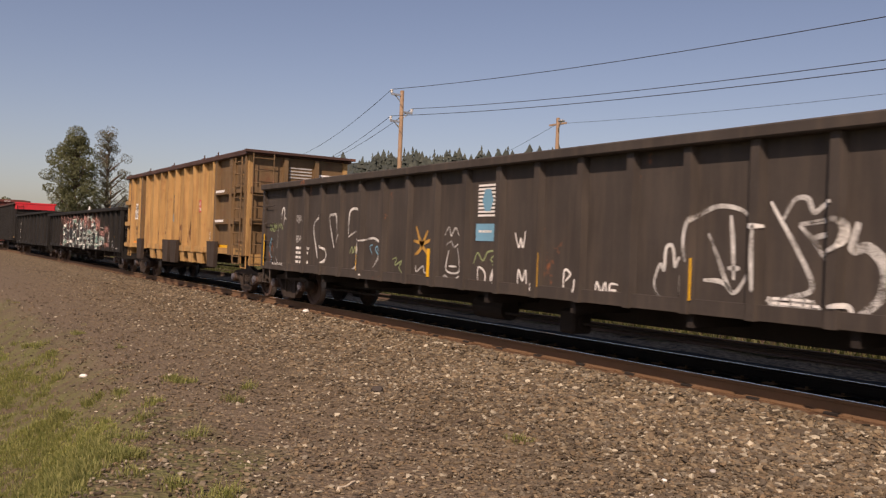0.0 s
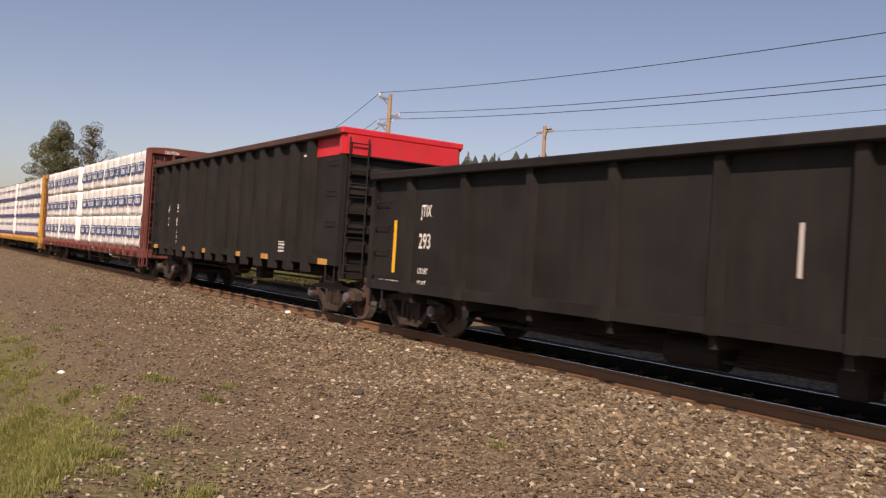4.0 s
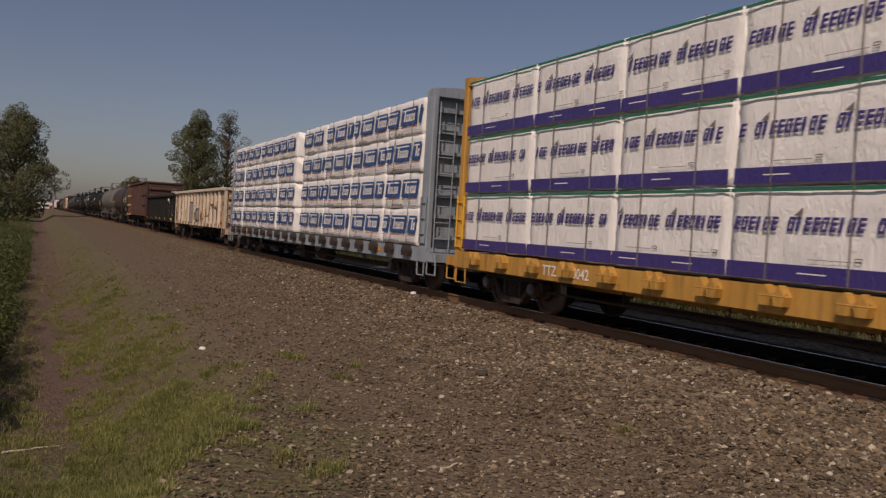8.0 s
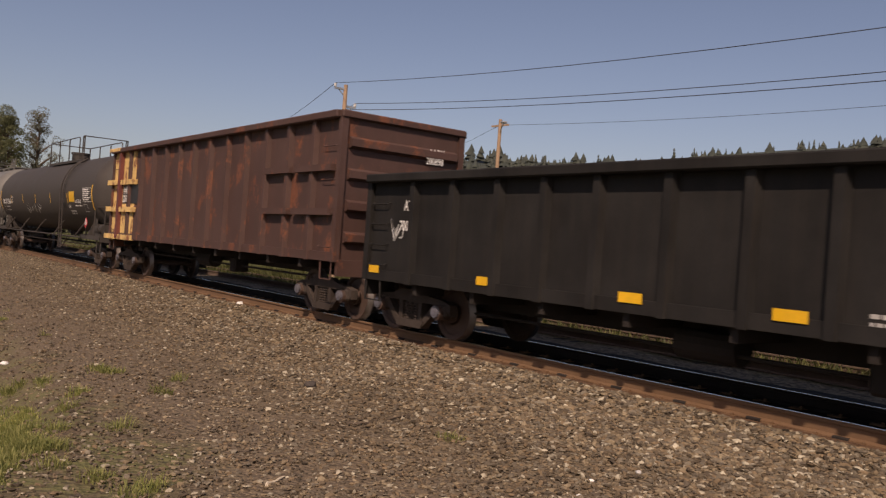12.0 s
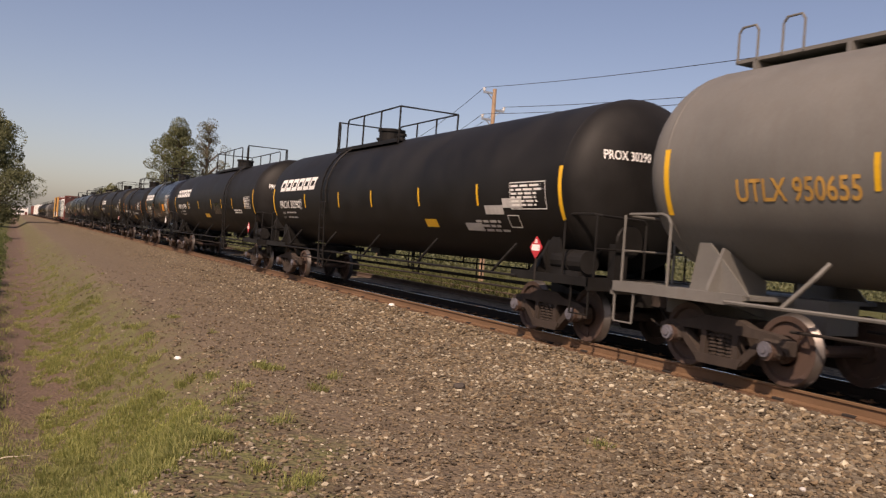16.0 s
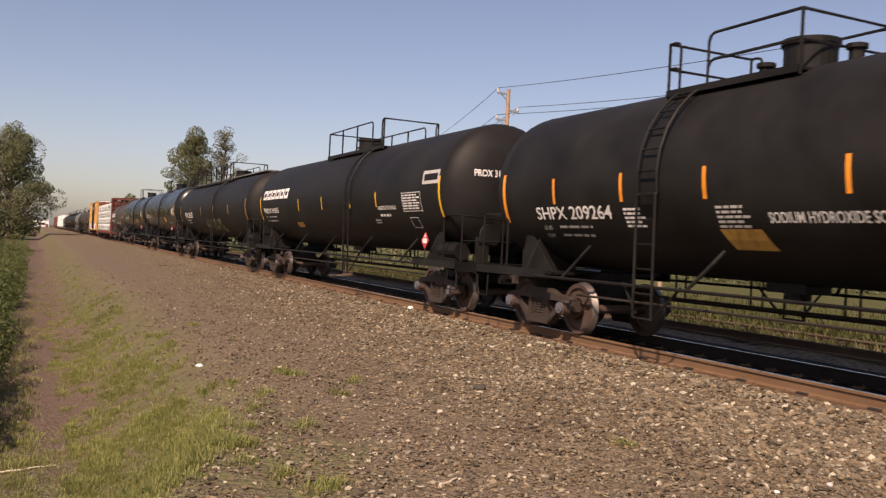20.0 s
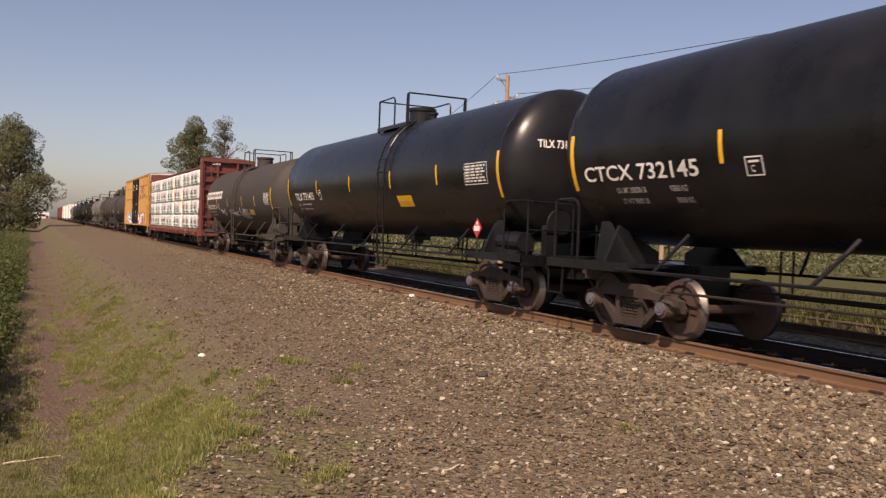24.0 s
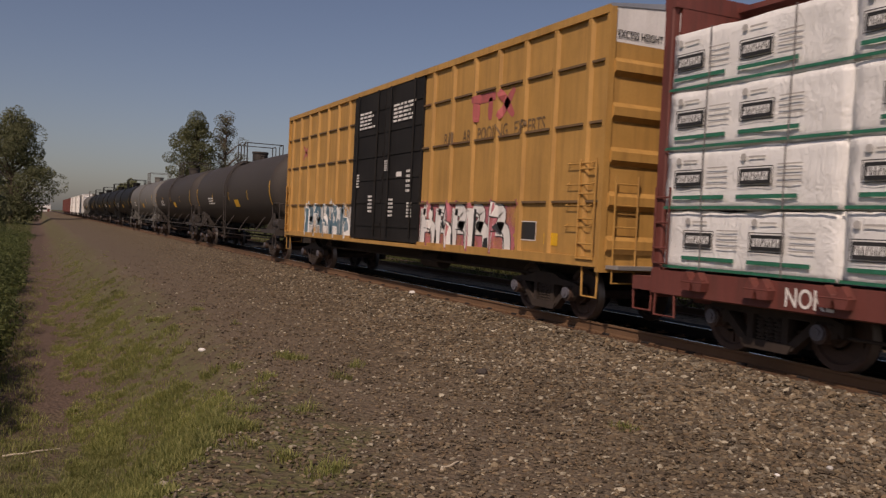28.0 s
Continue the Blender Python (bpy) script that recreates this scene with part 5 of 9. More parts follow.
def boxcar(label, s0, s1, top=5.25, floor=1.02, coat="box_yellow", door="black"):
    car, c, y0, y1 = new_car("boxcar", label, s0, s1)
    ye, bl = M[coat], M[door]
    hw = 1.45
    d0, d1 = y0 + 7.2, y0 + 12.05
    eave = top - 0.18
    for sx in (-1, 1):
        for a, b in ((y0, d0), (d1, y1)):
            bm = bm_new()
            box(bm, sx * hw - 0.012, sx * hw + 0.012, a, b, floor, eave)
            part("side_panel", bm, ye, car)
            n = round((b - a) / 1.05)
            for i in range(n):
                y = a + (b - a) * (i + 0.5) / n
                bm = bm_new()
                prism(bm, [(sx * (hw + 0.005), y - 0.09), (sx * (hw + 0.075), y - 0.05), (sx * (hw + 0.075), y + 0.05), (sx * (hw + 0.005), y + 0.09)], 2, floor + 0.08, eave - 0.05)
                part("side_post", bm, ye, car)
            for z in (floor + 1.05, floor + 2.35, floor + 3.35):
                bm = bm_new()
                w = (b - a) / n
                for i in range(n + 1):
                    ya, yb = a + w * (i - 0.5) + 0.1, a + w * (i + 0.5) - 0.1
                    ya, yb = max(ya, a + 0.02), min(yb, b - 0.02)
                    if yb > ya:
                        x = sx * (hw + 0.035)
                        box(bm, x - 0.03, x + 0.03, ya, yb, z - 0.02, z + 0.02)
                part("girt", bm, M["ochre_dark"], car)
            bm = bm_new()
            x = sx * (hw + 0.04)
            box(bm, x - 0.04, x + 0.04, a, b, floor - 0.02, floor + 0.14)
            part("side_sill", bm, ye, car)
        for a, b in ((d0, (d0 + d1) / 2), ((d0 + d1) / 2, d1)):
            bm = bm_new()
            x = sx * (hw + 0.03)
            box(bm, x - 0.03, x + 0.03, a + 0.02, b - 0.02, floor + 0.1, eave - 0.02)
            for z in [floor + 0.5 + i * 0.62 for i in range(6)]:
                box(bm, x - 0.05 * 1, x + 0.05 * 1, a + 0.06, b - 0.06, z - 0.05, z + 0.05)
            dr = part("door", bm, bl, car, "black sliding plug door")
            for y in (a + 0.45, b - 0.45):
                bm = bm_new()
                tube(bm, [(sx * (hw + 0.11), y, floor + 0.2), (sx * (hw + 0.11), y, eave - 0.1)], 0.025)
                part("lock_rod", bm, bl, dr)
        bm = bm_new()
        x = sx * (hw + 0.08)
        box(bm, x - 0.05, x + 0.05, d0 - 1.5, d1 + 0.3, floor - 0.02, floor + 0.07)
        part("door_track", bm, ye, car)
    # roof
    bm = bm_new()
    prism(bm, [(-hw - 0.06, eave), (-hw - 0.06, eave + 0.05), (0, top + 0.06), (hw + 0.06, eave + 0.05), (hw + 0.06, eave), (0, top - 0.05)], 1, y0 - 0.03, y1 + 0.03)
    part("roof", bm, M["galv"], car, "galvanised ribbed roof")
    for sx in (-1, 1):
        bm = bm_new()
        box(bm, sx * (hw + 0.05) - 0.03, sx * (hw + 0.05) + 0.03, y0 - 0.02, y1 + 0.02, eave - 0.1, eave + 0.03)
        part("eave_rail", bm, ye, car)
    for k, y in ((-1, y0), (1, y1)):
        bm = bm_new()
        box(bm, -hw, hw, y - 0.012, y + 0.012, floor - 0.1, eave - 0.55)
        part("end_panel", bm, ye, car)
        bm = bm_new()
        prism(bm, [(-hw, eave - 0.55), (hw, eave - 0.55), (hw, eave), (0, top), (-hw, eave)], 1, y - 0.014, y + 0.014)
        part("end_top_panel", bm, M["white"], car, "white painted band at the top of the end")
        for i in range(5):
            z = floor + 0.35 + i * 0.72
            bm = bm_new()
            prism(bm, [(y, z - 0.16), (y + k * 0.10, z - 0.07), (y + k * 0.10, z + 0.07), (y, z + 0.16)], 0, -hw + 0.05, hw - 0.05)
            part("end_rib", bm, ye, car)
        for sx in (-1, 1):
            bm = bm_new()
            box(bm, sx * (hw + 0.01) - 0.06, sx * (hw + 0.01) + 0.06, y - 0.05, y + 0.05, floor - 0.1, eave)
            part("corner_post", bm, ye, car)
            step(car, y - k * 0.05, y - k * 0.5, 0.5, floor, sx * 1.45, ye)
        end_ladder(car, -1.3, -0.85, 0.75, 2.5, y + k * 0.12, 5, ye)
        ladder(car, y - k * 0.1, y - k * 0.55, floor + 0.1, floor + 1.75, -hw - 0.1, 4, ye, "side_ladder")
        bm = bm_new()
        box(bm, -1.35, 1.35, min(y, y + k * 0.35), max(y, y + k * 0.35), 0.98, 1.04)
        part("crossover_platform", bm, M["galv"], car)
    bm = bm_new()
    box(bm, -hw, hw, y0, y1, floor - 0.06, floor)
    box(bm, -0.35, 0.35, y0 - 0.4, y1 + 0.4, 0.68, floor - 0.06)
    for k in (-0.9, 0.9):
        tube(bm, [(k, y0 + 2.5, 0.72), (k, y1 - 2.5, 0.72)], 0.03)
    cyl(bm, (-0.7, -2.2, 0.72), (-0.7, -1.2, 0.72), 0.2, 12)
    part("underframe", bm, M["steel"], car)
    gear(car, c, y0, y1, 2.2, 0.75)
    return car, c, y0, y1, d0, d1

# ---- the train, car by car, from the foremost ----
SHEET = -1.434


def tag(car, name, mat, seed, y, z, w, h, n=3, line=0.05, x=SHEET, tank=None, lift=EPS):
    """A sprayed tag, each looping line a part."""
    rng = random.Random(seed)
    for k in range(n):
        bm = bm_new()
        scribble(bm, rng, y - w * k / n, z, w / n, h, 1, line, x, tank, lift)
        part(name, bm, M[mat], car)


def lines(car, mat, strokes, w, x=SHEET, name="graffiti", tank=None, lift=EPS):
    """Sprayed lines, each a part."""
    for pts in strokes:
        bm = bm_new()
        stroke(bm, pts, w, x, tank, lift)
        part(name, bm, M[mat], car)


def panel(car, name, mat, y0, y1, z0, z1, x=SHEET, tank=None, skew=0.0, lift=EPS, label=""):
    bm = bm_new()
    patch(bm, min(y0, y1), max(y0, y1), z0, z1, x, tank, skew, lift)
    return part(name, bm, M[mat], car, label)


def brown_gondola():
    ribs = [1.25 + 0.98 * i for i in range(19)]
    car, c, y0, y1 = gondola("dark brown ribbed gondola car with chalky white graffiti", 0.3, 20.6, 0.86, 3.05, 0, "dark_brown", 4, chord="dark_brown", rib_at=ribs)
    X = ribbed([a - c for a in ribs])
    for a in (15.05, 12.18, 9.06, 6.10):
        strip(car, a - c, 1.0, 1.52, 0.10, x=-1.51)
    strip(car, y1 - 0.08, 0.92, 1.75, 0.12, x=-1.5)
    lettering("DJJX", 0.20, M["grey_white"], car, 18.5 - c, 2.02, SHEET)
    lettering("804960", 0.18, M["grey_white"], car, 18.5 - c, 1.55, SHEET)
    small_print(car, 18.5 - c, 1.45, 0.8, 0.45, 4, SHEET, seed=2)
    # striped company panel and blue panel below
    bm = bm_new()
    for i in range(9):
        patch(bm, 10.19 - c, 10.75 - c, 2.09 + i * 0.063, 2.125 + i * 0.063, SHEET)
    part("striped_panel", bm, M["white"], car)
    bm = bm_new()
    blob(bm, random.Random(1), 10.47 - c, 2.36, 0.32, 0.42, SHEET, EPS * 1.6, 6, 0.05)
    part("shield_mark", bm, M["sky_blue"], car)
    panel(car, "blue_panel", "sky_blue", 10.15 - c, 10.79 - c, 1.68, 1.97)
    bm = bm_new()
    bars(bm, 10.7 - c, 1.86, 0.45, 0.07, 1, SHEET, lift=EPS * 1.6)
    part("small_print", bm, M["white"], car)
    # chalky tags
    Q = lambda *q: [(a - c, b) for a, b in q]
    lines(car, "white_mist", [Q((19.63, 0.92), (19.82, 1.18), (19.96, 1.32), (19.9, 1.45), (19.73, 1.43), (19.7, 1.73), (19.66, 1.95)), Q((19.51, 2.1), (19.46, 2.33), (19.37, 2.42), (19.3, 2.33), (19.32, 2.16)),
                              Q((19.34, 1.98), (19.29, 2.16), (19.17, 2.1), (19.09, 1.9)), Q((19.1, 1.99), (19.04, 2.04), (18.89, 1.96), (18.85, 1.77), (18.89, 1.48), (19.05, 1.22), (19.12, 0.92))], 0.055, SHEET)
    tag(car, "graffiti", "lime", 3, 20.4 - c, 1.8, 0.95, 0.24, 6, 0.03, SHEET)
    lines(car, "sky_blue", [Q((20.29, 1.39), (20.13, 1.65), (20.21, 1.27), (20.09, 1.09), (20.3, 0.95))], 0.03, SHEET)
    # thin ghostly letters, a bird, small tags and a knife
    lines(car, "white_mist", [Q((17.09, 0.95), (17.3, 1.4), (17.48, 1.94), (17.2, 2.15), (16.98, 2.19)), Q((16.35, 1.46), (16.62, 2.12), (16.45, 2.2), (16.27, 2.15), (16.15, 1.52), (15.9, 1.76)),
                              Q((15.64, 1.76), (15.61, 2.22), (15.4, 2.32), (15.17, 2.25), (15.14, 1.88)), Q((15.63, 1.71), (15.2, 1.82), (14.98, 1.49), (15.14, 1.15), (15.51, 0.96)),
                              Q((14.94, 1.63), (14.46, 1.69), (14.17, 1.56), (14.26, 1.28), (14.47, 1.09)), Q((14.9, 0.92), (14.51, 0.9), (14.17, 0.93), (14.15, 1.02)), Q((16.9, 1.5), (16.75, 1.3), (16.85, 1.1))], 0.055, X)
    tag(car, "graffiti", "sky_blue", 6, 14.62 - c, 1.25, 0.4, 0.4, 2, 0.03, X)
    lines(car, "lime", [Q((15.55, 1.35), (15.45, 1.5), (15.4, 1.36), (15.3, 1.5), (15.25, 1.35)), Q((13.65, 1.28), (13.49, 1.31), (13.53, 1.17), (13.28, 1.26), (13.37, 1.13), (13.26, 1.03)),
                        Q((10.83, 1.29), (10.72, 1.48), (10.56, 1.35), (10.42, 1.5), (10.16, 1.51), (10.33, 1.38), (10.14, 1.29))], 0.032, X)
    lines(car, "amber", [Q((12.77, 1.93), (12.55, 1.58), (12.25, 1.39)), Q((12.35, 1.85), (12.6, 1.5), (12.78, 1.4)), Q((12.85, 1.66), (12.5, 1.62), (12.25, 1.68))], 0.075, X)
    lines(car, "white_mist", [Q((12.74, 1.2), (12.71, 1.08), (12.48, 1.19), (12.42, 1.07), (12.23, 1.1)), Q((11.75, 1.78), (11.62, 1.92), (11.55, 1.76), (11.42, 1.9), (11.3, 1.76)), Q((11.7, 1.6), (11.55, 1.66), (11.45, 1.56), (11.32, 1.62)),
                              Q((11.61, 1.5), (11.68, 1.15), (11.27, 1.14), (11.34, 1.55)), Q((11.6, 1.22), (11.35, 1.22)), Q((11.77, 0.95), (11.73, 1.05), (11.51, 0.97), (11.26, 1.06))], 0.035, X)
    lines(car, "white", [Q((9.7, 1.82), (9.6, 1.59), (9.55, 1.73), (9.49, 1.59), (9.43, 1.85)), Q((9.6, 0.96), (9.58, 1.24), (9.48, 1.07), (9.4, 1.24), (9.37, 0.93)), Q((9.27, 0.93), (9.24, 1.2), (9.13, 0.93)),
                         Q((10.69, 0.95), (10.69, 1.23), (10.5, 1.16), (10.5, 0.99), (10.67, 0.94)), Q((10.25, 1.25), (10.33, 1.05), (10.19, 0.96), (10.11, 1.14), (10.24, 1.25)),
                         Q((8.5, 1.0), (8.48, 1.28), (8.35, 1.22), (8.46, 1.12)), Q((8.27, 1.15), (8.25, 1.0), (8.15, 1.0), (8.13, 1.16)), Q((7.82, 0.95), (7.79, 1.14), (7.7, 1.0), (7.62, 1.14), (7.59, 0.94)), Q((7.38, 1.12), (7.52, 1.12), (7.52, 0.96), (7.38, 0.96)), Q((7.51, 1.04), (7.4, 1.04))], 0.036, X)
    # a raised hand and a large outlined piece
    lines(car, "white_mist", [Q((6.58, 0.97), (6.72, 1.16), (6.63, 1.43), (6.56, 1.35), (6.54, 1.62), (6.46, 1.68), (6.41, 1.6), (6.38, 1.4), (6.32, 1.52), (6.24, 1.45)), Q((6.24, 1.3), (6.25, 1.1), (6.26, 0.9))], 0.05, X)
    lines(car, "white_mist", [Q((6.12, 1.47), (6.16, 1.73), (6.08, 2.0), (5.75, 2.15), (5.42, 2.11), (5.26, 2.0)), Q((5.87, 1.83), (5.72, 1.54), (5.49, 1.13), (5.26, 1.41)), Q((5.92, 1.26), (5.65, 1.25), (5.49, 1.13)),
                              Q((5.55, 2.04), (5.51, 1.73), (5.48, 1.28)), Q((5.57, 1.42), (5.4, 1.42)), Q((5.16, 1.92), (5.16, 1.56), (5.14, 1.16)), Q((5.27, 1.91), (5.07, 1.91)),
                              Q((5.01, 2.19), (4.86, 1.96), (4.65, 1.64), (4.46, 1.25), (4.74, 1.13), (5.01, 1.07)), Q((4.84, 1.99), (4.71, 2.2), (4.55, 2.21), (4.47, 2.06), (4.34, 2.14), (4.21, 2.17)),
                              Q((4.64, 1.93), (4.47, 1.95), (4.12, 1.97), (4.12, 1.72), (4.34, 1.61)), Q((4.64, 1.92), (4.46, 1.75), (4.32, 1.55)), Q((4.5, 1.78), (4.27, 1.83)), Q((4.21, 1.06), (4.05, 1.08), (3.97, 0.95))], 0.062, X)
    lines(car, "white_mist", [Q((3.96, 1.95), (4.02, 1.67), (3.85, 1.69), (3.67, 1.5), (3.71, 1.18), (3.95, 0.97)), Q((5.02, 1.1), (4.8, 1.0), (4.55, 1.08), (4.35, 1.0))], 0.12, X)
    small_print(car, 4.95 - c, 1.12, 0.6, 0.16, 3, SHEET, seed=9)
    lettering("2 INCH HEAD COMP SHOES", 0.06, M["white"], car, 19.9 - c, 0.96, -1.505)


def ochre_car():
    ribs = [24.82, 25.86, 26.9, 27.95, 29.0, 29.95, 30.95, 31.95, 33.1, 34.25, 35.55]
    car, c, y0, y1 = gondola("ochre high-sided gondola car with rust streaks and soiled ends", 21.9, 36.4, 1.16, 4.10, 0, "ochre", 0, chord="maroon", tub=False, rib_w=0.13, rib_x=0.17, over=0.14, inset=(0.95, 1.15), rib_at=ribs)
    od = M["ochre_dark"]
    # soiled section at the near end: posts and ledges
    panel(car, "soiled_panel", "ochre_dark", y0 + 0.02, 24.75 - c, 1.2, 3.95, SHEET, label="soiled brown ochre panel")
    for yy, w in ((24.6, 0.2), (23.2, 0.26), (22.0, 0.14)):
        bm = bm_new()
        box(bm, -1.56, -1.43, yy - c - w / 2, yy - c + w / 2, 1.12, 3.98)
        part("post", bm, od, car)
    for z in (3.0, 2.12):
        for a, b in ((24.5, 23.33), (23.07, 22.08)):
            bm = bm_new()
            box(bm, -1.6, -1.43, b - c, a - c, z - 0.1, z + 0.06)
            part("ledge", bm, od, car)
        panel(car, "white_label", "white", 23.6 - c, 24.4 - c, z - 0.04, z + 0.03, -1.604)
    panel(car, "yellow_label", "yellow", 23.4 - c, 24.5 - c, 1.3, 1.4, SHEET - 0.004)
    # far end ledges
    for z in (2.98, 2.12, 1.25):
        bm = bm_new()
        box(bm, -1.6, -1.43, 35.62 - c, 36.55 - c, z - 0.1, z + 0.06)
        part("ledge", bm, M["ochre"], car)
    for yy, w in ((35.64, 0.2), (33.9, 0.16)):
        bm = bm_new()
        box(bm, -1.57, -1.43, yy - c - w / 2, yy - c + w / 2, 1.12, 4.0)
        part("post", bm, od, car)
    panel(car, "number_panel", "white", 34.3 - c, 35.35 - c, 2.61, 2.92)
    panel(car, "number_panel", "white", 34.2 - c, 35.46 - c, 2.28, 2.60)
    lettering("LD LMT", 0.13, M["ink_black"], car, 35.2 - c, 1.86, SHEET)
    lettering("LT WT", 0.13, M["ink_black"], car, 35.2 - c, 1.64, SHEET)
    panel(car, "orange_strip", "orange", 34.1 - c, 35.5 - c, 1.3, 1.4, SHEET - 0.004)
    lettering("DJJX", 0.23, M["ink_black"], car, 35.3 - c, 2.62, SHEET - 0.004, 1.0)
    lettering("881938", 0.23, M["ink_black"], car, 35.4 - c, 2.33, SHEET - 0.004, 0.95)
    # wedge gussets and slope sheets under the sill
    for a in (33.85, 29.95, 28.9, 24.7):
        bm = bm_new()
        prism(bm, [(a - c - 0.3, 0.72), (a - c + 0.3, 0.72), (a - c + 0.42, 1.5), (a - c - 0.38, 1.5)], 0, -1.62, -1.5)
        part("gusset", bm, M["steel"], car)
    for a in [25.4, 26.4, 27.4, 28.4, 30.5, 31.5, 32.5]:
        bm = bm_new()
        prism(bm, [(a - c - 0.33, 1.16), (a - c + 0.33, 1.16), (a - c + 0.1, 0.78), (a - c - 0.33, 0.78)], 0, -1.46, -1.3)
        part("hopper_skirt", bm, M["ochre"], car)
    # roof edge flange
    bm = bm_new()
    box(bm, -1.68, 1.68, y0 - 0.26, y0 - 0.1, 4.02, 4.09)
    part("roof_flange", bm, M["maroon"], car)
    # end: dark soiled sheet, ledges, ladders, sign
    bm = bm_new()
    box(bm, -1.4, 1.4, y0 - 0.03, y0 - 0.015, 1.2, 3.95)
    part("soiled_end", bm, od, car)
    for z in (3.0, 2.12):
        bm = bm_new()
        box(bm, -1.45, 1.45, y0 - 0.2, y0 - 0.03, z - 0.1, z + 0.06)
        part("end_ledge", bm, od, car)
    for x in (-0.45, 0.5):
        bm = bm_new()
        box(bm, x - 0.06, x + 0.06, y0 - 0.16, y0 - 0.03, 3.06, 3.95)
        part("end_stiffener", bm, od, car)
    ladder(car, 22.05 - c, 22.6 - c, 0.9, 3.9, -1.64, 9, od, "side_ladder", 0.018)
    end_ladder(car, -1.45, -0.85, 0.9, 4.0, y0 - 0.24, 9, od)
    bm = bm_new()
    box(bm, 0.62, 1.12, y0 - 0.045, y0 - 0.035, 3.32, 3.55)
    pn = part("end_number_panel", bm, M["white"], car)
    lettering("881938", 0.15, M["ink_black"], car, y0 - 0.05, 3.36, 0.65, end=True)
    bm = bm_new()
    for i in range(4):
        box(bm, -0.3, 0.38, y0 - 0.045, y0 - 0.04, 3.66 - i * 0.09, 3.70 - i * 0.09)
    part("small_print", bm, M["grey_white"], car)
    # company panel, red warning sign, consolidated stencil
    bm = bm_new()
    patch(bm, 29.25 - c, 29.66 - c, 2.45, 3.1, SHEET)
    part("striped_panel", bm, M["ink_black"], car)
    bm = bm_new()
    for i in range(8):
        patch(bm, 29.28 - c, 29.5 - c, 2.5 + i * 0.07, 2.535 + i * 0.07, SHEET, None, 0, EPS * 1.6)
    part("panel_stripes", bm, M["white"], car)
    panel(car, "blue_panel", "sky_blue", 29.25 - c, 29.66 - c, 2.14, 2.4)
    panel(car, "warning_panel", "ink_red", 26.08 - c, 26.6 - c, 2.42, 2.83)
    lettering("DO NOT", 0.13, M["white"], car, 26.57 - c, 2.65, SHEET - 0.004, 0.6)
    lettering("HUMP", 0.13, M["white"], car, 26.53 - c, 2.47, SHEET - 0.004, 0.75)
    panel(car, "stencil_panel", "ink_black", 25.05 - c, 25.36 - c, 1.46, 1.76)
    rect_label(car, 25.38 - c, 1.44, 0.35, 0.34, SHEET, fill=None)
    for k, (a, b, z) in enumerate(((31.4, 0.5, 1.35), (29.95 + 0.5, 0.5, 1.4), (28.6, 0.35, 1.45), (27.6, 0.4, 1.4), (32.4, 0.3, 1.5))):
        bm = bm_new()
        rg = random.Random(70 + k)
        for q in range(9):
            blob(bm, rg, a - c + rg.uniform(-0.2, 0.2), z + rg.uniform(0, 0.7), rg.uniform(0.05, 0.16), rg.uniform(0.1, 0.35), SHEET, EPS, 9, 0.4)
        part("rust_stain", bm, M["rust_mist"], car)
    bm = bm_new()
    for a in (33.4, 30.0, 26.4, 25.0):
        box(bm, -1.44, -1.30, a - c - 0.12, a - c + 0.12, 4.10, 4.17)
        tube(bm, [(-1.35, a - c + 0.1, 4.1), (-1.35, a - c + 0.12, 4.28)], 0.02)
    part("roof_cleat", bm, M["maroon"], car)


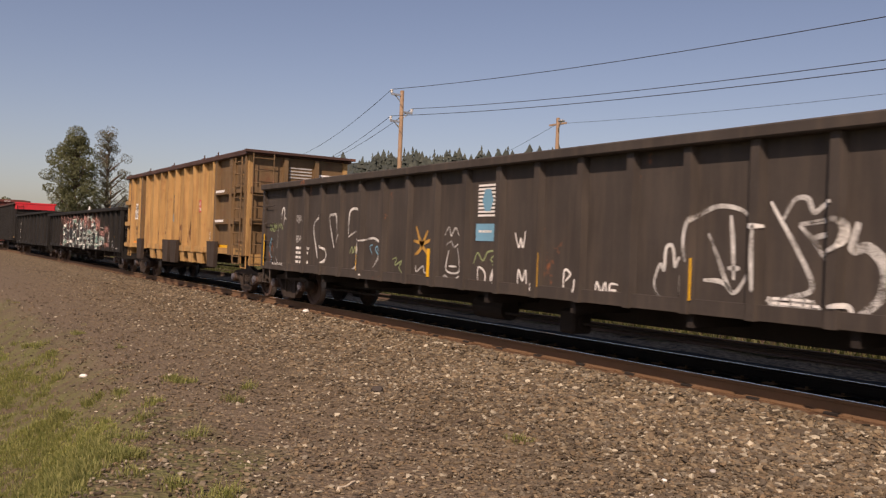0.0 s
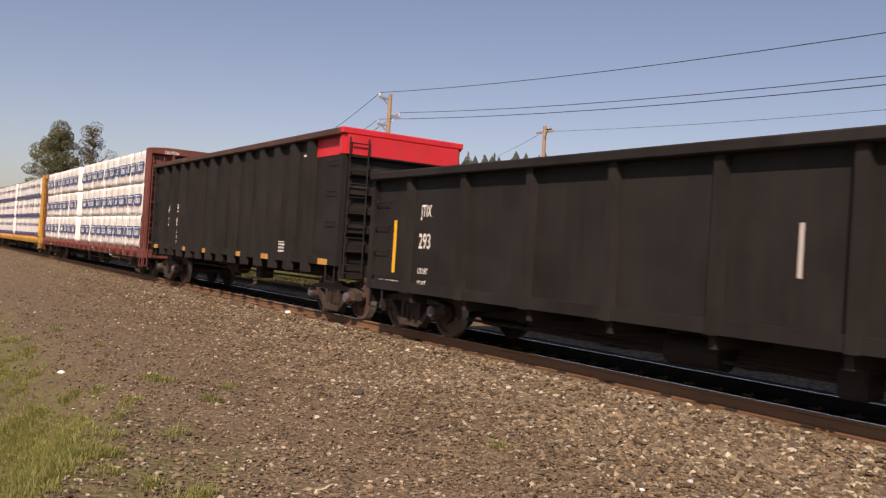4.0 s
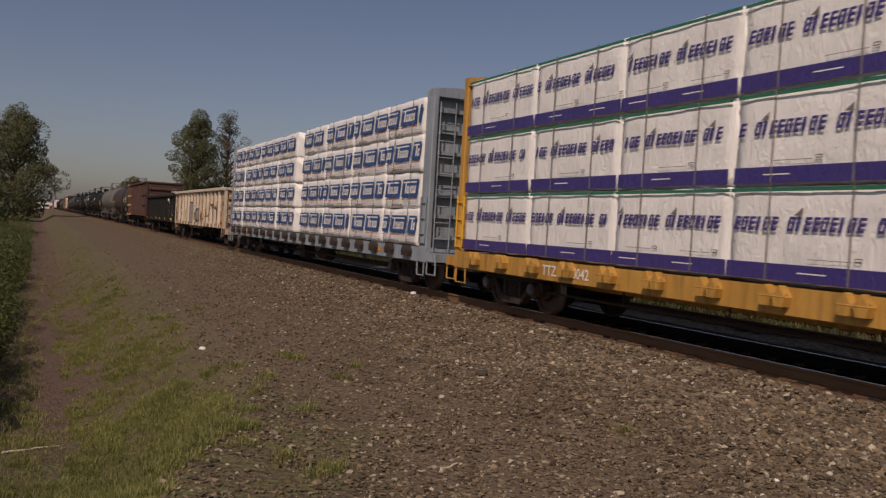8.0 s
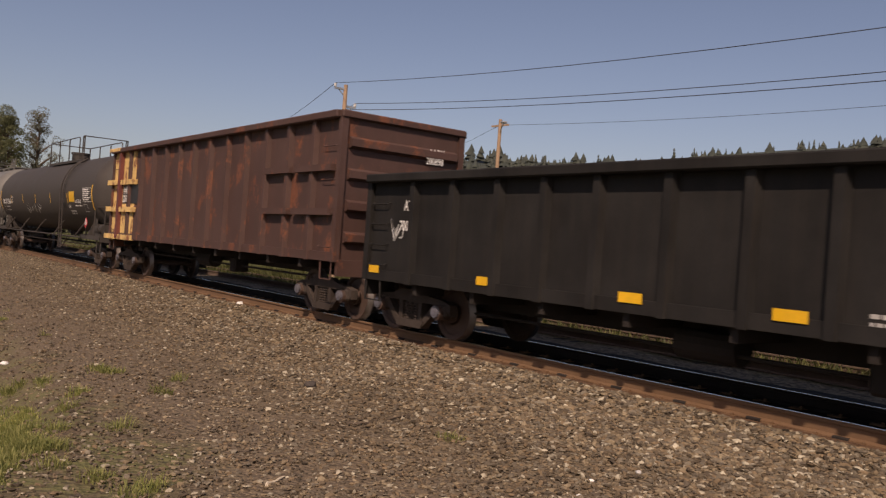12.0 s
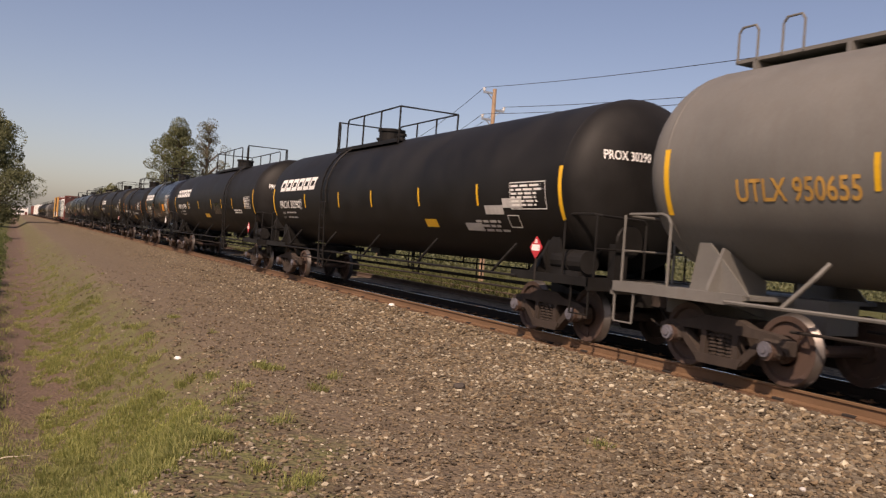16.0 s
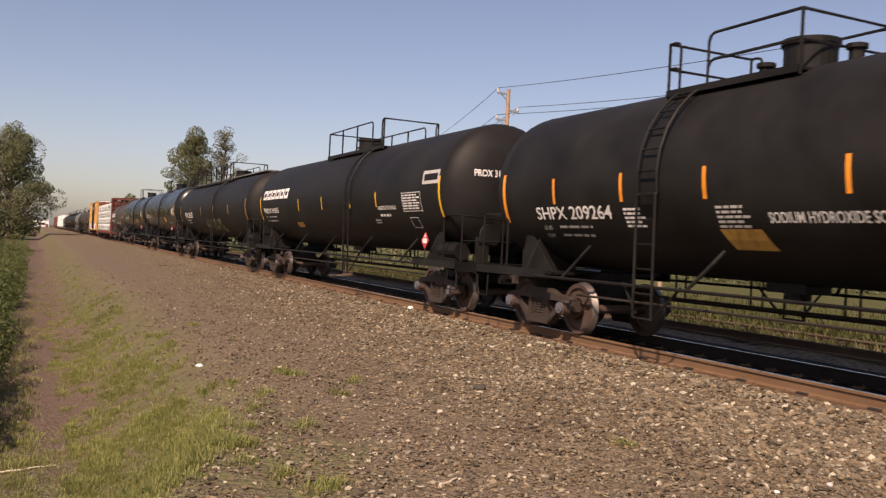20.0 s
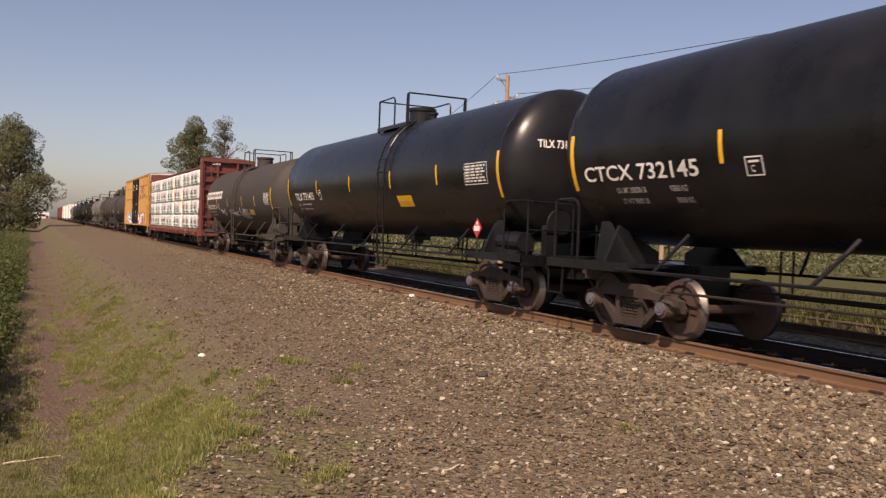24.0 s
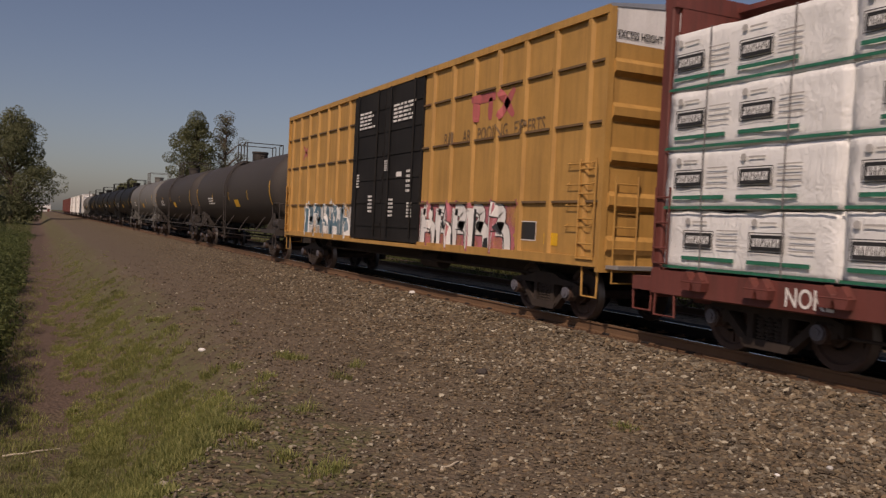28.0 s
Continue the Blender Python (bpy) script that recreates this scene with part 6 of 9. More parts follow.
def mural_gondola():
    ribs = [38.82 + 1.055 * i for i in range(18)]
    car, c, y0, y1 = gondola("black gondola car with a teal and pink graffiti mural", 37.85, 57.95, 0.88, 2.84, 0, "black", 4, rib_at=ribs, inset=1.5)
    X = ribbed([a - c for a in ribs])
    A, B = 41.0 - c, 53.3 - c

    def cloud(y, z):
        e = min((y - A) / 1.4, (B - y) / 1.2)
        top = 2.45 + 0.2 * noise.noise((y * 0.9, 0, 4.0)) - (0.8 if y < 42.6 - c else 0.0)
        return e + 0.5 * noise.noise((y * 1.7, z * 2.0, 1.0)) > 0 and z < top + 0.25 * noise.noise((y * 3, z * 3, 2.0))
    bm = bm_new()
    spray(bm, A - 0.5, B + 0.3, 0.95, 2.66, cloud, X, 0.004, 0.03)
    for yy, zz, r in ((41.6, 1.95, 0.3), (41.2, 1.7, 0.16), (42.2, 2.25, 0.2), (40.9, 1.75, 0.34), (40.6, 1.6, 0.14)):
        spray(bm, yy - c - r, yy - c + r, zz - r, zz + r, lambda y, z: (y - yy + c) ** 2 + (z - zz) ** 2 < r * r, X, 0.005, 0.03)
    part("graffiti_cloud", bm, M["pink"], car, "faded pink sprayed cloud")
    bm = bm_new()
    spray(bm, A - 0.9, B + 0.6, 0.95, 2.72, lambda y, z: min((y - A) / 1.4, (B - y) / 1.2) + 0.38 + 0.5 * noise.noise((y * 1.7, z * 2.0, 1.0)) > 0 and z < 2.68 - (0.7 if y < 42.6 - c else 0.0), X, 0.0025, 0.04)
    part("graffiti_haze", bm, M["pink_haze"], car, "thin pink overspray")
    rg = random.Random(5)
    # black ground under the letters, then interlocking letter-like shapes
    bm = bm_new()
    spray(bm, 42.9 - c, 53.0 - c, 0.95, 2.3, lambda y, z: min((y - 43.4 + c) / 0.5, (52.7 - c - y) / 0.5, (1.95 - z) / 0.3) + 0.5 * noise.noise((y * 2.1, z * 2.6, 6.0)) > 0, X, 0.006, 0.04)
    part("graffiti_ground", bm, M["spray_black"], car)
    shapes = (
        (52.7, 1.45, ([(0.05, 0.1), (0.5, 0.02), (0.95, 0.12)], [(0.9, 0.75), (0.5, 0.95), (0.12, 0.7), (0.1, 0.35), (0.4, 0.08), (0.9, 0.15)], [(0.15, 0.5), (0.5, 0.58), (0.8, 0.5), (0.75, 0.35)], [(0.45, 0.95), (0.6, 1.15), (0.8, 1.02)])),
        (51.3, 1.45, ([(0.1, 0.05), (0.15, 0.5), (0.1, 0.9), (0.3, 1.0)], [(0.2, 0.9), (0.5, 0.5), (0.8, 0.1), (0.95, 0.2)], [(0.85, 0.1), (0.8, 0.5), (0.95, 0.85), (0.75, 1.0)], [(0.3, 0.3), (0.5, 0.15), (0.6, 0.3)])),
        (49.9, 1.5, ([(0.9, 0.9), (0.5, 1.05), (0.15, 0.85), (0.2, 0.6), (0.5, 0.52), (0.2, 0.45), (0.08, 0.2), (0.4, 0.0), (0.95, 0.1)], [(0.5, 0.52), (0.8, 0.56)], [(0.6, 1.0), (0.75, 1.25), (0.9, 1.1)], [(0.6, 0.25), (0.8, 0.35), (0.95, 0.25)])),
        (48.4, 1.6, ([(0.05, 0.75), (0.3, 1.0), (0.9, 0.95), (0.95, 0.85)], [(0.9, 0.9), (0.55, 0.5), (0.1, 0.12)], [(0.08, 0.1), (0.5, 0.0), (1.0, 0.15)], [(0.3, 0.5), (0.6, 0.42), (0.8, 0.55)])),
        (46.8, 0.9, ([(0.1, 1.0), (0.2, 0.6), (0.1, 0.2), (0.5, 0.0)], [(0.8, 0.9), (0.6, 0.6), (0.8, 0.3)], [(0.2, 0.5), (0.7, 0.55)])),
        (46.0, 2.5, ([(0.9, 0.8), (0.75, 1.05), (0.35, 1.1), (0.1, 0.85), (0.2, 0.6), (0.6, 0.5), (0.9, 0.3), (0.75, 0.02), (0.3, -0.02), (0.02, 0.2)], [(0.35, 1.0), (0.2, 0.7), (0.3, 0.3), (0.15, 0.0)], [(0.9, 0.8), (1.0, 0.65), (0.85, 0.55)], [(0.55, 0.75), (0.75, 0.7), (0.7, 0.85)], [(0.45, 0.3), (0.6, 0.15), (0.75, 0.25)])),
        (43.4, 2.5, ([(0.05, 0.55), (0.08, 0.1), (0.25, 0.0), (0.5, 0.15)], [(0.2, 0.5), (0.22, 0.15)], [(0.25, 0.05), (0.5, 0.3), (0.75, 0.25), (0.98, 0.02)], [(0.6, 0.28), (0.7, 0.05)])),
    )
    for k, (a, w, glyph) in enumerate(shapes):
        zb, hh = 1.03 + 0.03 * (k % 2), 1.22
        paths = [[(a - c - u * w * 0.93, zb + v * hh) for u, v in st] for st in glyph]
        curls = []
        for j in range(6 if k < 6 else 2):
            u, v = a - c - w * (j + rg.uniform(0.1, 0.9)) / 6, zb + (rg.uniform(-0.05, 0.3) if j % 2 else rg.uniform(0.4, 0.95))
            t, q = rg.choice((-1, 1)), rg.uniform(0.22, 0.4)
            curls.append([(u + q * 0.9, v - 0.08 * t), (u + q * 0.2, v + 0.16 * t), (u - q * 0.5, v + 0.04 * t), (u - q * 0.2, v - 0.14 * t), (u + q * 0.3, v - 0.06 * t)])
        for nm, width, m, lift, thin in (("graffiti_outline", 0.31, "spray_black", 0.011, 0.16), ("graffiti_rim", 0.24, "white", 0.0135, 0.105), ("graffiti_fill", 0.185, "teal", 0.016, 0.065)):
            for i, st in enumerate(paths + curls):
                bm = bm_new()
                if i < len(paths):
                    stroke(bm, st, width, X, None, lift + 0.0004 * i, taper=False)
                else:
                    stroke(bm, st, thin, X, None, lift + 0.006 + 0.0004 * (i - len(paths)))
                part(nm, bm, M[m], car)
        for st in paths:
            bm = bm_new()
            stroke(bm, [(p[0] + 0.035, p[1] + 0.03) for p in st[:4]], 0.022, X, None, 0.0195)
            part("graffiti_highlight", bm, M["white_mist"], car)
            bm = bm_new()
            stroke(bm, [(p[0] - 0.03, p[1] - 0.03) for p in st[-3:]], 0.12, X, None, 0.0185)
            part("graffiti_shade", bm, M["grey_mist"], car)
    lines(car, "grey_white", [[(42.3 - c, 2.0), (42.25 - c, 1.8), (42.1 - c, 2.0), (42.05 - c, 1.8), (41.9 - c, 1.95), (41.8 - c, 1.7)]], 0.03, X)
    lettering("D", 0.17, M["white"], car, 55.98 - c, 2.24, SHEET)
    lettering("JX", 0.17, M["white"], car, 55.3 - c, 2.24, SHEET)
    lettering("66", 0.24, M["white"], car, 56.3 - c, 1.73, SHEET)
    lettering("06", 0.24, M["white"], car, 55.3 - c, 1.73, SHEET)
    rect_label(car, 54.1 - c, 2.18, 0.28, 0.26, SHEET, mat="grey_white")
    small_print(car, 54.2 - c, 1.72, 0.5, 0.4, 4, SHEET, seed=4)
    rect_label(car, 40.68 - c, 1.30, 0.55, 0.40, SHEET)
    small_print(car, 40.65 - c, 1.62, 0.4, 0.25, 4, SHEET, seed=5)
    for k, w in enumerate(("IL 66-0", "IW 9-0", "IH 5-6", "CU FT 3267")):
        lettering(w, 0.075, M["white"], car, 40.02 - c, 1.65 - 0.13 * k, SHEET)
    lettering("LIFT AND", 0.06, M["white"], car, 39.85 - c, 1.10, SHEET)
    lettering("JACK HERE", 0.06, M["white"], car, 39.85 - c, 1.01, SHEET)
    panel(car, "label_line", "white", 40.13 - c, 40.68 - c, 1.40, 1.415)
    panel(car, "label_line", "white", 40.38 - c, 40.395 - c, 1.415, 1.7)
    lettering("2 INCH HEAD COMP SHOES", 0.07, M["white"], car, 39.2 - c, 0.98, -1.505)
    tag(car, "graffiti", "white_mist", 31, 39.35 - c, 1.3, 0.35, 0.9, 2, 0.03, X)
    tag(car, "graffiti", "amber", 32, 39.0 - c, 1.4, 0.2, 0.7, 1, 0.04, X)
    panel(car, "red_spot", "red_tag", 39.05 - c, 39.25 - c, 1.1, 1.22)


def loose_board():
    bm = bm_new()
    prism(bm, [(-0.38, -0.3), (0.2, -0.42), (0.42, 0.1), (-0.1, 0.34)], 0, -0.02, 0.02)
    prism(bm, [(-0.25, -0.1), (0.25, -0.2), (0.27, -0.14), (-0.23, -0.04)], 0, -0.035, -0.021)
    b = thing("loose_board", "pale broken board sticking out of the mural gondola", "board", "", bm, M["white"])
    moves(b, 54.2, LINE_X + 0.1, 3.0)


loose_board()


def plain_gondola():
    car, c, y0, y1 = gondola("plain black gondola car with yellow strips and white numbers", 59.3, 75.9, 0.80, 3.05, 9, "black", 5, rib_w=0.2, rib_at=[60.6 + 1.74 * i for i in range(9)])
    strip(car, 75.08 - c, 1.12, 2.12, 0.11, x=SHEET)
    lettering("JTIX", 0.28, M["white"], car, 74.2 - c, 2.12, SHEET, 0.62)
    lettering("293", 0.28, M["white"], car, 74.22 - c, 1.6, SHEET, 0.72)
    lettering("LD LMT", 0.1, M["white"], car, 74.2 - c, 1.15, SHEET)
    lettering("LT WT", 0.1, M["white"], car, 74.2 - c, 0.92, SHEET)
    lettering("2 INCH HEAD COMP SHOES", 0.06, M["white"], car, 75.6 - c, 0.92, SHEET)
    strip(car, 66.5 - c, 1.5, 2.1, 0.06, x=SHEET, mat="grey_white")


def red_end_gondola():
    ribs = [78.95 + 0.972 * i for i in range(13)]
    car, c, y0, y1 = gondola("tall black gondola car with a bright red end", 77.45, 91.95, 1.16, 4.10, 0, "black", 6, chord="maroon", tub=True, rib_at=ribs, inset=0.85, rib_w=0.34, rib_x=0.14)
    panel(car, "red_corner", "bright_red", y0, 78.86 - c, 3.55, 3.97, SHEET, label="bright red painted corner")
    bm = bm_new()
    for k, q in ((-1, y0),):
        box(bm, -1.44, 1.44, q - 0.14, q - 0.10, 3.55, 3.97)
    part("red_end_band", bm, M["bright_red"], car, "bright red painted band")
    bm = bm_new()
    box(bm, -1.52, -1.36, y0 - 0.08, y0 + 0.08, 3.55, 3.99)
    part("red_post", bm, M["bright_red"], car)
    bm = bm_new()
    soft_box(bm, -1.57, 1.57, y0 - 0.13, y0 + 0.1, 3.98, 4.12, 0.02)
    part("red_chord", bm, M["bright_red"], car)
    lettering("AA", 0.27, M["white"], car, 90.3 - c, 2.38, SHEET, 0.62)
    lettering("BX", 0.27, M["white"], car, 89.3 - c, 2.38, SHEET, 0.62)
    lettering("201", 0.27, M["white"], car, 90.3 - c, 1.93, SHEET, 0.68)
    lettering("819", 0.27, M["white"], car, 89.35 - c, 1.93, SHEET, 0.68)
    small_print(car, 90.15 - c, 1.78, 0.4, 0.5, 3, SHEET, seed=3, mat="grey_white")
    small_print(car, 89.3 - c, 1.78, 0.5, 0.5, 3, SHEET, seed=4, mat="grey_white")
    for a in (91.4, 88.05, 86.1, 83.2, 81.4, 78.05):
        bm = bm_new()
        patch(bm, a - c - 0.24, a - c + 0.24, 1.14, 1.27, -1.5)
        part("reflector", bm, M["amber"], car, "dull yellow reflector")
    rect_label(car, 80.75 - c, 1.26, 0.55, 0.34, SHEET)
    small_print(car, 80.7 - c, 1.55, 0.45, 0.24, 3, SHEET, seed=7)
    small_print(car, 79.5 - c, 3.65, 0.5, 0.08, 1, SHEET, seed=8)
    small_print(car, 79.2 - c, 3.4, 0.15, 0.6, 7, SHEET, seed=9, mat="grey_white")
    lettering("ROTARY", 0.13, M["white"], car, y0 - 0.145, 3.0, 0.1, end=True)
    end_ladder(car, -1.4, -0.95, 1.0, 3.9, y0 - 0.2, 10, M["black"])


def lumber_train():
    car, c, y0, y1 = centerbeam("red-oxide centre-beam flatcar stacked with white lumber packs", 93.25, 115.4, "oxide")
    near = [(93.75, 95.9), (95.9, 98.15), (98.15, 100.45), (100.45, 102.85), (102.85, 105.2)]
    far = [(106.15, 108.4), (108.4, 110.7), (110.7, 112.9), (112.9, 115.12)]
    load(near + far, 1.08, 4.76, 3, "blue", "pack of lumber in white film printed with blue blocks", seed=2)
    lettering("CAUTION", 0.12, M["white"], car, y0 - 0.012, 4.62, -0.9, end=True)
    rect_label(car, 98.45 - c, 0.66, 0.45, 0.34, -1.475)
    panel(car, "stencil_panel", "ink_black", 98.02 - c, 98.43 - c, 0.68, 0.98, -1.473)
    lettering("73-0", 0.09, M["white"], car, 101.9 - c, 0.82, -1.475)
    lettering("TTZX 85690", 0.17, M["white"], car, 113.3 - c, 0.78, -1.475, 0.9)
    for a in (103.4, 99.9, 111.4, 96.2):
        panel(car, "reflector", "yellow", a - c, a - c + 0.45, 0.82, 0.92, -1.475)
    car, c, y0, y1 = centerbeam("amber centre-beam flatcar stacked with white lumber packs", 117.0, 139.6, "amber")
    near = [(117.5, 119.6), (119.6, 122.0), (122.0, 124.4), (124.4, 126.6), (126.6, 128.0)]
    far = [(128.9, 131.5), (131.5, 134.0), (134.0, 136.6), (136.6, 139.32)]
    load(near + far, 1.12, 4.72, 3, "purple", "pack of lumber in white film with a purple band", seed=3)
    lettering("TTZX 860042", 0.19, M["white"], car, 136.0 - c, 0.80, -1.475, 0.95)
    car, c, y0, y1 = centerbeam("pale blue centre-beam flatcar stacked with white lumber packs", 141.15, 163.7, "pale_blue")
    near = [(141.65, 144.0), (144.0, 146.7), (146.7, 149.3), (149.3, 151.9)]
    far = [(152.75, 155.2), (155.2, 158.2), (158.2, 161.2), (161.2, 163.42)]
    load(near + far, 1.10, 4.68, 4, "blue", "pack of lumber in creased white film printed with blue blocks", seed=4)
    lettering("SMW 734689", 0.18, M["white"], car, 161.0 - c, 0.80, -1.475, 1.3)
    for a in (162.6, 159.9, 157.0, 148.0, 144.0):
        panel(car, "reflector", "orange", a - c, a - c + 0.3, 0.84, 0.95, -1.475)


def rusty_gondola():
    ribs = [166.7 + 1.08 * i for i in range(12)] + [179.93]
    car, c, y0, y1 = gondola("cream gondola car blotched with rust and silver graffiti", 165.3, 181.6, 0.92, 2.93, 0, "rusty_cream", 4, chord="cream", rib_mat="cream", rib_at=ribs)
    X = ribbed([a - c for a in ribs])
    for a, z0 in ((181.42, 1.04), (177.45, 1.2), (174.16, 1.22), (171.98, 1.2), (168.85, 1.1), (165.32, 1.04)):
        strip(car, a - c, z0, z0 + (0.95 if z0 < 1.1 else 0.52), 0.12, x=-1.512)
    panel(car, "number_panel", "spray_black", 178.62 - c, 179.75 - c, 1.56, 2.25)
    lettering("WC", 0.24, M["white"], car, 179.6 - c, 1.97, SHEET - 0.004, 0.62)
    lettering("54073", 0.26, M["white"], car, 179.68 - c, 1.6, SHEET - 0.004, 0.72)
    panel(car, "black_panel", "spray_black", 177.58 - c, 178.32 - c, 1.6, 1.85)
    # old faded giant letters as brown patches
    # silver letter shapes with black outlines
    def within(poly, y, z):
        hit = False
        for (a, b), (d, e) in zip(poly, poly[1:] + poly[:1]):
            if (b > z) != (e > z) and y < a + (z - b) / (e - b) * (d - a):
                hit = not hit
        return hit

    def near_edge(poly, y, z, w):
        for (a, b), (d, e) in zip(poly, poly[1:] + poly[:1]):
            t = max(0.0, min(1.0, ((y - a) * (d - a) + (z - b) * (e - b)) / max(1e-9, (d - a) ** 2 + (e - b) ** 2)))
            if math.hypot(y - a - t * (d - a), z - b - t * (e - b)) < w:
                return True
        return False

    def smooth(poly):
        for _ in range(2):
            poly = [p for q, r in zip(poly, poly[1:] + poly[:1]) for p in ((q[0] * 0.75 + r[0] * 0.25, q[1] * 0.75 + r[1] * 0.25), (q[0] * 0.25 + r[0] * 0.75, q[1] * 0.25 + r[1] * 0.75))]
        return poly

    def piece(poly, marks_):
        poly = smooth([(a - c, max(0.98, b)) for a, b in poly])
        ya, yb, za, zb = min(p[0] for p in poly), max(p[0] for p in poly), min(p[1] for p in poly), max(p[1] for p in poly)
        bm = bm_new()
        spray(bm, ya - 0.05, yb + 0.05, za, zb + 0.05, lambda y, z: near_edge(poly, y, z, 0.034), X, 0.004, 0.015)
        part("graffiti_outline", bm, M["spray_black"], car)
        bm = bm_new()
        spray(bm, ya, yb, za, zb, lambda y, z: within(poly, y, z), X, 0.003, 0.02)
        part("graffiti_fill", bm, M["silver"], car, "silver sprayed letter shape")
        for m in marks_:
            bm = bm_new()
            stroke(bm, [(a - c, b) for a, b in m], 0.04, X, None, 0.010)
            part("graffiti_line", bm, M["spray_black"], car)
    piece([(176.19, 2.09), (175.64, 2.13), (175.57, 2.03), (175.42, 2.03), (175.44, 2.23), (174.77, 2.21), (174.67, 2.05), (174.78, 1.67), (174.63, 1.49), (174.69, 1.26), (174.98, 0.98), (175.97, 0.98), (176.03, 1.1), (176.2, 1.19), (176.24, 1.4), (176.15, 1.66)],
          ([(176.09, 1.41), (175.58, 1.44)], [(175.76, 1.68), (175.59, 1.56), (175.12, 1.63)], [(175.57, 2.03), (175.59, 1.56), (175.51, 1.34), (175.41, 1.0)]))
    piece([(174.07, 1.66), (174.0, 1.75), (173.87, 1.76), (173.86, 1.85), (173.72, 1.92), (173.55, 1.88), (173.48, 1.82), (173.34, 1.87), (173.24, 1.7), (173.22, 1.41), (173.18, 0.98), (173.92, 0.98), (173.99, 1.04), (173.91, 1.32), (174.04, 1.39)],
          ([(173.5, 1.77), (173.47, 1.48)], [(173.67, 1.36), (173.49, 1.43), (173.28, 1.36), (173.2, 1.12)], [(173.67, 1.09), (173.6, 0.98)]))
    piece([(173.18, 1.75), (173.0, 1.92), (172.86, 1.8), (172.82, 1.85), (172.72, 1.81), (172.63, 1.93), (172.47, 1.99), (172.27, 1.94), (172.19, 1.76), (172.19, 1.6), (172.3, 1.46), (172.16, 1.39), (172.1, 0.98), (173.13, 0.98)],
          ([(172.71, 1.67), (172.72, 1.81)], [(172.94, 1.41), (172.79, 1.36), (172.69, 1.17), (172.73, 1.0)], [(172.37, 1.43), (172.12, 1.39)], [(172.52, 1.14), (172.42, 0.98)]))
    bm = bm_new()
    box(bm, -1.40, -1.36, 171.6 - c, 176.2 - c, 0.76, 0.88)
    part("olive_sill", bm, M["olive"], car, "olive painted lower sill")
    tag(car, "graffiti", "spray_black", 41, 178.45 - c, 1.05, 0.7, 0.2, 3, 0.03, X)
    tag(car, "graffiti", "spray_black", 42, 174.75 - c, 1.0, 0.45, 0.25, 2, 0.03, X)
    tag(car, "graffiti", "spray_black", 43, 171.8 - c, 1.0, 0.8, 0.35, 3, 0.045, X)
    # faded remains of large old letters, one to a panel
    for k, a in enumerate((176.9, 174.7, 173.6, 172.5, 171.4, 170.3, 169.2, 168.1)):
        lines(car, "rust_mist", [[(a - c - 0.22, 2.5), (a - c - 0.05, 2.64), (a - c + 0.22, 2.58), (a - c + 0.3, 2.3), (a - c + 0.2, 2.05), (a - c - 0.1, 2.0), (a - c - 0.25, 2.15), (a - c - 0.24, 2.3), (a - c - 0.05, 2.3)][:9 - k % 3]], 0.13, X, "faded_letter", None, 0.004)
    for a in (171.3, 170.2, 169.0, 167.8):
        tag(car, "graffiti", "amber" if a > 171 else "maroon", int(a * 10), a - c, 1.2, 0.7, 0.9, 2, 0.08, X)
    rect_label(car, 167.25 - c, 1.05, 0.3, 0.26, SHEET)
    panel(car, "red_spot", "red_tag", 180.45 - c, 180.6 - c, 1.05, 1.17)


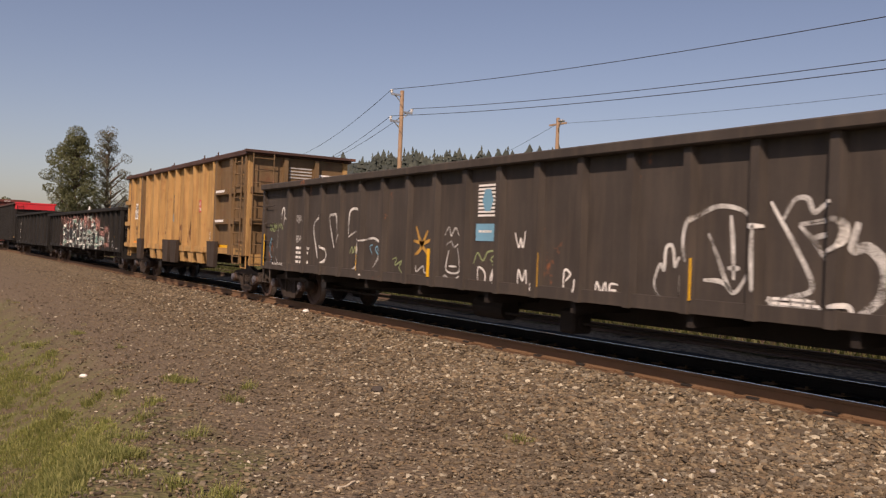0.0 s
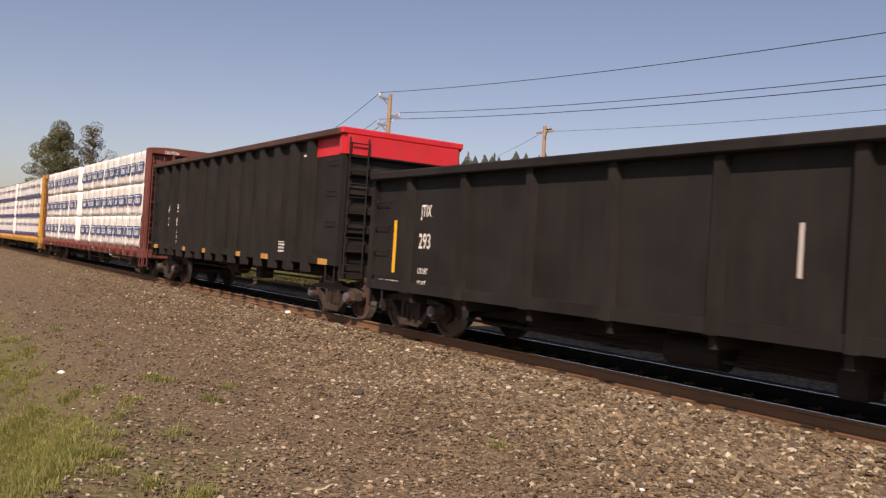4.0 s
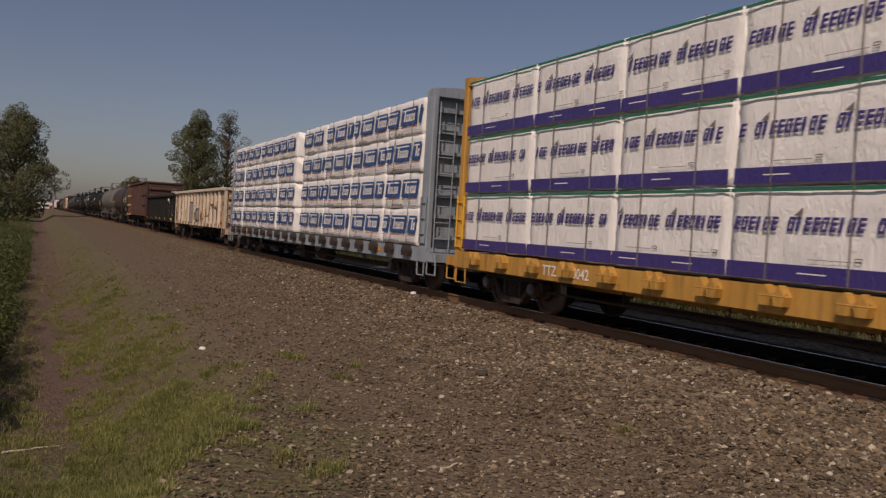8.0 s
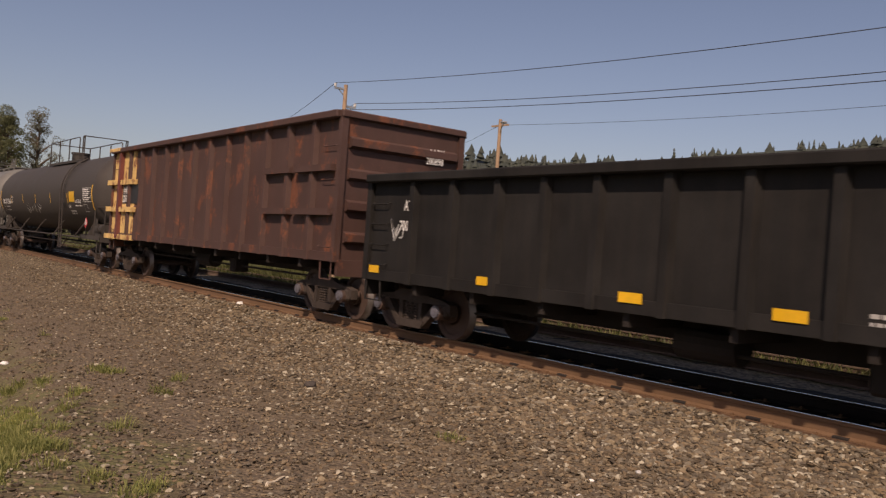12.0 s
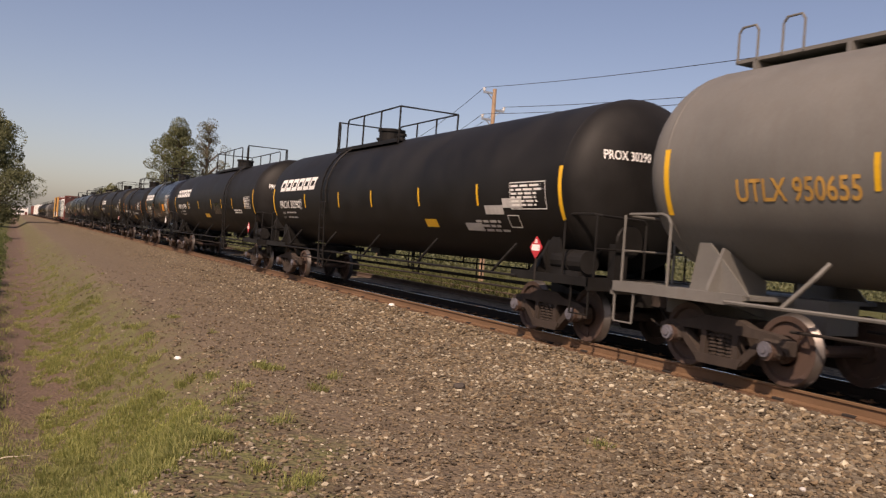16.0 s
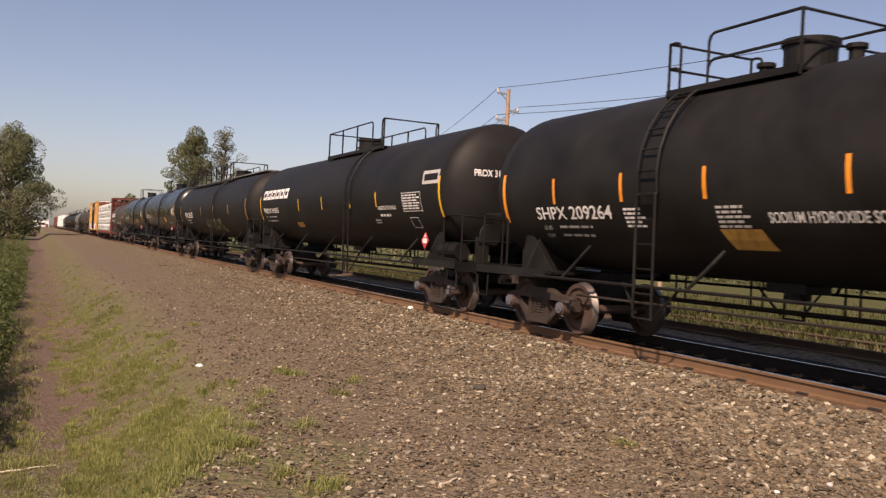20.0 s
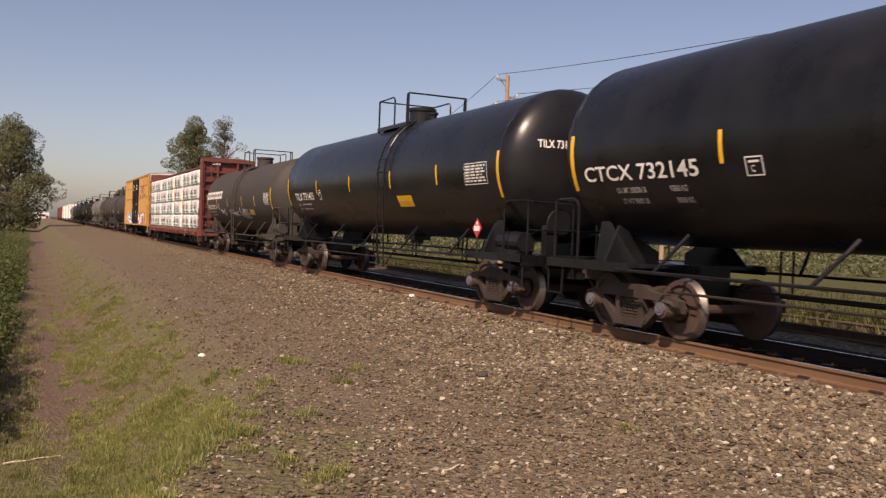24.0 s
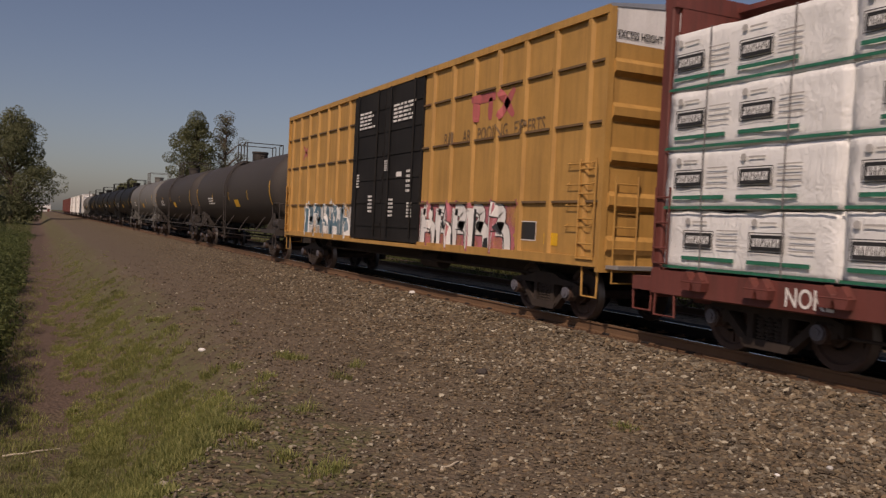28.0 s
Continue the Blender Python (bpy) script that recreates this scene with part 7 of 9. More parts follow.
def black_gondola():
    ribs = [184.26, 185.4, 186.3, 187.25, 188.2, 189.15, 190.15, 191.25, 192.4, 193.4, 194.4, 195.5, 196.6]
    car, c, y0, y1 = gondola("black gondola car with yellow reflectors and a white tag", 182.6, 198.0, 0.92, 2.79, 0, "black", 5, rib_at=ribs, inset=0.95)
    X = ribbed([a - c for a in ribs])
    for a, w in ((183.62, 0.9), (186.68, 0.42), (189.59, 0.4), (191.73, 0.38), (194.59, 0.32), (197.67, 0.32)):
        panel(car, "reflector", "yellow", a - c - w / 2, a - c + w / 2, 1.03, 1.16, -1.51)
    lettering("ATW", 0.18, M["white"], car, 196.95 - c, 2.15, SHEET)
    lettering("70082", 0.18, M["white"], car, 197.05 - c, 1.8, SHEET)
    lettering("IL 52-6", 0.09, M["white"], car, 183.85 - c, 1.88, SHEET)
    lettering("IW 9-6", 0.09, M["white"], car, 183.85 - c, 1.75, SHEET)
    lettering("IH 5-5", 0.09, M["white"], car, 183.85 - c, 1.62, SHEET)
    lettering("EMPTY / LOAD", 0.08, M["white"], car, 183.8 - c, 1.34, SHEET)
    lettering("2 INCH HEAD COMP SHOES", 0.05, M["white"], car, 183.9 - c, 0.97, -1.505)
    small_print(car, 184.0 - c, 1.5, 0.1, 0.35, 5, SHEET, seed=3)
    rect_label(car, 185.2 - c, 1.08, 0.5, 0.34, SHEET)
    small_print(car, 185.15 - c, 1.36, 0.4, 0.2, 3, SHEET, seed=4)
    panel(car, "white_label", "white", 187.55 - c, 187.75 - c, 1.05, 1.18, SHEET)
    small_print(car, 188.8 - c, 1.2, 0.4, 0.25, 3, SHEET, seed=5, mat="grey_white")
    P = lambda *q: [(a - c, b) for a, b in q]
    lines(car, "white", [P((185.25, 2.2), (185.3, 2.5), (185.05, 2.6), (184.95, 2.4), (185.2, 2.25)), P((185.2, 2.2), (184.9, 2.15), (185.1, 1.95), (184.85, 1.9)),
                         P((185.25, 1.9), (184.95, 2.0), (184.75, 1.75), (185.1, 1.7), (184.8, 1.55)), P((185.2, 1.6), (184.95, 1.7), (184.7, 1.5), (185.15, 1.45)),
                         P((184.75, 1.75), (184.65, 1.5), (184.95, 1.4), (184.6, 1.15)), P((185.0, 1.3), (184.8, 1.45), (184.65, 1.2)), P((184.9, 2.1), (184.72, 1.95), (184.8, 1.7))], 0.05, X)
    tag(car, "graffiti", "white_mist", 51, 197.4 - c, 1.5, 0.4, 0.5, 2, 0.04, X)
    # scrap that shows over the rim
    sc = thing("scrap_heap", "heap of rusty scrap metal heaped in a gondola", "scrap")
    bm = bm_new()
    rg = random.Random(8)
    for _ in range(60):
        y = rg.gauss(0, 1.5)
        z = 2.1 + 0.75 * max(0, 1 - abs(y) / 3.2) * rg.uniform(0.6, 1.0)
        x = rg.uniform(-0.9, 0.9)
        d = Vector((rg.uniform(-1, 1), rg.uniform(-1, 1), rg.uniform(-0.25, 0.25))).normalized() * rg.uniform(0.2, 0.6)
        cyl(bm, Vector((x, y, z)) - d, Vector((x, y, z)) + d, rg.uniform(0.02, 0.09), 6)
    box(bm, -1.3, 1.3, -3.4, 3.4, 0.98, 2.1)
    part("scrap", bm, M["rail_rust"], sc)
    bm = bm_new()
    prism(bm, [(-0.8, 2.72), (0.4, 2.74), (0.6, 2.9), (-0.2, 2.97)], 0, -0.6, -0.4)
    part("yellow_bar", bm, M["amber"], sc, "yellow painted scrap bar")
    moves(sc, 187.0)


def maroon_gondola():
    ribs = [200.3 + 1.12 * i for i in range(12)]
    car, c, y0, y1 = gondola("tall maroon gondola car with a rusted yellow end", 199.25, 214.5, 1.16, 4.10, 0, "maroon", 4, rib_at=ribs, inset=1.0)
    for a, b in ((0, 0),):
        bm = bm_new()
        box(bm, -1.455, -1.435, 212.2 - c, 214.55 - c, 1.2, 3.97)
        part("yellow_end_panel", bm, M["rust_yellow"], car, "rust-eaten yellow paint")
    for z in (2.98, 2.1, 1.2):
        bm = bm_new()
        box(bm, -1.6, -1.44, 213.7 - c, 214.75 - c, z - 0.09, z + 0.07)
        part("ledge", bm, M["rust_yellow"], car)
        bm = bm_new()
        box(bm, -1.56, -1.44, 212.0 - c, 213.4 - c, z - 0.09, z + 0.07)
        part("ledge", bm, M["rust_yellow"], car)
    bm = bm_new()
    box(bm, -1.58, -1.44, 213.45 - c, 213.65 - c, 1.15, 4.0)
    part("post", bm, M["oxide"], car)
    bm = bm_new()
    soft_box(bm, -1.62, 1.62, y1 - 1.0, y1 + 0.2, 3.98, 4.11, 0.02)
    part("yellow_rim", bm, M["rust_yellow"], car)
    panel(car, "number_panel", "spray_black", 211.7 - c, 213.38 - c, 2.28, 2.88, -1.456)
    lettering("AABX", 0.24, M["white"], car, 213.3 - c, 2.6, -1.462)
    lettering("200898", 0.24, M["white"], car, 213.35 - c, 2.32, -1.462)
    for z in (3.0, 2.12):
        for a, b in ((202.4, 201.2), (201.0, 199.4)):
            bm = bm_new()
            box(bm, -1.58, -1.43, b - c, a - c, z - 0.08, z + 0.05)
            part("ledge", bm, M["maroon"], car)
    lettering("AABX", 0.15, M["white"], car, y0 - 0.12, 3.45, 0.55, end=True)
    lettering("200898", 0.15, M["white"], car, y0 - 0.12, 3.27, 0.5, end=True)


M["rust_yellow"] = paint("rust_eaten_yellow_paint", (0.62, 0.42, 0.16), 0.7, 0.6, (0.25, 0.12, 0.04), 0.55, (0.14, 0.055, 0.025), rust_scale=3.0)
brown_gondola()
ochre_car()
mural_gondola()
plain_gondola()
red_end_gondola()
lumber_train()
rusty_gondola()
black_gondola()
maroon_gondola()


def marks(car, c, tk, number, y, logo=None, num_z=2.28, num_h=0.24, mat="white", length=2.15):
    narrow = length / (num_h * max(u for u, v in LETTERS[number][0]))
    lettering(number, num_h, M[mat], car, y - c, num_z, tank=tk, narrow=narrow)
    faint = "grey_white" if mat == "white" else mat
    if number.startswith("CTCX"):
        for word, dy, z in (("LD LMT 208200 LB", 0.75, 0.21), ("93500 KG", 2.0, 0.21), ("LT WT 78800 LB", 0.8, 0.4), ("38200 KG", 2.05, 0.4)):
            lettering(word, 0.095, M[faint], car, y - c - dy, num_z - z, tank=tk, narrow=0.68)
    else:
        for k, word in enumerate(("LD LMT", "LT WT")):
            lettering(word, 0.085, M[faint], car, y - c - 0.1, num_z - 0.2 - 0.17 * k, tank=tk, narrow=0.7)
            small_print(car, y - c - 0.62, num_z - 0.115 - 0.17 * k, 1.15, 0.085, 1, tank=tk, mat=faint, seed=len(number) + k)
    if logo:
        y0_, y1_, z, h = logo
        block_logo(car, y0_ - c, z, h, y0_ - y1_, 6, tk)


def table(car, c, tk, y0_, y1_, z0, z1, seed=1):
    """A panel of small tank data."""
    bm = bm_new()
    frame_patch(bm, y1_ - c, y0_ - c, z0, z1, 0.015, tank=tk)
    bars(bm, y0_ - c - 0.04, z1 - 0.05, abs(y0_ - y1_) - 0.08, z1 - z0 - 0.08, 6, tank=tk, rng=random.Random(seed))
    part("data_table", bm, M["white"], car)


def tank_train():
    ye = "yellow"
    car, c, y0, y1, tk = tank_car("dark grey tank car with yellow stripes and a white tag", 216.9, 235.0, "tank_dark", stripes=(232.1, 229.25, 226.5, 223.58, 220.6), ladder_y=221.1 - 225.95, plat=(-4.70, 1.20), gap=(-4.45, -3.95), manway=-0.65, rail_top=5.1, trucks=(0.25, 0.85), dome=0.95)
    marks(car, c, tk, "GATX 218129", 234.37, num_h=0.25, length=2.24)
    rect_label(car, 231.95 - c, 2.35, 0.22, 0.3, tank=tk)
    panel(car, "yellow_panel", ye, 219.55 - c, 220.35 - c, 2.35, 2.75, tank=tk)
    lettering("NON-ODORIZED", 0.13, M["white"], car, 219.55 - c, 2.3, tank=tk)
    small_print(car, 219.5 - c, 2.22, 1.2, 0.08, 1, tank=tk)
    lettering("FRA AP", 0.12, M["white"], car, 220.6 - c, 2.1, tank=tk)
    small_print(car, 220.5 - c, 2.0, 1.0, 0.2, 2, tank=tk, mat="grey_white")
    table(car, c, tk, 218.25, 217.15, 2.34, 2.86)
    rect_label(car, 218.3 - c, 1.95, 0.55, 0.3, tank=tk, mat="grey_white")
    diamond(car, 217.75 - c, 1.56, number="1075")
    tag(car, "graffiti", "white_mist", 61, 228.7 - c, 1.85, 3.2, 0.45, 9, 0.035, tank=tk)
    lettering("GATX 218129", 0.14, M["white"], car, y0, 3.05, -0.75, end=True, tank=tk, dome=0.95)
    car, c, y0, y1, tk = tank_car("pale grey tank car with yellow stripes and red placards", 237.8, 255.7, "tank_grey", cz=2.84, stripes=(252.35, 249.56, 246.68, 243.94, 241.23), long_walk=True, stripe_z=(2.4, 2.82), plat=(-1.45, 1.30), gap=(-0.45, 0.15), manway=-0.55, rail_top=5.05, trucks=(0.76, 0.85), side_ladder=False, dome=0.95)
    lettering("UTLX 950655", 0.30, M["amber"], car, 254.35 - c, 2.3, tank=tk, narrow=0.78)
    table(car, c, tk, 239.2, 238.1, 2.28, 2.80, 3)
    rect_label(car, 239.85 - c, 1.85, 0.42, 0.26, tank=tk)
    panel(car, "stencil_panel", "grey_white", 240.2 - c, 240.75 - c, 1.8, 2.1, tank=tk)
    panel(car, "yellow_panel", "yellow", 245.2 - c, 245.95 - c, 1.65, 1.85, tank=tk)
    diamond(car, 238.55 - c, 1.55, number="1075")
    diamond(car, y0 - 0.92, 1.5, number="1075")
    tag(car, "graffiti", "white_mist", 63, 250.6 - c, 1.95, 0.9, 0.5, 2, 0.035, tank=tk)
    tag(car, "graffiti", "white_mist", 64, 248.9 - c, 1.9, 1.6, 0.6, 4, 0.04, tank=tk)
    lettering("UTLX 950655", 0.16, M["yellow"], car, y0, 3.1, -1.0, end=True, tank=tk, dome=0.95)
    car, c, y0, y1, tk = tank_car("black tank car with a white block mark and pale patches", 258.2, 276.0, stripes=(272.37, 269.25, 266.78, 263.89, 261.14), ladder_y=270.3 - 267.1, plat=(-0.30, 4.40), gap=(3.60, 4.25), manway=2.20, rail_top=5.0, trucks=(0.85, 0.85))
    marks(car, c, tk, "PROX 30290", 275.14, (275.15, 271.4, 2.86, 0.40), 2.28, 0.26, length=2.18)
    rect_label(car, 272.95 - c, 2.26, 0.22, 0.3, tank=tk)
    table(car, c, tk, 259.9, 258.7, 2.22, 2.72, 5)
    for a, b, z in ((260.9, 260.2, 2.12), (261.9, 261.2, 1.75), (260.2, 259.5, 2.25)):
        panel(car, "pale_patch", "grey_white", a - c, b - c, z, z + 0.18, tank=tk)
    panel(car, "yellow_panel", ye, 263.2 - c, 263.8 - c, 1.8, 2.0, tank=tk)
    rect_label(car, 260.1 - c, 1.85, 0.4, 0.26, tank=tk)
    diamond(car, 258.95 - c, 1.55)
    small_print(car, 261.4 - c, 2.0, 1.2, 0.3, 3, tank=tk, mat="grey_white")
    lettering("PROX 30290", 0.16, M["white"], car, y0, 3.1, -1.05, end=True, tank=tk)
    car, c, y0, y1, tk = tank_car("black tank car with a white block mark and a yellow panel", 278.9, 296.6, cz=2.79, stripes=(292.65, 289.84, 286.8, 284.59, 282.54, 280.34), ladder_y=283.4 - 287.75, plat=(-4.85, 1.35), gap=(-4.65, -3.75), manway=-0.85, rail_top=5.07)
    marks(car, c, tk, "PROX 37470", 295.35, (295.85, 292.25, 2.95, 0.40), 2.32)
    rect_label(car, 292.45 - c, 2.3, 0.22, 0.3, tank=tk)
    panel(car, "yellow_panel", ye, 287.7 - c, 288.7 - c, 1.86, 2.06, tank=tk, skew=0.2)
    table(car, c, tk, 280.4, 279.4, 2.3, 2.75, 7)
    small_print(car, 282.3 - c, 2.25, 1.6, 0.2, 2, tank=tk)
    panel(car, "dark_patch", "tank_gloss", 284.9 - c, 286.3 - c, 2.05, 2.55, tank=tk)
    diamond(car, 279.55 - c, 1.55)
    lettering("PROX 37470", 0.16, M["white"], car, y0, 3.1, -1.05, end=True, tank=tk)
    car, c, y0, y1, tk = tank_car("short glossy black tank car with an orange panel", 299.3, 308.9, "tank_gloss", R=1.5, cz=2.76, stripes=(305.5, 302.45), stripe_mat="orange", rods=3, ladder_y=304.5 - 304.1, stripe_z=(1.85, 2.7), plat=(-1.50, 1.55), gap=(0.10, 0.80), manway=-0.90, rail_top=4.98, mid=True, trucks=(0.5, 0.8), dome=0.95)
    marks(car, c, tk, "PROX 64270", 307.95, (308.75, 305.5, 2.92, 0.36), 2.3, 0.22, length=1.63)
    panel(car, "orange_panel", "orange", 301.0 - c, 301.75 - c, 2.2, 2.62, tank=tk)
    lettering("SODIUM HYDROXIDE", 0.15, M["white"], car, 300.85 - c, 3.02, tank=tk)
    lettering("SOLUTION", 0.15, M["white"], car, 300.6 - c, 2.84, tank=tk)
    table(car, c, tk, 300.65, 299.55, 2.25, 2.75, 9)
    rect_label(car, 301.35 - c, 1.75, 0.45, 0.32, tank=tk)
    small_print(car, 300.6 - c, 2.15, 0.7, 0.16, 2, tank=tk)
    small_print(car, 304.0 - c, 2.0, 0.5, 0.16, 2, tank=tk)
    bm = bm_new()
    prism(bm, [(300.15 - c, 1.5), (299.75 - c, 1.5), (299.75 - c, 1.62), (299.95 - c, 1.86), (300.15 - c, 1.62)], 0, -1.47, -1.46)
    part("placard", bm, M["white"], car, "white hazard placard")
    lettering("PROX 64270", 0.18, M["white"], car, y0, 3.5, -0.24, end=True, tank=tk, dome=0.95)
    bm = bm_new()
    for i in range(6):
        box(bm, -0.15 + 0.05 * (i % 3), 0.5 - 0.06 * (i % 2), y0 - 0.905 - 0.008 * i, y0 - 0.8, 3.38 - i * 0.09, 3.415 - i * 0.09)
    part("small_print", bm, M["grey_white"], car)
    car, c, y0, y1, tk = tank_car("short black tank car with orange stripes and white lettering", 311.6, 322.2, R=1.5, cz=2.68, stripes=(320.4, 318.5, 316.66, 314.37), stripe_mat="orange", rods=3, ladder_y=317.75 - 316.9, stripe_z=(2.3, 2.75), plat=(-1.20, 1.35), gap=(0.50, 1.10), manway=-0.60, rail_top=4.8, mid=True, dome=0.95)
    marks(car, c, tk, "SHPX 209264", 321.05, None, 2.02, 0.24, length=2.24)
    lettering("SODIUM HYDROXIDE SOLUTION", 0.15, M["white"], car, 315.6 - c, 1.95, tank=tk)
    panel(car, "yellow_panel", "amber", 315.65 - c, 316.4 - c, 1.52, 1.86, tank=tk, skew=-0.4)
    small_print(car, 318.5 - c, 2.2, 0.5, 0.35, 5, tank=tk)
    small_print(car, 316.5 - c, 2.2, 0.6, 0.35, 5, tank=tk, mat="grey_white")
    table(car, c, tk, 313.4, 312.5, 2.3, 2.8, 4)
    car, c, y0, y1, tk = tank_car("black tank car with white stencils and a block mark", 325.0, 341.9, cz=2.82, stripes=(336.45, 333.8, 331.13, 329.04), ladder_y=331.1 - 333.45, stripe_z=(2.4, 2.8), plat=(-3.10, 1.85), gap=(-2.95, -2.20), manway=0.25, rail_top=5.0)
    marks(car, c, tk, "PROX 31835", 341.3, (341.4, 337.75, 2.88, 0.36), 2.35, 0.2)
    panel(car, "yellow_panel", "amber", 336.5 - c, 337.2 - c, 1.78, 1.98, tank=tk, skew=0.2)
    lettering("LIQUEFIED PETROLEUM GAS", 0.12, M["white"], car, 328.95 - c, 2.3, tank=tk)
    small_print(car, 328.9 - c, 2.2, 0.9, 0.12, 1, tank=tk)
    table(car, c, tk, 327.25, 326.1, 2.25, 2.72, 4)
    rect_label(car, 327.0 - c, 1.8, 0.5, 0.3, tank=tk)
    bm = bm_new()
    frame_patch(bm, 325.1 - c, 326.0 - c, 2.88, 3.2, 0.08, tank=tk)
    part("pale_stencil", bm, M["grey_white"], car)
    small_print(car, 329.4 - c, 2.05, 0.5, 0.15, 2, tank=tk, mat="grey_white")
    diamond(car, 325.83 - c, 1.56)
    lettering("PROX 31835", 0.16, M["white"], car, y0, 3.05, -0.95, end=True, tank=tk)
    car, c, y0, y1, tk = tank_car("black tank car with a long top railing and green tags", 344.6, 362.8, cz=2.82, stripes=(358.88, 355.66, 352.07, 348.4), stripe_mat="amber", ladder_y=-2.0, stripe_z=(2.4, 2.85), plat=(-3.00, 8.70), gap=(-2.30, -1.40), manway=-1.50, rail_top=5.07, trucks=(0.85, 0.96))
    marks(car, c, tk, "SRIX 33625", 361.0, None, 2.28, 0.32, length=2.5)
    rect_label(car, 358.7 - c, 2.3, 0.3, 0.3, tank=tk)
    tag(car, "graffiti", "lime", 71, 354.9 - c, 1.55, 1.0, 0.7, 3, 0.05, tank=tk)
    tag(car, "graffiti", "lime", 72, 353.7 - c, 1.45, 3.2, 0.8, 9, 0.06, tank=tk)
    bm = bm_new()
    box(bm, -0.6, 0.6, y0 + 0.3, y1 - 0.2, tk[1] + tk[0] - 0.02, tk[1] + tk[0] + 0.04)
    part("running_board", bm, M["tank_grey"], car)
    car, c, y0, y1, tk = tank_car("glossy black tank car with white stencils and yellow stripes", 365.4, 381.05, "tank_gloss", R=1.56, cz=2.98, stripes=(377.55, 374.85, 371.65, 369.06), ladder_y=-1.2, stripe_z=(2.55, 3.0), plat=(-1.15, 0.75), gap=(-0.95, -0.25), manway=0.00, rail_top=5.12, trucks=(0.85, 1.15))
    marks(car, c, tk, "CTCX 732145", 380.68, None, 2.40, 0.25, length=2.67)
    rect_label(car, 377.15 - c, 2.36, 0.3, 0.26, tank=tk)
    table(car, c, tk, 366.8, 365.7, 2.5, 2.95, 6)
    panel(car, "yellow_panel", "yellow", 370.0 - c, 370.85 - c, 2.08, 2.38, tank=tk)
    small_print(car, 369.0 - c, 2.0, 1.6, 0.15, 2, tank=tk)
    diamond(car, 366.59 - c, 1.62)
    lettering("CTCX 732145", 0.16, M["white"], car, y0, 3.35, -1.0, end=True, tank=tk)
    car, c, y0, y1, tk = tank_car("glossy black tank car with a yellow panel and white numbers", 383.5, 398.9, "tank_gloss", R=1.56, cz=2.92, stripes=(395.5, 392.33, 389.2, 386.4), ladder_y=-1.6, stripe_z=(2.55, 3.0), plat=(-1.40, 0.70), gap=(-1.30, -0.45), manway=-0.40, rail_top=5.15)
    marks(car, c, tk, "TILX 731403", 397.99, None, 2.36, 0.26, length=2.08)
    rect_label(car, 395.35 - c, 2.36, 0.28, 0.3, tank=tk)
    table(car, c, tk, 385.0, 384.0, 2.5, 2.95, 6)
    panel(car, "yellow_panel", "yellow", 388.0 - c, 388.9 - c, 2.05, 2.35, tank=tk)
    diamond(car, 384.5 - c, 1.6)
    lettering("TILX 731403", 0.16, M["white"], car, y0, 3.2, -1.0, end=True, tank=tk)
    car, c, y0, y1, tk = tank_car("dark grey tank car with a block mark and sprayed white tags", 401.6, 415.1, "tank_dark", R=1.5, cz=2.72, stripes=(412.45, 409.95, 406.85, 404.45), ladder_y=408.1 - 408.35, stripe_z=(2.25, 2.68), plat=(-1.15, 0.95), gap=(-0.85, -0.05), manway=0.45, rail_top=4.85)
    marks(car, c, tk, "PROX 651215", 414.8, (414.85, 411.1, 2.68, 0.36), 2.16, 0.24)
    rect_label(car, 412.2 - c, 2.15, 0.25, 0.3, tank=tk)
    for k, (a, z) in enumerate(((411.8, 1.75), (409.1, 1.75), (407.7, 1.7))):
        tag(car, "graffiti", "white", 80 + k, a - c, z, 1.0, 0.5, 3, 0.045, tank=tk)
    small_print(car, 409.9 - c, 2.12, 0.9, 0.25, 3, tank=tk, mat="grey_white")
    small_print(car, 407.0 - c, 2.12, 1.2, 0.5, 5, tank=tk, mat="grey_white")
    panel(car, "yellow_panel", "amber", 404.9 - c, 405.7 - c, 1.85, 2.1, tank=tk)
    table(car, c, tk, 402.8, 401.9, 2.3, 2.75, 2)


tank_train()


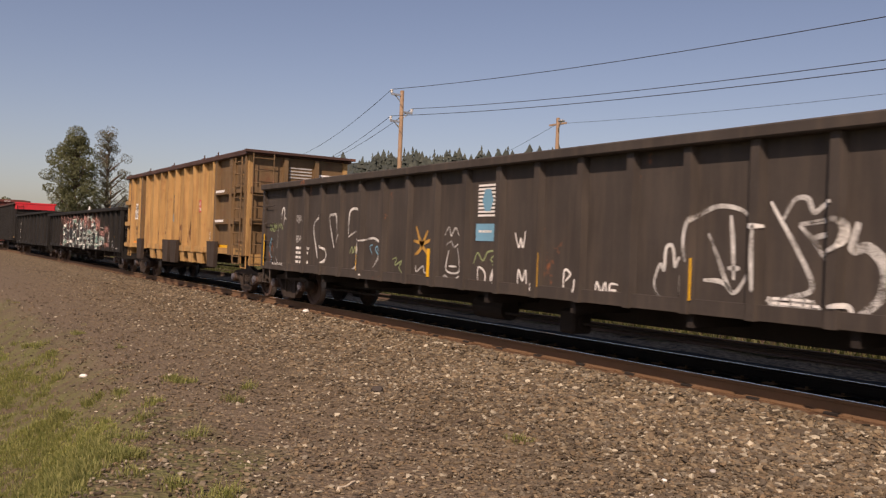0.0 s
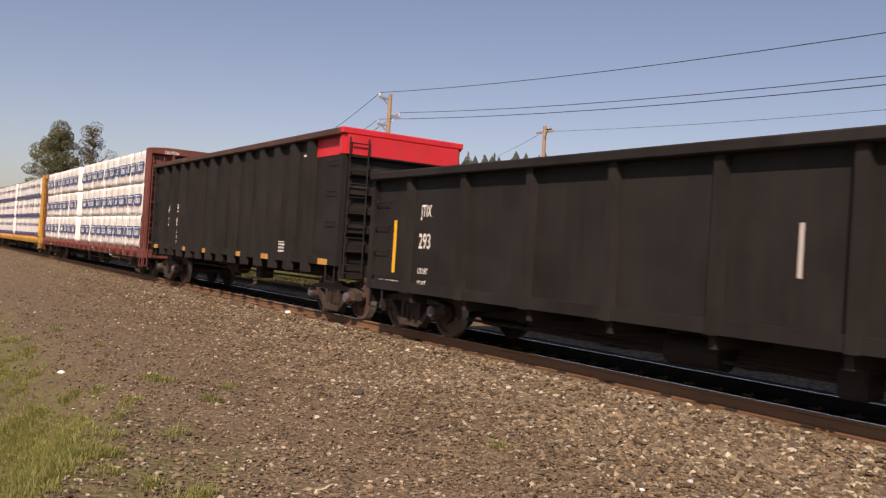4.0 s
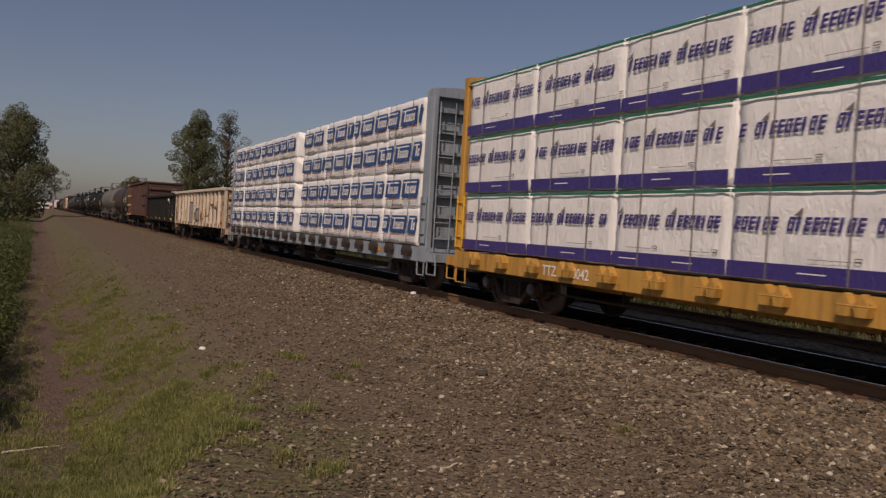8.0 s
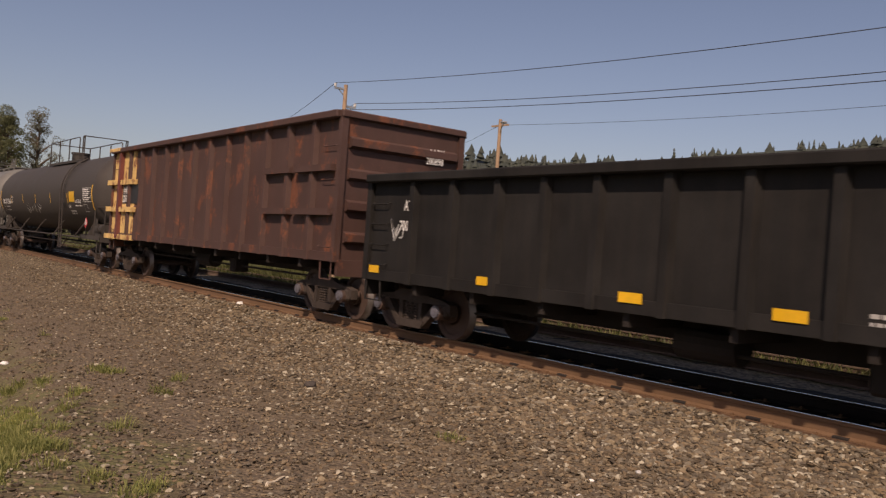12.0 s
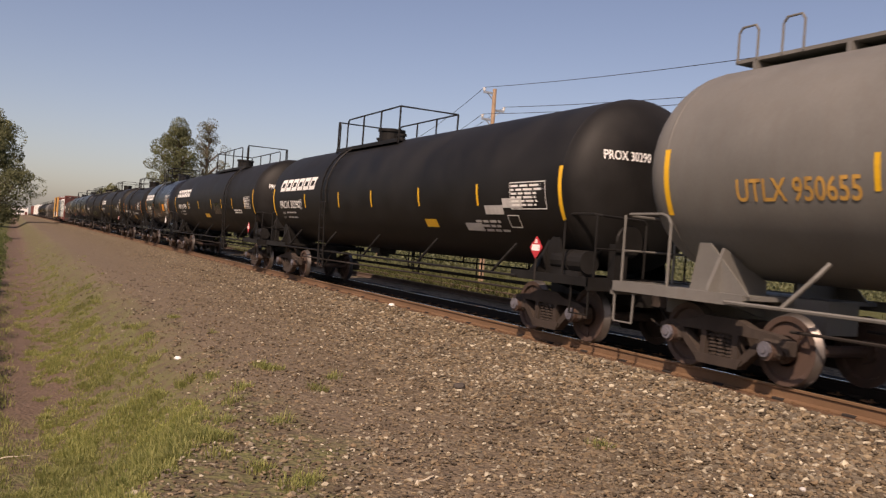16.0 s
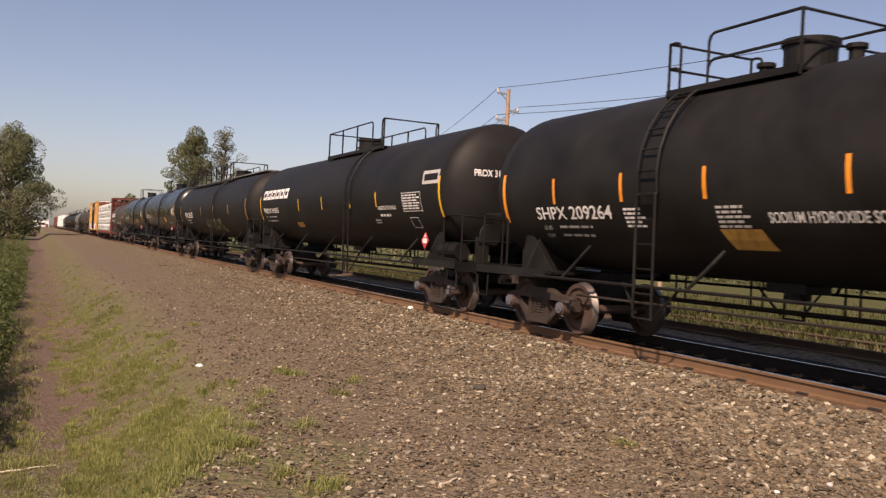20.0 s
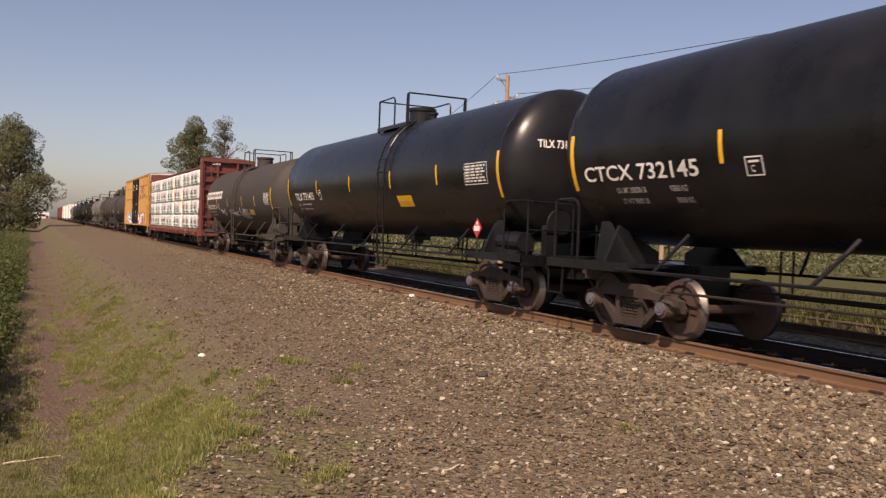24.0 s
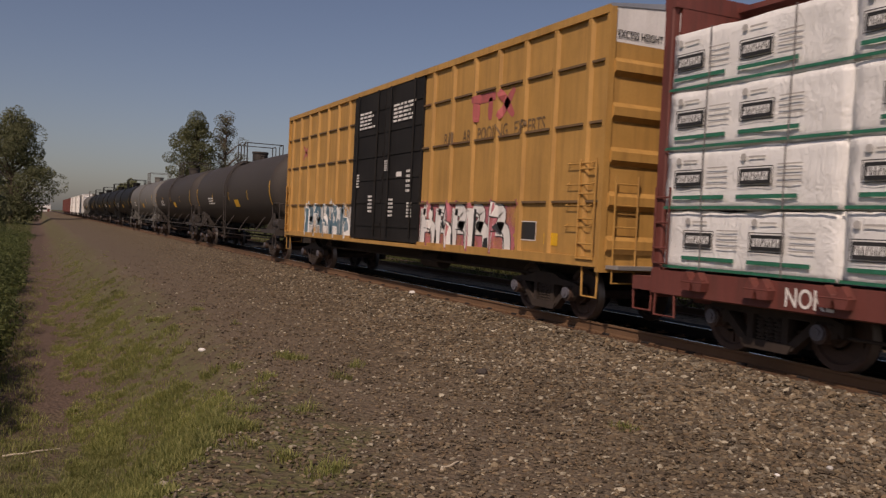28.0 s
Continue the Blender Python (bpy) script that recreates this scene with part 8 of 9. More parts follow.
def last_part():
    car, c, y0, y1 = centerbeam("red-oxide centre-beam flatcar loaded with stamped lumber packs", 417.35, 440.0, "oxide", top=5.05)
    packs = [(417.85, 420.9), (420.9, 423.75), (424.2, 427.25), (427.75, 430.6), (430.6, 433.65), (433.65, 436.75), (436.75, 439.8)]
    load(packs, 1.10, 4.47, 4, "stamp", "lumber pack in creased white film with black stamps and green bands", seed=6)
    dunnage(427.5, 1.08, 4.4, 0.36)
    dunnage(423.97, 1.08, 4.4, 0.34)
    lettering("NOKL", 0.24, M["white"], car, 437.48 - c, 0.76, -1.475, 0.8)
    lettering("L 75-0", 0.11, M["white"], car, 425.2 - c, 0.84, -1.475)
    lettering("CAUTION", 0.11, M["white"], car, y0 - 0.012, 4.70, -0.9, end=True)
    panel(car, "stencil_panel", "ink_black", 421.08 - c, 421.5 - c, 0.68, 1.02, -1.62)
    rect_label(car, 421.53 - c, 0.66, 0.48, 0.38, -1.622)
    for a in (425.9, 422.6, 430.9, 435.6, 419.2):
        panel(car, "reflector", "yellow", a - c, a - c + 0.5, 0.80, 0.92, -1.475)
    car, c, y0, y1, d0, d1 = boxcar("yellow high-roof boxcar with black plug doors and graffiti", 441.3, 460.4, 5.38)
    X = -1.464
    XR = ribbed([y0 + (d0 - y0) * (i + 0.5) / round((d0 - y0) / 1.05) for i in range(round((d0 - y0) / 1.05))] + [d1 + (y1 - d1) * (i + 0.5) / round((y1 - d1) / 1.05) for i in range(round((y1 - d1) / 1.05))], 0.18, 0.07, 1.463)
    # red block mark and worn words
    lines(car, "red_tag", [[(446.0 - c, 4.22), (444.9 - c, 4.22)], [(445.8 - c, 4.2), (445.8 - c, 3.75)], [(445.25 - c, 4.2), (445.25 - c, 3.75)], [(444.85 - c, 4.28), (444.3 - c, 3.75)], [(444.3 - c, 4.28), (444.85 - c, 3.75)]], 0.2, XR, "mark")
    for w, a in (("RAIL", 447.35), ("AR", 446.45), ("POOLING", 445.75), ("EXPERTS", 444.25)):
        lettering(w, 0.27, M["ochre_dark"], car, a - c, 3.36, XR, 0.78, name="worn_words", label="worn dark lettering")
    lines(car, "red_tag", [[(458.6 - c, 3.6), (458.0 - c, 4.1)], [(458.0 - c, 3.6), (458.6 - c, 4.1)]], 0.12, XR, "mark")
    XD = -1.535
    small_print(car, 452.8 - c, 4.6, 1.2, 0.5, 5, XD, seed=1)
    small_print(car, 450.3 - c, 4.6, 1.4, 0.5, 5, XD, seed=2)
    for a, z, h in ((453.0, 2.9, 0.4), (451.9, 2.3, 0.5), (450.8, 3.2, 0.3), (450.4, 2.2, 0.5), (449.3, 2.9, 0.6), (449.2, 2.1, 0.4)):
        small_print(car, a - c, z, 0.35, h, 5, XD, seed=int(a * 7))
    panel(car, "white_label", "white", 449.6 - c, 449.95 - c, 2.75, 2.87, XD)
    # two sprayed pieces along the bottom
    for ya, yb, zt, fill, seed in ((448.6, 444.1, 1.95, "white", 2), (458.0, 453.4, 1.95, "teal", 5)):
        bm = bm_new()
        spray(bm, yb - c - 0.3, ya - c + 0.3, 1.05, zt + 0.35, lambda y, z: min(ya - c + 0.2 - y, y - yb + c + 0.2) + 0.3 * noise.noise((y * 2, z * 2, seed)) > 0 and z < zt + 0.1 + 0.3 * noise.noise((y * 3, 0, seed)), XR, 0.004, 0.06)
        part("graffiti_cloud", bm, M["hot_pink" if fill == "white" else "white_mist"], car)
        strokes = []
        k = 5
        for i in range(k):
            a = ya - c - 0.25 - (ya - yb - 0.3) * i / k
            strokes += [[(a, 1.1), (a - 0.05, zt)], [(a - 0.05, zt), (a - 0.45, zt - 0.1), (a - 0.3, 1.5)], [(a - 0.2, 1.55), (a - 0.6, 1.5), (a - 0.68, 1.1)]]
        for nm, ww, m, lf in (("graffiti_shadow", 0.33, "spray_black" if fill == "white" else "white", 0.008), ("graffiti_fill", 0.28, "white" if fill == "white" else "teal_blue", 0.011)):
            for st in strokes:
                bm = bm_new()
                stroke(bm, st, ww, XR, None, lf, taper=False)
                part(nm, bm, M[m], car)
        for st in strokes[::2]:
            bm = bm_new()
            stroke(bm, [(p[0] + 0.1, p[1] - 0.05) for p in st], 0.03, XR, None, 0.014)
            part("graffiti_line", bm, M["spray_black" if fill == "white" else "white"], car)
    panel(car, "stencil_panel", "ink_black", 443.3 - c, 443.85 - c, 1.38, 1.7, X)
    rect_label(car, 443.87 - c, 1.36, 0.6, 0.36, X)
    panel(car, "yellow_label", "yellow", 442.55 - c, 443.0 - c, 1.3, 1.52, X)
    lettering("EXCESS HEIGHT CAR", 0.13, M["ink_black"], car, y0 - 0.03, 4.72, -1.35, end=True)
    for k in (0.35, 0.7, 1.05, 1.4):
        grab(car, y0 + 0.25, y0 + 0.95, 1.3 + k, -1.47, M["box_yellow"])
    tail = ((462.9, 479.5, "tank_dark"), (482.2, 498.0, "tank_dark"), (500.6, 517.0, "tank_grey"), (519.6, 535.5, "tank_black"), (538.1, 554.0, "tank_black"), (556.6, 572.5, "tank_black"), (575.0, 591.0, "tank_black"), (593.6, 609.5, "tank_grey"))
    for a, b, m in tail:
        car, c, y0, y1, tk = tank_car({"tank_dark": "dark grey tank car far back in the train", "tank_grey": "pale grey tank car far back in the train", "tank_black": "black tank car far back in the train"}[m], a, b, m, cz=2.8, stripes=(a + 4, a + 8, a + 12))
        panel(car, "yellow_panel", "yellow", a + 6 - c, a + 6.9 - c, 2.0, 2.35, tank=tk)
        small_print(car, 5.0, 2.5, 1.6, 0.4, 3, tank=tk)
    for i in range(3):
        boxcar("distant pale boxcar far back in the train", 612.0 + i * 22.5, 632.0 + i * 22.5, 4.9, coat="white", door="grey_white")
    for i in range(4):
        boxcar("distant dark red boxcar far back in the train", 679.5 + i * 18.5, 695.5 + i * 18.5, 4.9, coat="oxide", door="oxide")


last_part()

# ---- plants, stones, poles and distance ----


def stones(name, n, place, label, smin=0.016, smax=0.042, seed=5, mat="stone"):
    rs = np.random.RandomState(seed)
    g = (1 + 5 ** 0.5) / 2
    base = np.array([(-1, g, 0), (1, g, 0), (-1, -g, 0), (1, -g, 0), (0, -1, g), (0, 1, g), (0, -1, -g), (0, 1, -g), (g, 0, -1), (g, 0, 1), (-g, 0, -1), (-g, 0, 1)]) / 1.9
    tri = np.array([(0, 11, 5), (0, 5, 1), (0, 1, 7), (0, 7, 10), (0, 10, 11), (1, 5, 9), (5, 11, 4), (11, 10, 2), (10, 7, 6), (7, 1, 8), (3, 9, 4), (3, 4, 2), (3, 2, 6), (3, 6, 8), (3, 8, 9), (4, 9, 5), (2, 4, 11), (6, 2, 10), (8, 6, 7), (9, 8, 1)])
    pts = place(rs, n)
    n = len(pts)
    size = rs.uniform(smin, smax, n) * rs.choice([1, 1, 1, 1.35], n) * (0.8 + 0.5 * np.clip((pts[:, 0] - 4.5) / 3.5, 0, 1))
    V = base[None] * (1 + rs.uniform(-0.42, 0.38, (n, 12, 1)))
    V = V * np.stack([rs.uniform(0.8, 1.6, n), rs.uniform(0.6, 1.2, n), rs.uniform(0.35, 0.8, n)], 1)[:, None]
    a = rs.uniform(0, 6.283, n)
    ca, sa = np.cos(a)[:, None], np.sin(a)[:, None]
    tilt = rs.uniform(-0.6, 0.6, n)
    ct, st = np.cos(tilt)[:, None], np.sin(tilt)[:, None]
    x, y, z = V[..., 0], V[..., 1], V[..., 2]
    y, z = y * ct - z * st, y * st + z * ct
    x, y = x * ca - y * sa, x * sa + y * ca
    V = np.stack([x, y, z], 2) * size[:, None, None] + pts[:, None, :]
    F = (tri[None] + 12 * np.arange(n)[:, None, None]).reshape(-1, 3)
    me = bpy.data.meshes.new(name)
    me.from_pydata(V.reshape(-1, 3), [], F)
    me.materials.append(M[mat])
    return tagged(new(name, me), label, "gravel", kind="stuff")


def shoulder(rs, n):
    out = []
    while len(out) < n:
        y = 1.5 + rs.exponential(11.0) if rs.uniform() > 0.1 else rs.uniform(-12.0, 1.5)
        x = rs.uniform(0.4, 8.56)
        if y > 75:
            continue
        e = bank_edge(y)
        if x < e - 1.3 + rs.exponential(0.7):
            continue
        # coarser and denser towards the track
        if rs.uniform() > 0.4 + 0.6 * smooth01(e, 7.0, x):
            continue
        out.append((x, y, ground_z(x, y) + rs.uniform(-0.004, 0.016)))
    return np.array(out)


def between(rs, n):
    x = rs.uniform(8.2, 11.4, n)
    y = rs.uniform(-12.0, 46.0, n)
    return np.array([(a, b, -0.235 + rs.uniform(-0.02, 0.02)) for a, b in zip(x, y) if abs(a - 8.947) > 0.1 and abs(a - 10.453) > 0.1])


def fine_gravel(rs, n):
    out = []
    while len(out) < n:
        y = 1.5 + rs.exponential(6.0) if rs.uniform() > 0.1 else rs.uniform(-12.0, 1.5)
        x = rs.uniform(-0.2, 8.6)
        if y > 30 or x < bank_edge(y) - 1.2:
            continue
        out.append((x, y, ground_z(x, y) + rs.uniform(-0.002, 0.006)))
    return np.array(out)


stones("ballast_stones", 66000, shoulder, "loose angular brown and grey ballast stones", 0.010, 0.030)
stones("track_ballast", 6000, between, "ballast stones blackened for the shade under the train", 0.018, 0.036, seed=8, mat="shaded_ballast")
stones("fine_gravel", 26000, fine_gravel, "fine brown gravel over the shoulder", 0.007, 0.017, seed=9)


def blades(name, spots, label, mat="grass", seed=3, width=0.008):
    """Tufts of curved blades; spots (x, y, z, height, spread, blades)."""
    rs = np.random.RandomState(seed)
    V, F = [], []
    for x, y, z, h, sp, n in spots:
        for _ in range(int(n)):
            a, r = rs.uniform(0, 6.283), sp * math.sqrt(rs.uniform())
            bx, by = x + r * math.cos(a), y + r * math.sin(a)
            b = a + rs.normal(0, 0.8)
            hh = h * rs.uniform(0.45, 1.15) * (1.25 - 0.6 * r / sp)
            lean = hh * rs.uniform(0.3, 1.1)
            w = width * rs.uniform(0.7, 1.5)
            dx, dy = math.cos(b), math.sin(b)
            px_, py_ = -dy * w, dx * w
            i = len(V)
            V += [(bx - px_, by - py_, z - 0.02), (bx + px_, by + py_, z - 0.02),
                  (bx + dx * lean * 0.35 - px_ * 0.8, by + dy * lean * 0.35 - py_ * 0.8, z + hh * 0.55), (bx + dx * lean * 0.35 + px_ * 0.8, by + dy * lean * 0.35 + py_ * 0.8, z + hh * 0.55),
                  (bx + dx * lean, by + dy * lean, z + hh * 0.95)]
            F += [(i, i + 1, i + 3, i + 2), (i + 2, i + 3, i + 4)]
    return tagged(new(name, raw_mesh(name, V, F, M[mat])), label, "grass", kind="stuff")


def grass_spots():
    rs = random.Random(21)
    out = []
    while len(out) < 9000:
        y = 2.5 + rs.expovariate(1 / 11.0)
        if y > 80:
            continue
        e = bank_edge(y)
        x = e + 0.7 - rs.uniform(0, 3.3 if y > 9 else 5.5)
        k = 0.8 * noise.noise((x * 1.6, y * 0.7, 2.0)) + 0.6 * noise.noise((x * 3.6, y * 2.2, 7.0))
        inner = e - 0.25 - 0.8 * smooth01(7, 13, y)
        if x < e - 2.55 - 0.25 * k:
            continue
        if x < inner:
            if k < 0.0 and rs.random() < 0.78:
                continue
        elif k < 0.24 + 0.3 * (x - inner) or rs.random() < 0.4:
            continue
        tall = 1.3 if k > 0.3 else 0.85 if k > 0.0 else 0.5
        out.append((x, y, ground_z(x, y), rs.uniform(0.03, 0.09) * tall * 1.15, rs.uniform(0.05, 0.13), rs.randint(15, 26)))
    # the grass closes over the path near by
    for _ in range(5200):
        y = rs.uniform(3.0, 15.0)
        x = rs.uniform(-3.0, bank_edge(y) - 1.2)
        k = noise.noise((x * 1.1, y * 0.6, 12.0)) + 0.7 * noise.noise((x * 2.9, y * 1.7, 4.0))
        if rs.random() > 0.95 - 0.8 * smooth01(10.5, 15.0, y + 2.0 * k) or (k < 0.0 and rs.random() < 0.75):
            continue
        out.append((x, y, ground_z(x, y), rs.uniform(0.035, 0.08) * (1.6 if k > 0.35 else 1.0), rs.uniform(0.07, 0.16), rs.randint(16, 28)))
    # sparse verge on the other side of the path
    for _ in range(900):
        y = 7.0 + rs.expovariate(1 / 14.0)
        x = 0.05 - abs(rs.gauss(0, 0.7)) + 0.006 * y
        out.append((x, y, ground_z(x, y), rs.uniform(0.06, 0.18), rs.uniform(0.06, 0.17), rs.randint(9, 16)))
    return out


blades("bank_grass", grass_spots(), "dry green grass on the bank", width=0.0036)
weeds = [(3.94, 10.74), (2.52, 8.31), (3.43, 9.97), (1.99, 8.56), (2.12, 6.28), (1.9, 6.65), (2.6, 11.86), (1.7, 7.22), (2.37, 9.65), (2.26, 12.11), (3.08, 18.07), (1.6, 12.13), (1.92, 9.69), (1.99, 6.16), (5.21, 6.59)]
_r = random.Random(4)
blades("gravel_weeds", [(x + _r.uniform(-0.06, 0.06), y + _r.uniform(-0.1, 0.1), ground_z(x, y), _r.uniform(0.06, 0.15), 0.11, 46) for x, y in weeds for _ in range(3)], "small weeds growing through the gravel", seed=6, width=0.0035)
_f = []
for _ in range(13500):
    x, y = 13.75 + _r.expovariate(1 / 5.0), _r.uniform(3.0, 60.0)
    if x < 40 and not 14.3 < x < 14.75:
        _f.append((x, y, ground_z(x, y), _r.uniform(0.15, 0.55) * (0.7 if x < 15.5 else 1.0), 0.3, 11))
M["grass_lush"] = foliage("lush_grass", (0.0421, 0.0562, 0.0157), (0.1348, 0.1264, 0.0449), 0.35)
blades("field_grass", _f, "lush green grass beyond the second track", "grass_lush", seed=7, width=0.014)


def leaves(V, F, rs, c, rad, n, size, flat=0.8):
    for _ in range(n):
        d = Vector((rs.gauss(0, 1), rs.gauss(0, 1), rs.gauss(0, 1)))
        d.normalize()
        p = Vector(c) + Vector((d.x * rad[0], d.y * rad[1], d.z * rad[2])) * rs.uniform(0.55, 1.0) ** 0.5
        nrm = (d * 0.6 + Vector((rs.uniform(-1, 1), rs.uniform(-1, 1), rs.uniform(-0.4, 1)))).normalized()
        u = nrm.orthogonal().normalized()
        w = nrm.cross(u)
        a = rs.uniform(0, 6.283)
        u, w = u * math.cos(a) + w * math.sin(a), w * math.cos(a) - u * math.sin(a)
        s = size * rs.uniform(0.6, 1.3)
        i = len(V)
        V += [tuple(p + u * s), tuple(p + w * s * 0.5), tuple(p - u * s), tuple(p - w * s * 0.5)]
        F.append((i, i + 1, i + 2, i + 3))


def hedge(name, spots, label, size=0.07, mat="leaf", seed=1):
    rs = random.Random(seed)
    V, F = [], []
    for c, rad, n in spots:
        leaves(V, F, rs, c, rad, n, size)
    return tagged(new(name, raw_mesh(name, V, F, M[mat])), label, "bushes", kind="stuff")


_s = []
for _ in range(230):
    y = 13.0 + _r.expovariate(1 / 28.0)
    x = -1.15 - _r.expovariate(1 / 2.0) + 0.006 * y
    if y < 115 and x > -14:
        h = 0.35 + 0.35 * _r.random() + min(0.7, (-x - 0.8) * 0.25)
        _s.append(((x, y, -1.6 + h * 0.8), (0.45 + 0.5 * _r.random(), 0.7 + 0.9 * _r.random(), h), 900 if y < 40 else 420))
hedge("bramble_hedge", _s, "dense green bramble bushes along the path", 0.052, seed=12)


def tree(x, y, base, height, width, dense, label, seed, mat="leaf_tree", size=0.22, clumps=60, low=0.12):
    rs = random.Random(seed)
    t = thing("tree", label, "tree", "trees by the line")
    t.location = (x, y, base)
    bm = bm_new()
    pts = [Vector((0, 0, -0.3))]
    for i in range(1, 7):
        pts.append(Vector((rs.gauss(0, 0.05) * height * 0.1, rs.gauss(0, 0.05) * height * 0.1, height * 0.8 * i / 6)))
    for i in range(6):
        cyl(bm, pts[i], pts[i + 1], height * 0.022 * (1 - i / 7.5), 8, height * 0.022 * (1 - (i + 1) / 7.5))
    part("trunk", bm, M["bark"], t)
    V, F = [], []
    limbs = bm_new()
    for i in range(clumps):
        f = low + (1 - low) * (i + 0.5) / clumps
        prof = math.sin(math.pi * min(1, 0.12 + 0.86 * ((f - low) / (1 - low)))) ** 0.7
        a = rs.uniform(0, 6.283)
        r = width / 2 * prof * rs.uniform(0.25, 1.0)
        c = Vector((r * math.cos(a), r * math.sin(a), height * f * rs.uniform(0.94, 1.02)))
        root = Vector((0, 0, max(height * 0.1, c.z - r * 0.9)))
        cyl(limbs, root, root.lerp(c, 0.6) + Vector((0, 0, 0.1)), height * 0.007, 5, height * 0.004, False)
        cyl(limbs, root.lerp(c, 0.6) + Vector((0, 0, 0.1)), c, height * 0.004, 5, height * 0.0015, False)
        q = width * rs.uniform(0.07, 0.16)
        leaves(V, F, rs, c, (q, q, q * rs.uniform(0.7, 1.2)), dense, size)
    part("limb_tangle", limbs, M["bark"], t)["kind"] = "stuff"
    part("crown", raw_mesh("crown", V, F, M[mat]), None, t)
    return t


M["leaf_pale"] = foliage("pale_tree_leaves", (0.12, 0.125, 0.09), (0.21, 0.205, 0.15), 0.35)
tree(19.0, 117.0, -0.8, 15.6, 7.6, 300, "tall dense green roadside tree", 1, size=0.105, clumps=130)
tree(23.2, 119.0, -0.8, 16.4, 6.6, 130, "tall thin pale green tree with gaps", 2, "leaf_pale", 0.1, 90)
tree(17.0, 132.0, -0.8, 6.0, 6.0, 90, "low bushy tree beside taller ones", 3, size=0.2, clumps=40, low=0.05)
tree(-4.3, 180.0, -1.6, 20.2, 15.6, 280, "tall green tree beside the dirt path", 4, size=0.2, clumps=130, low=0.05)
tree(-5.8, 104.0, -1.6, 7.5, 7.0, 120, "bushy dark tree beside the dirt path", 5, size=0.2, clumps=50, low=0.02)
tree(-9.5, 98.0, -1.6, 6.0, 7.0, 120, "low dark tree at the field's edge", 6, size=0.2, clumps=45, low=0.02)
tree(19.0, 205.0, -0.8, 9.3, 9.5, 120, "round distant green tree", 7, size=0.3, clumps=50)
tree(30.0, 170.0, -0.8, 8.0, 7.0, 110, "distant green tree beyond the line", 8, size=0.28, clumps=40, low=0.05)
tree(26.5, 150.0, -0.8, 6.5, 8.0, 100, "bushy green tree beyond the line", 9, size=0.26, clumps=40, low=0.02)
tree(34.0, 140.0, -0.8, 6.8, 9.0, 110, "broad green tree beyond the line", 10, size=0.26, clumps=40, low=0.02)


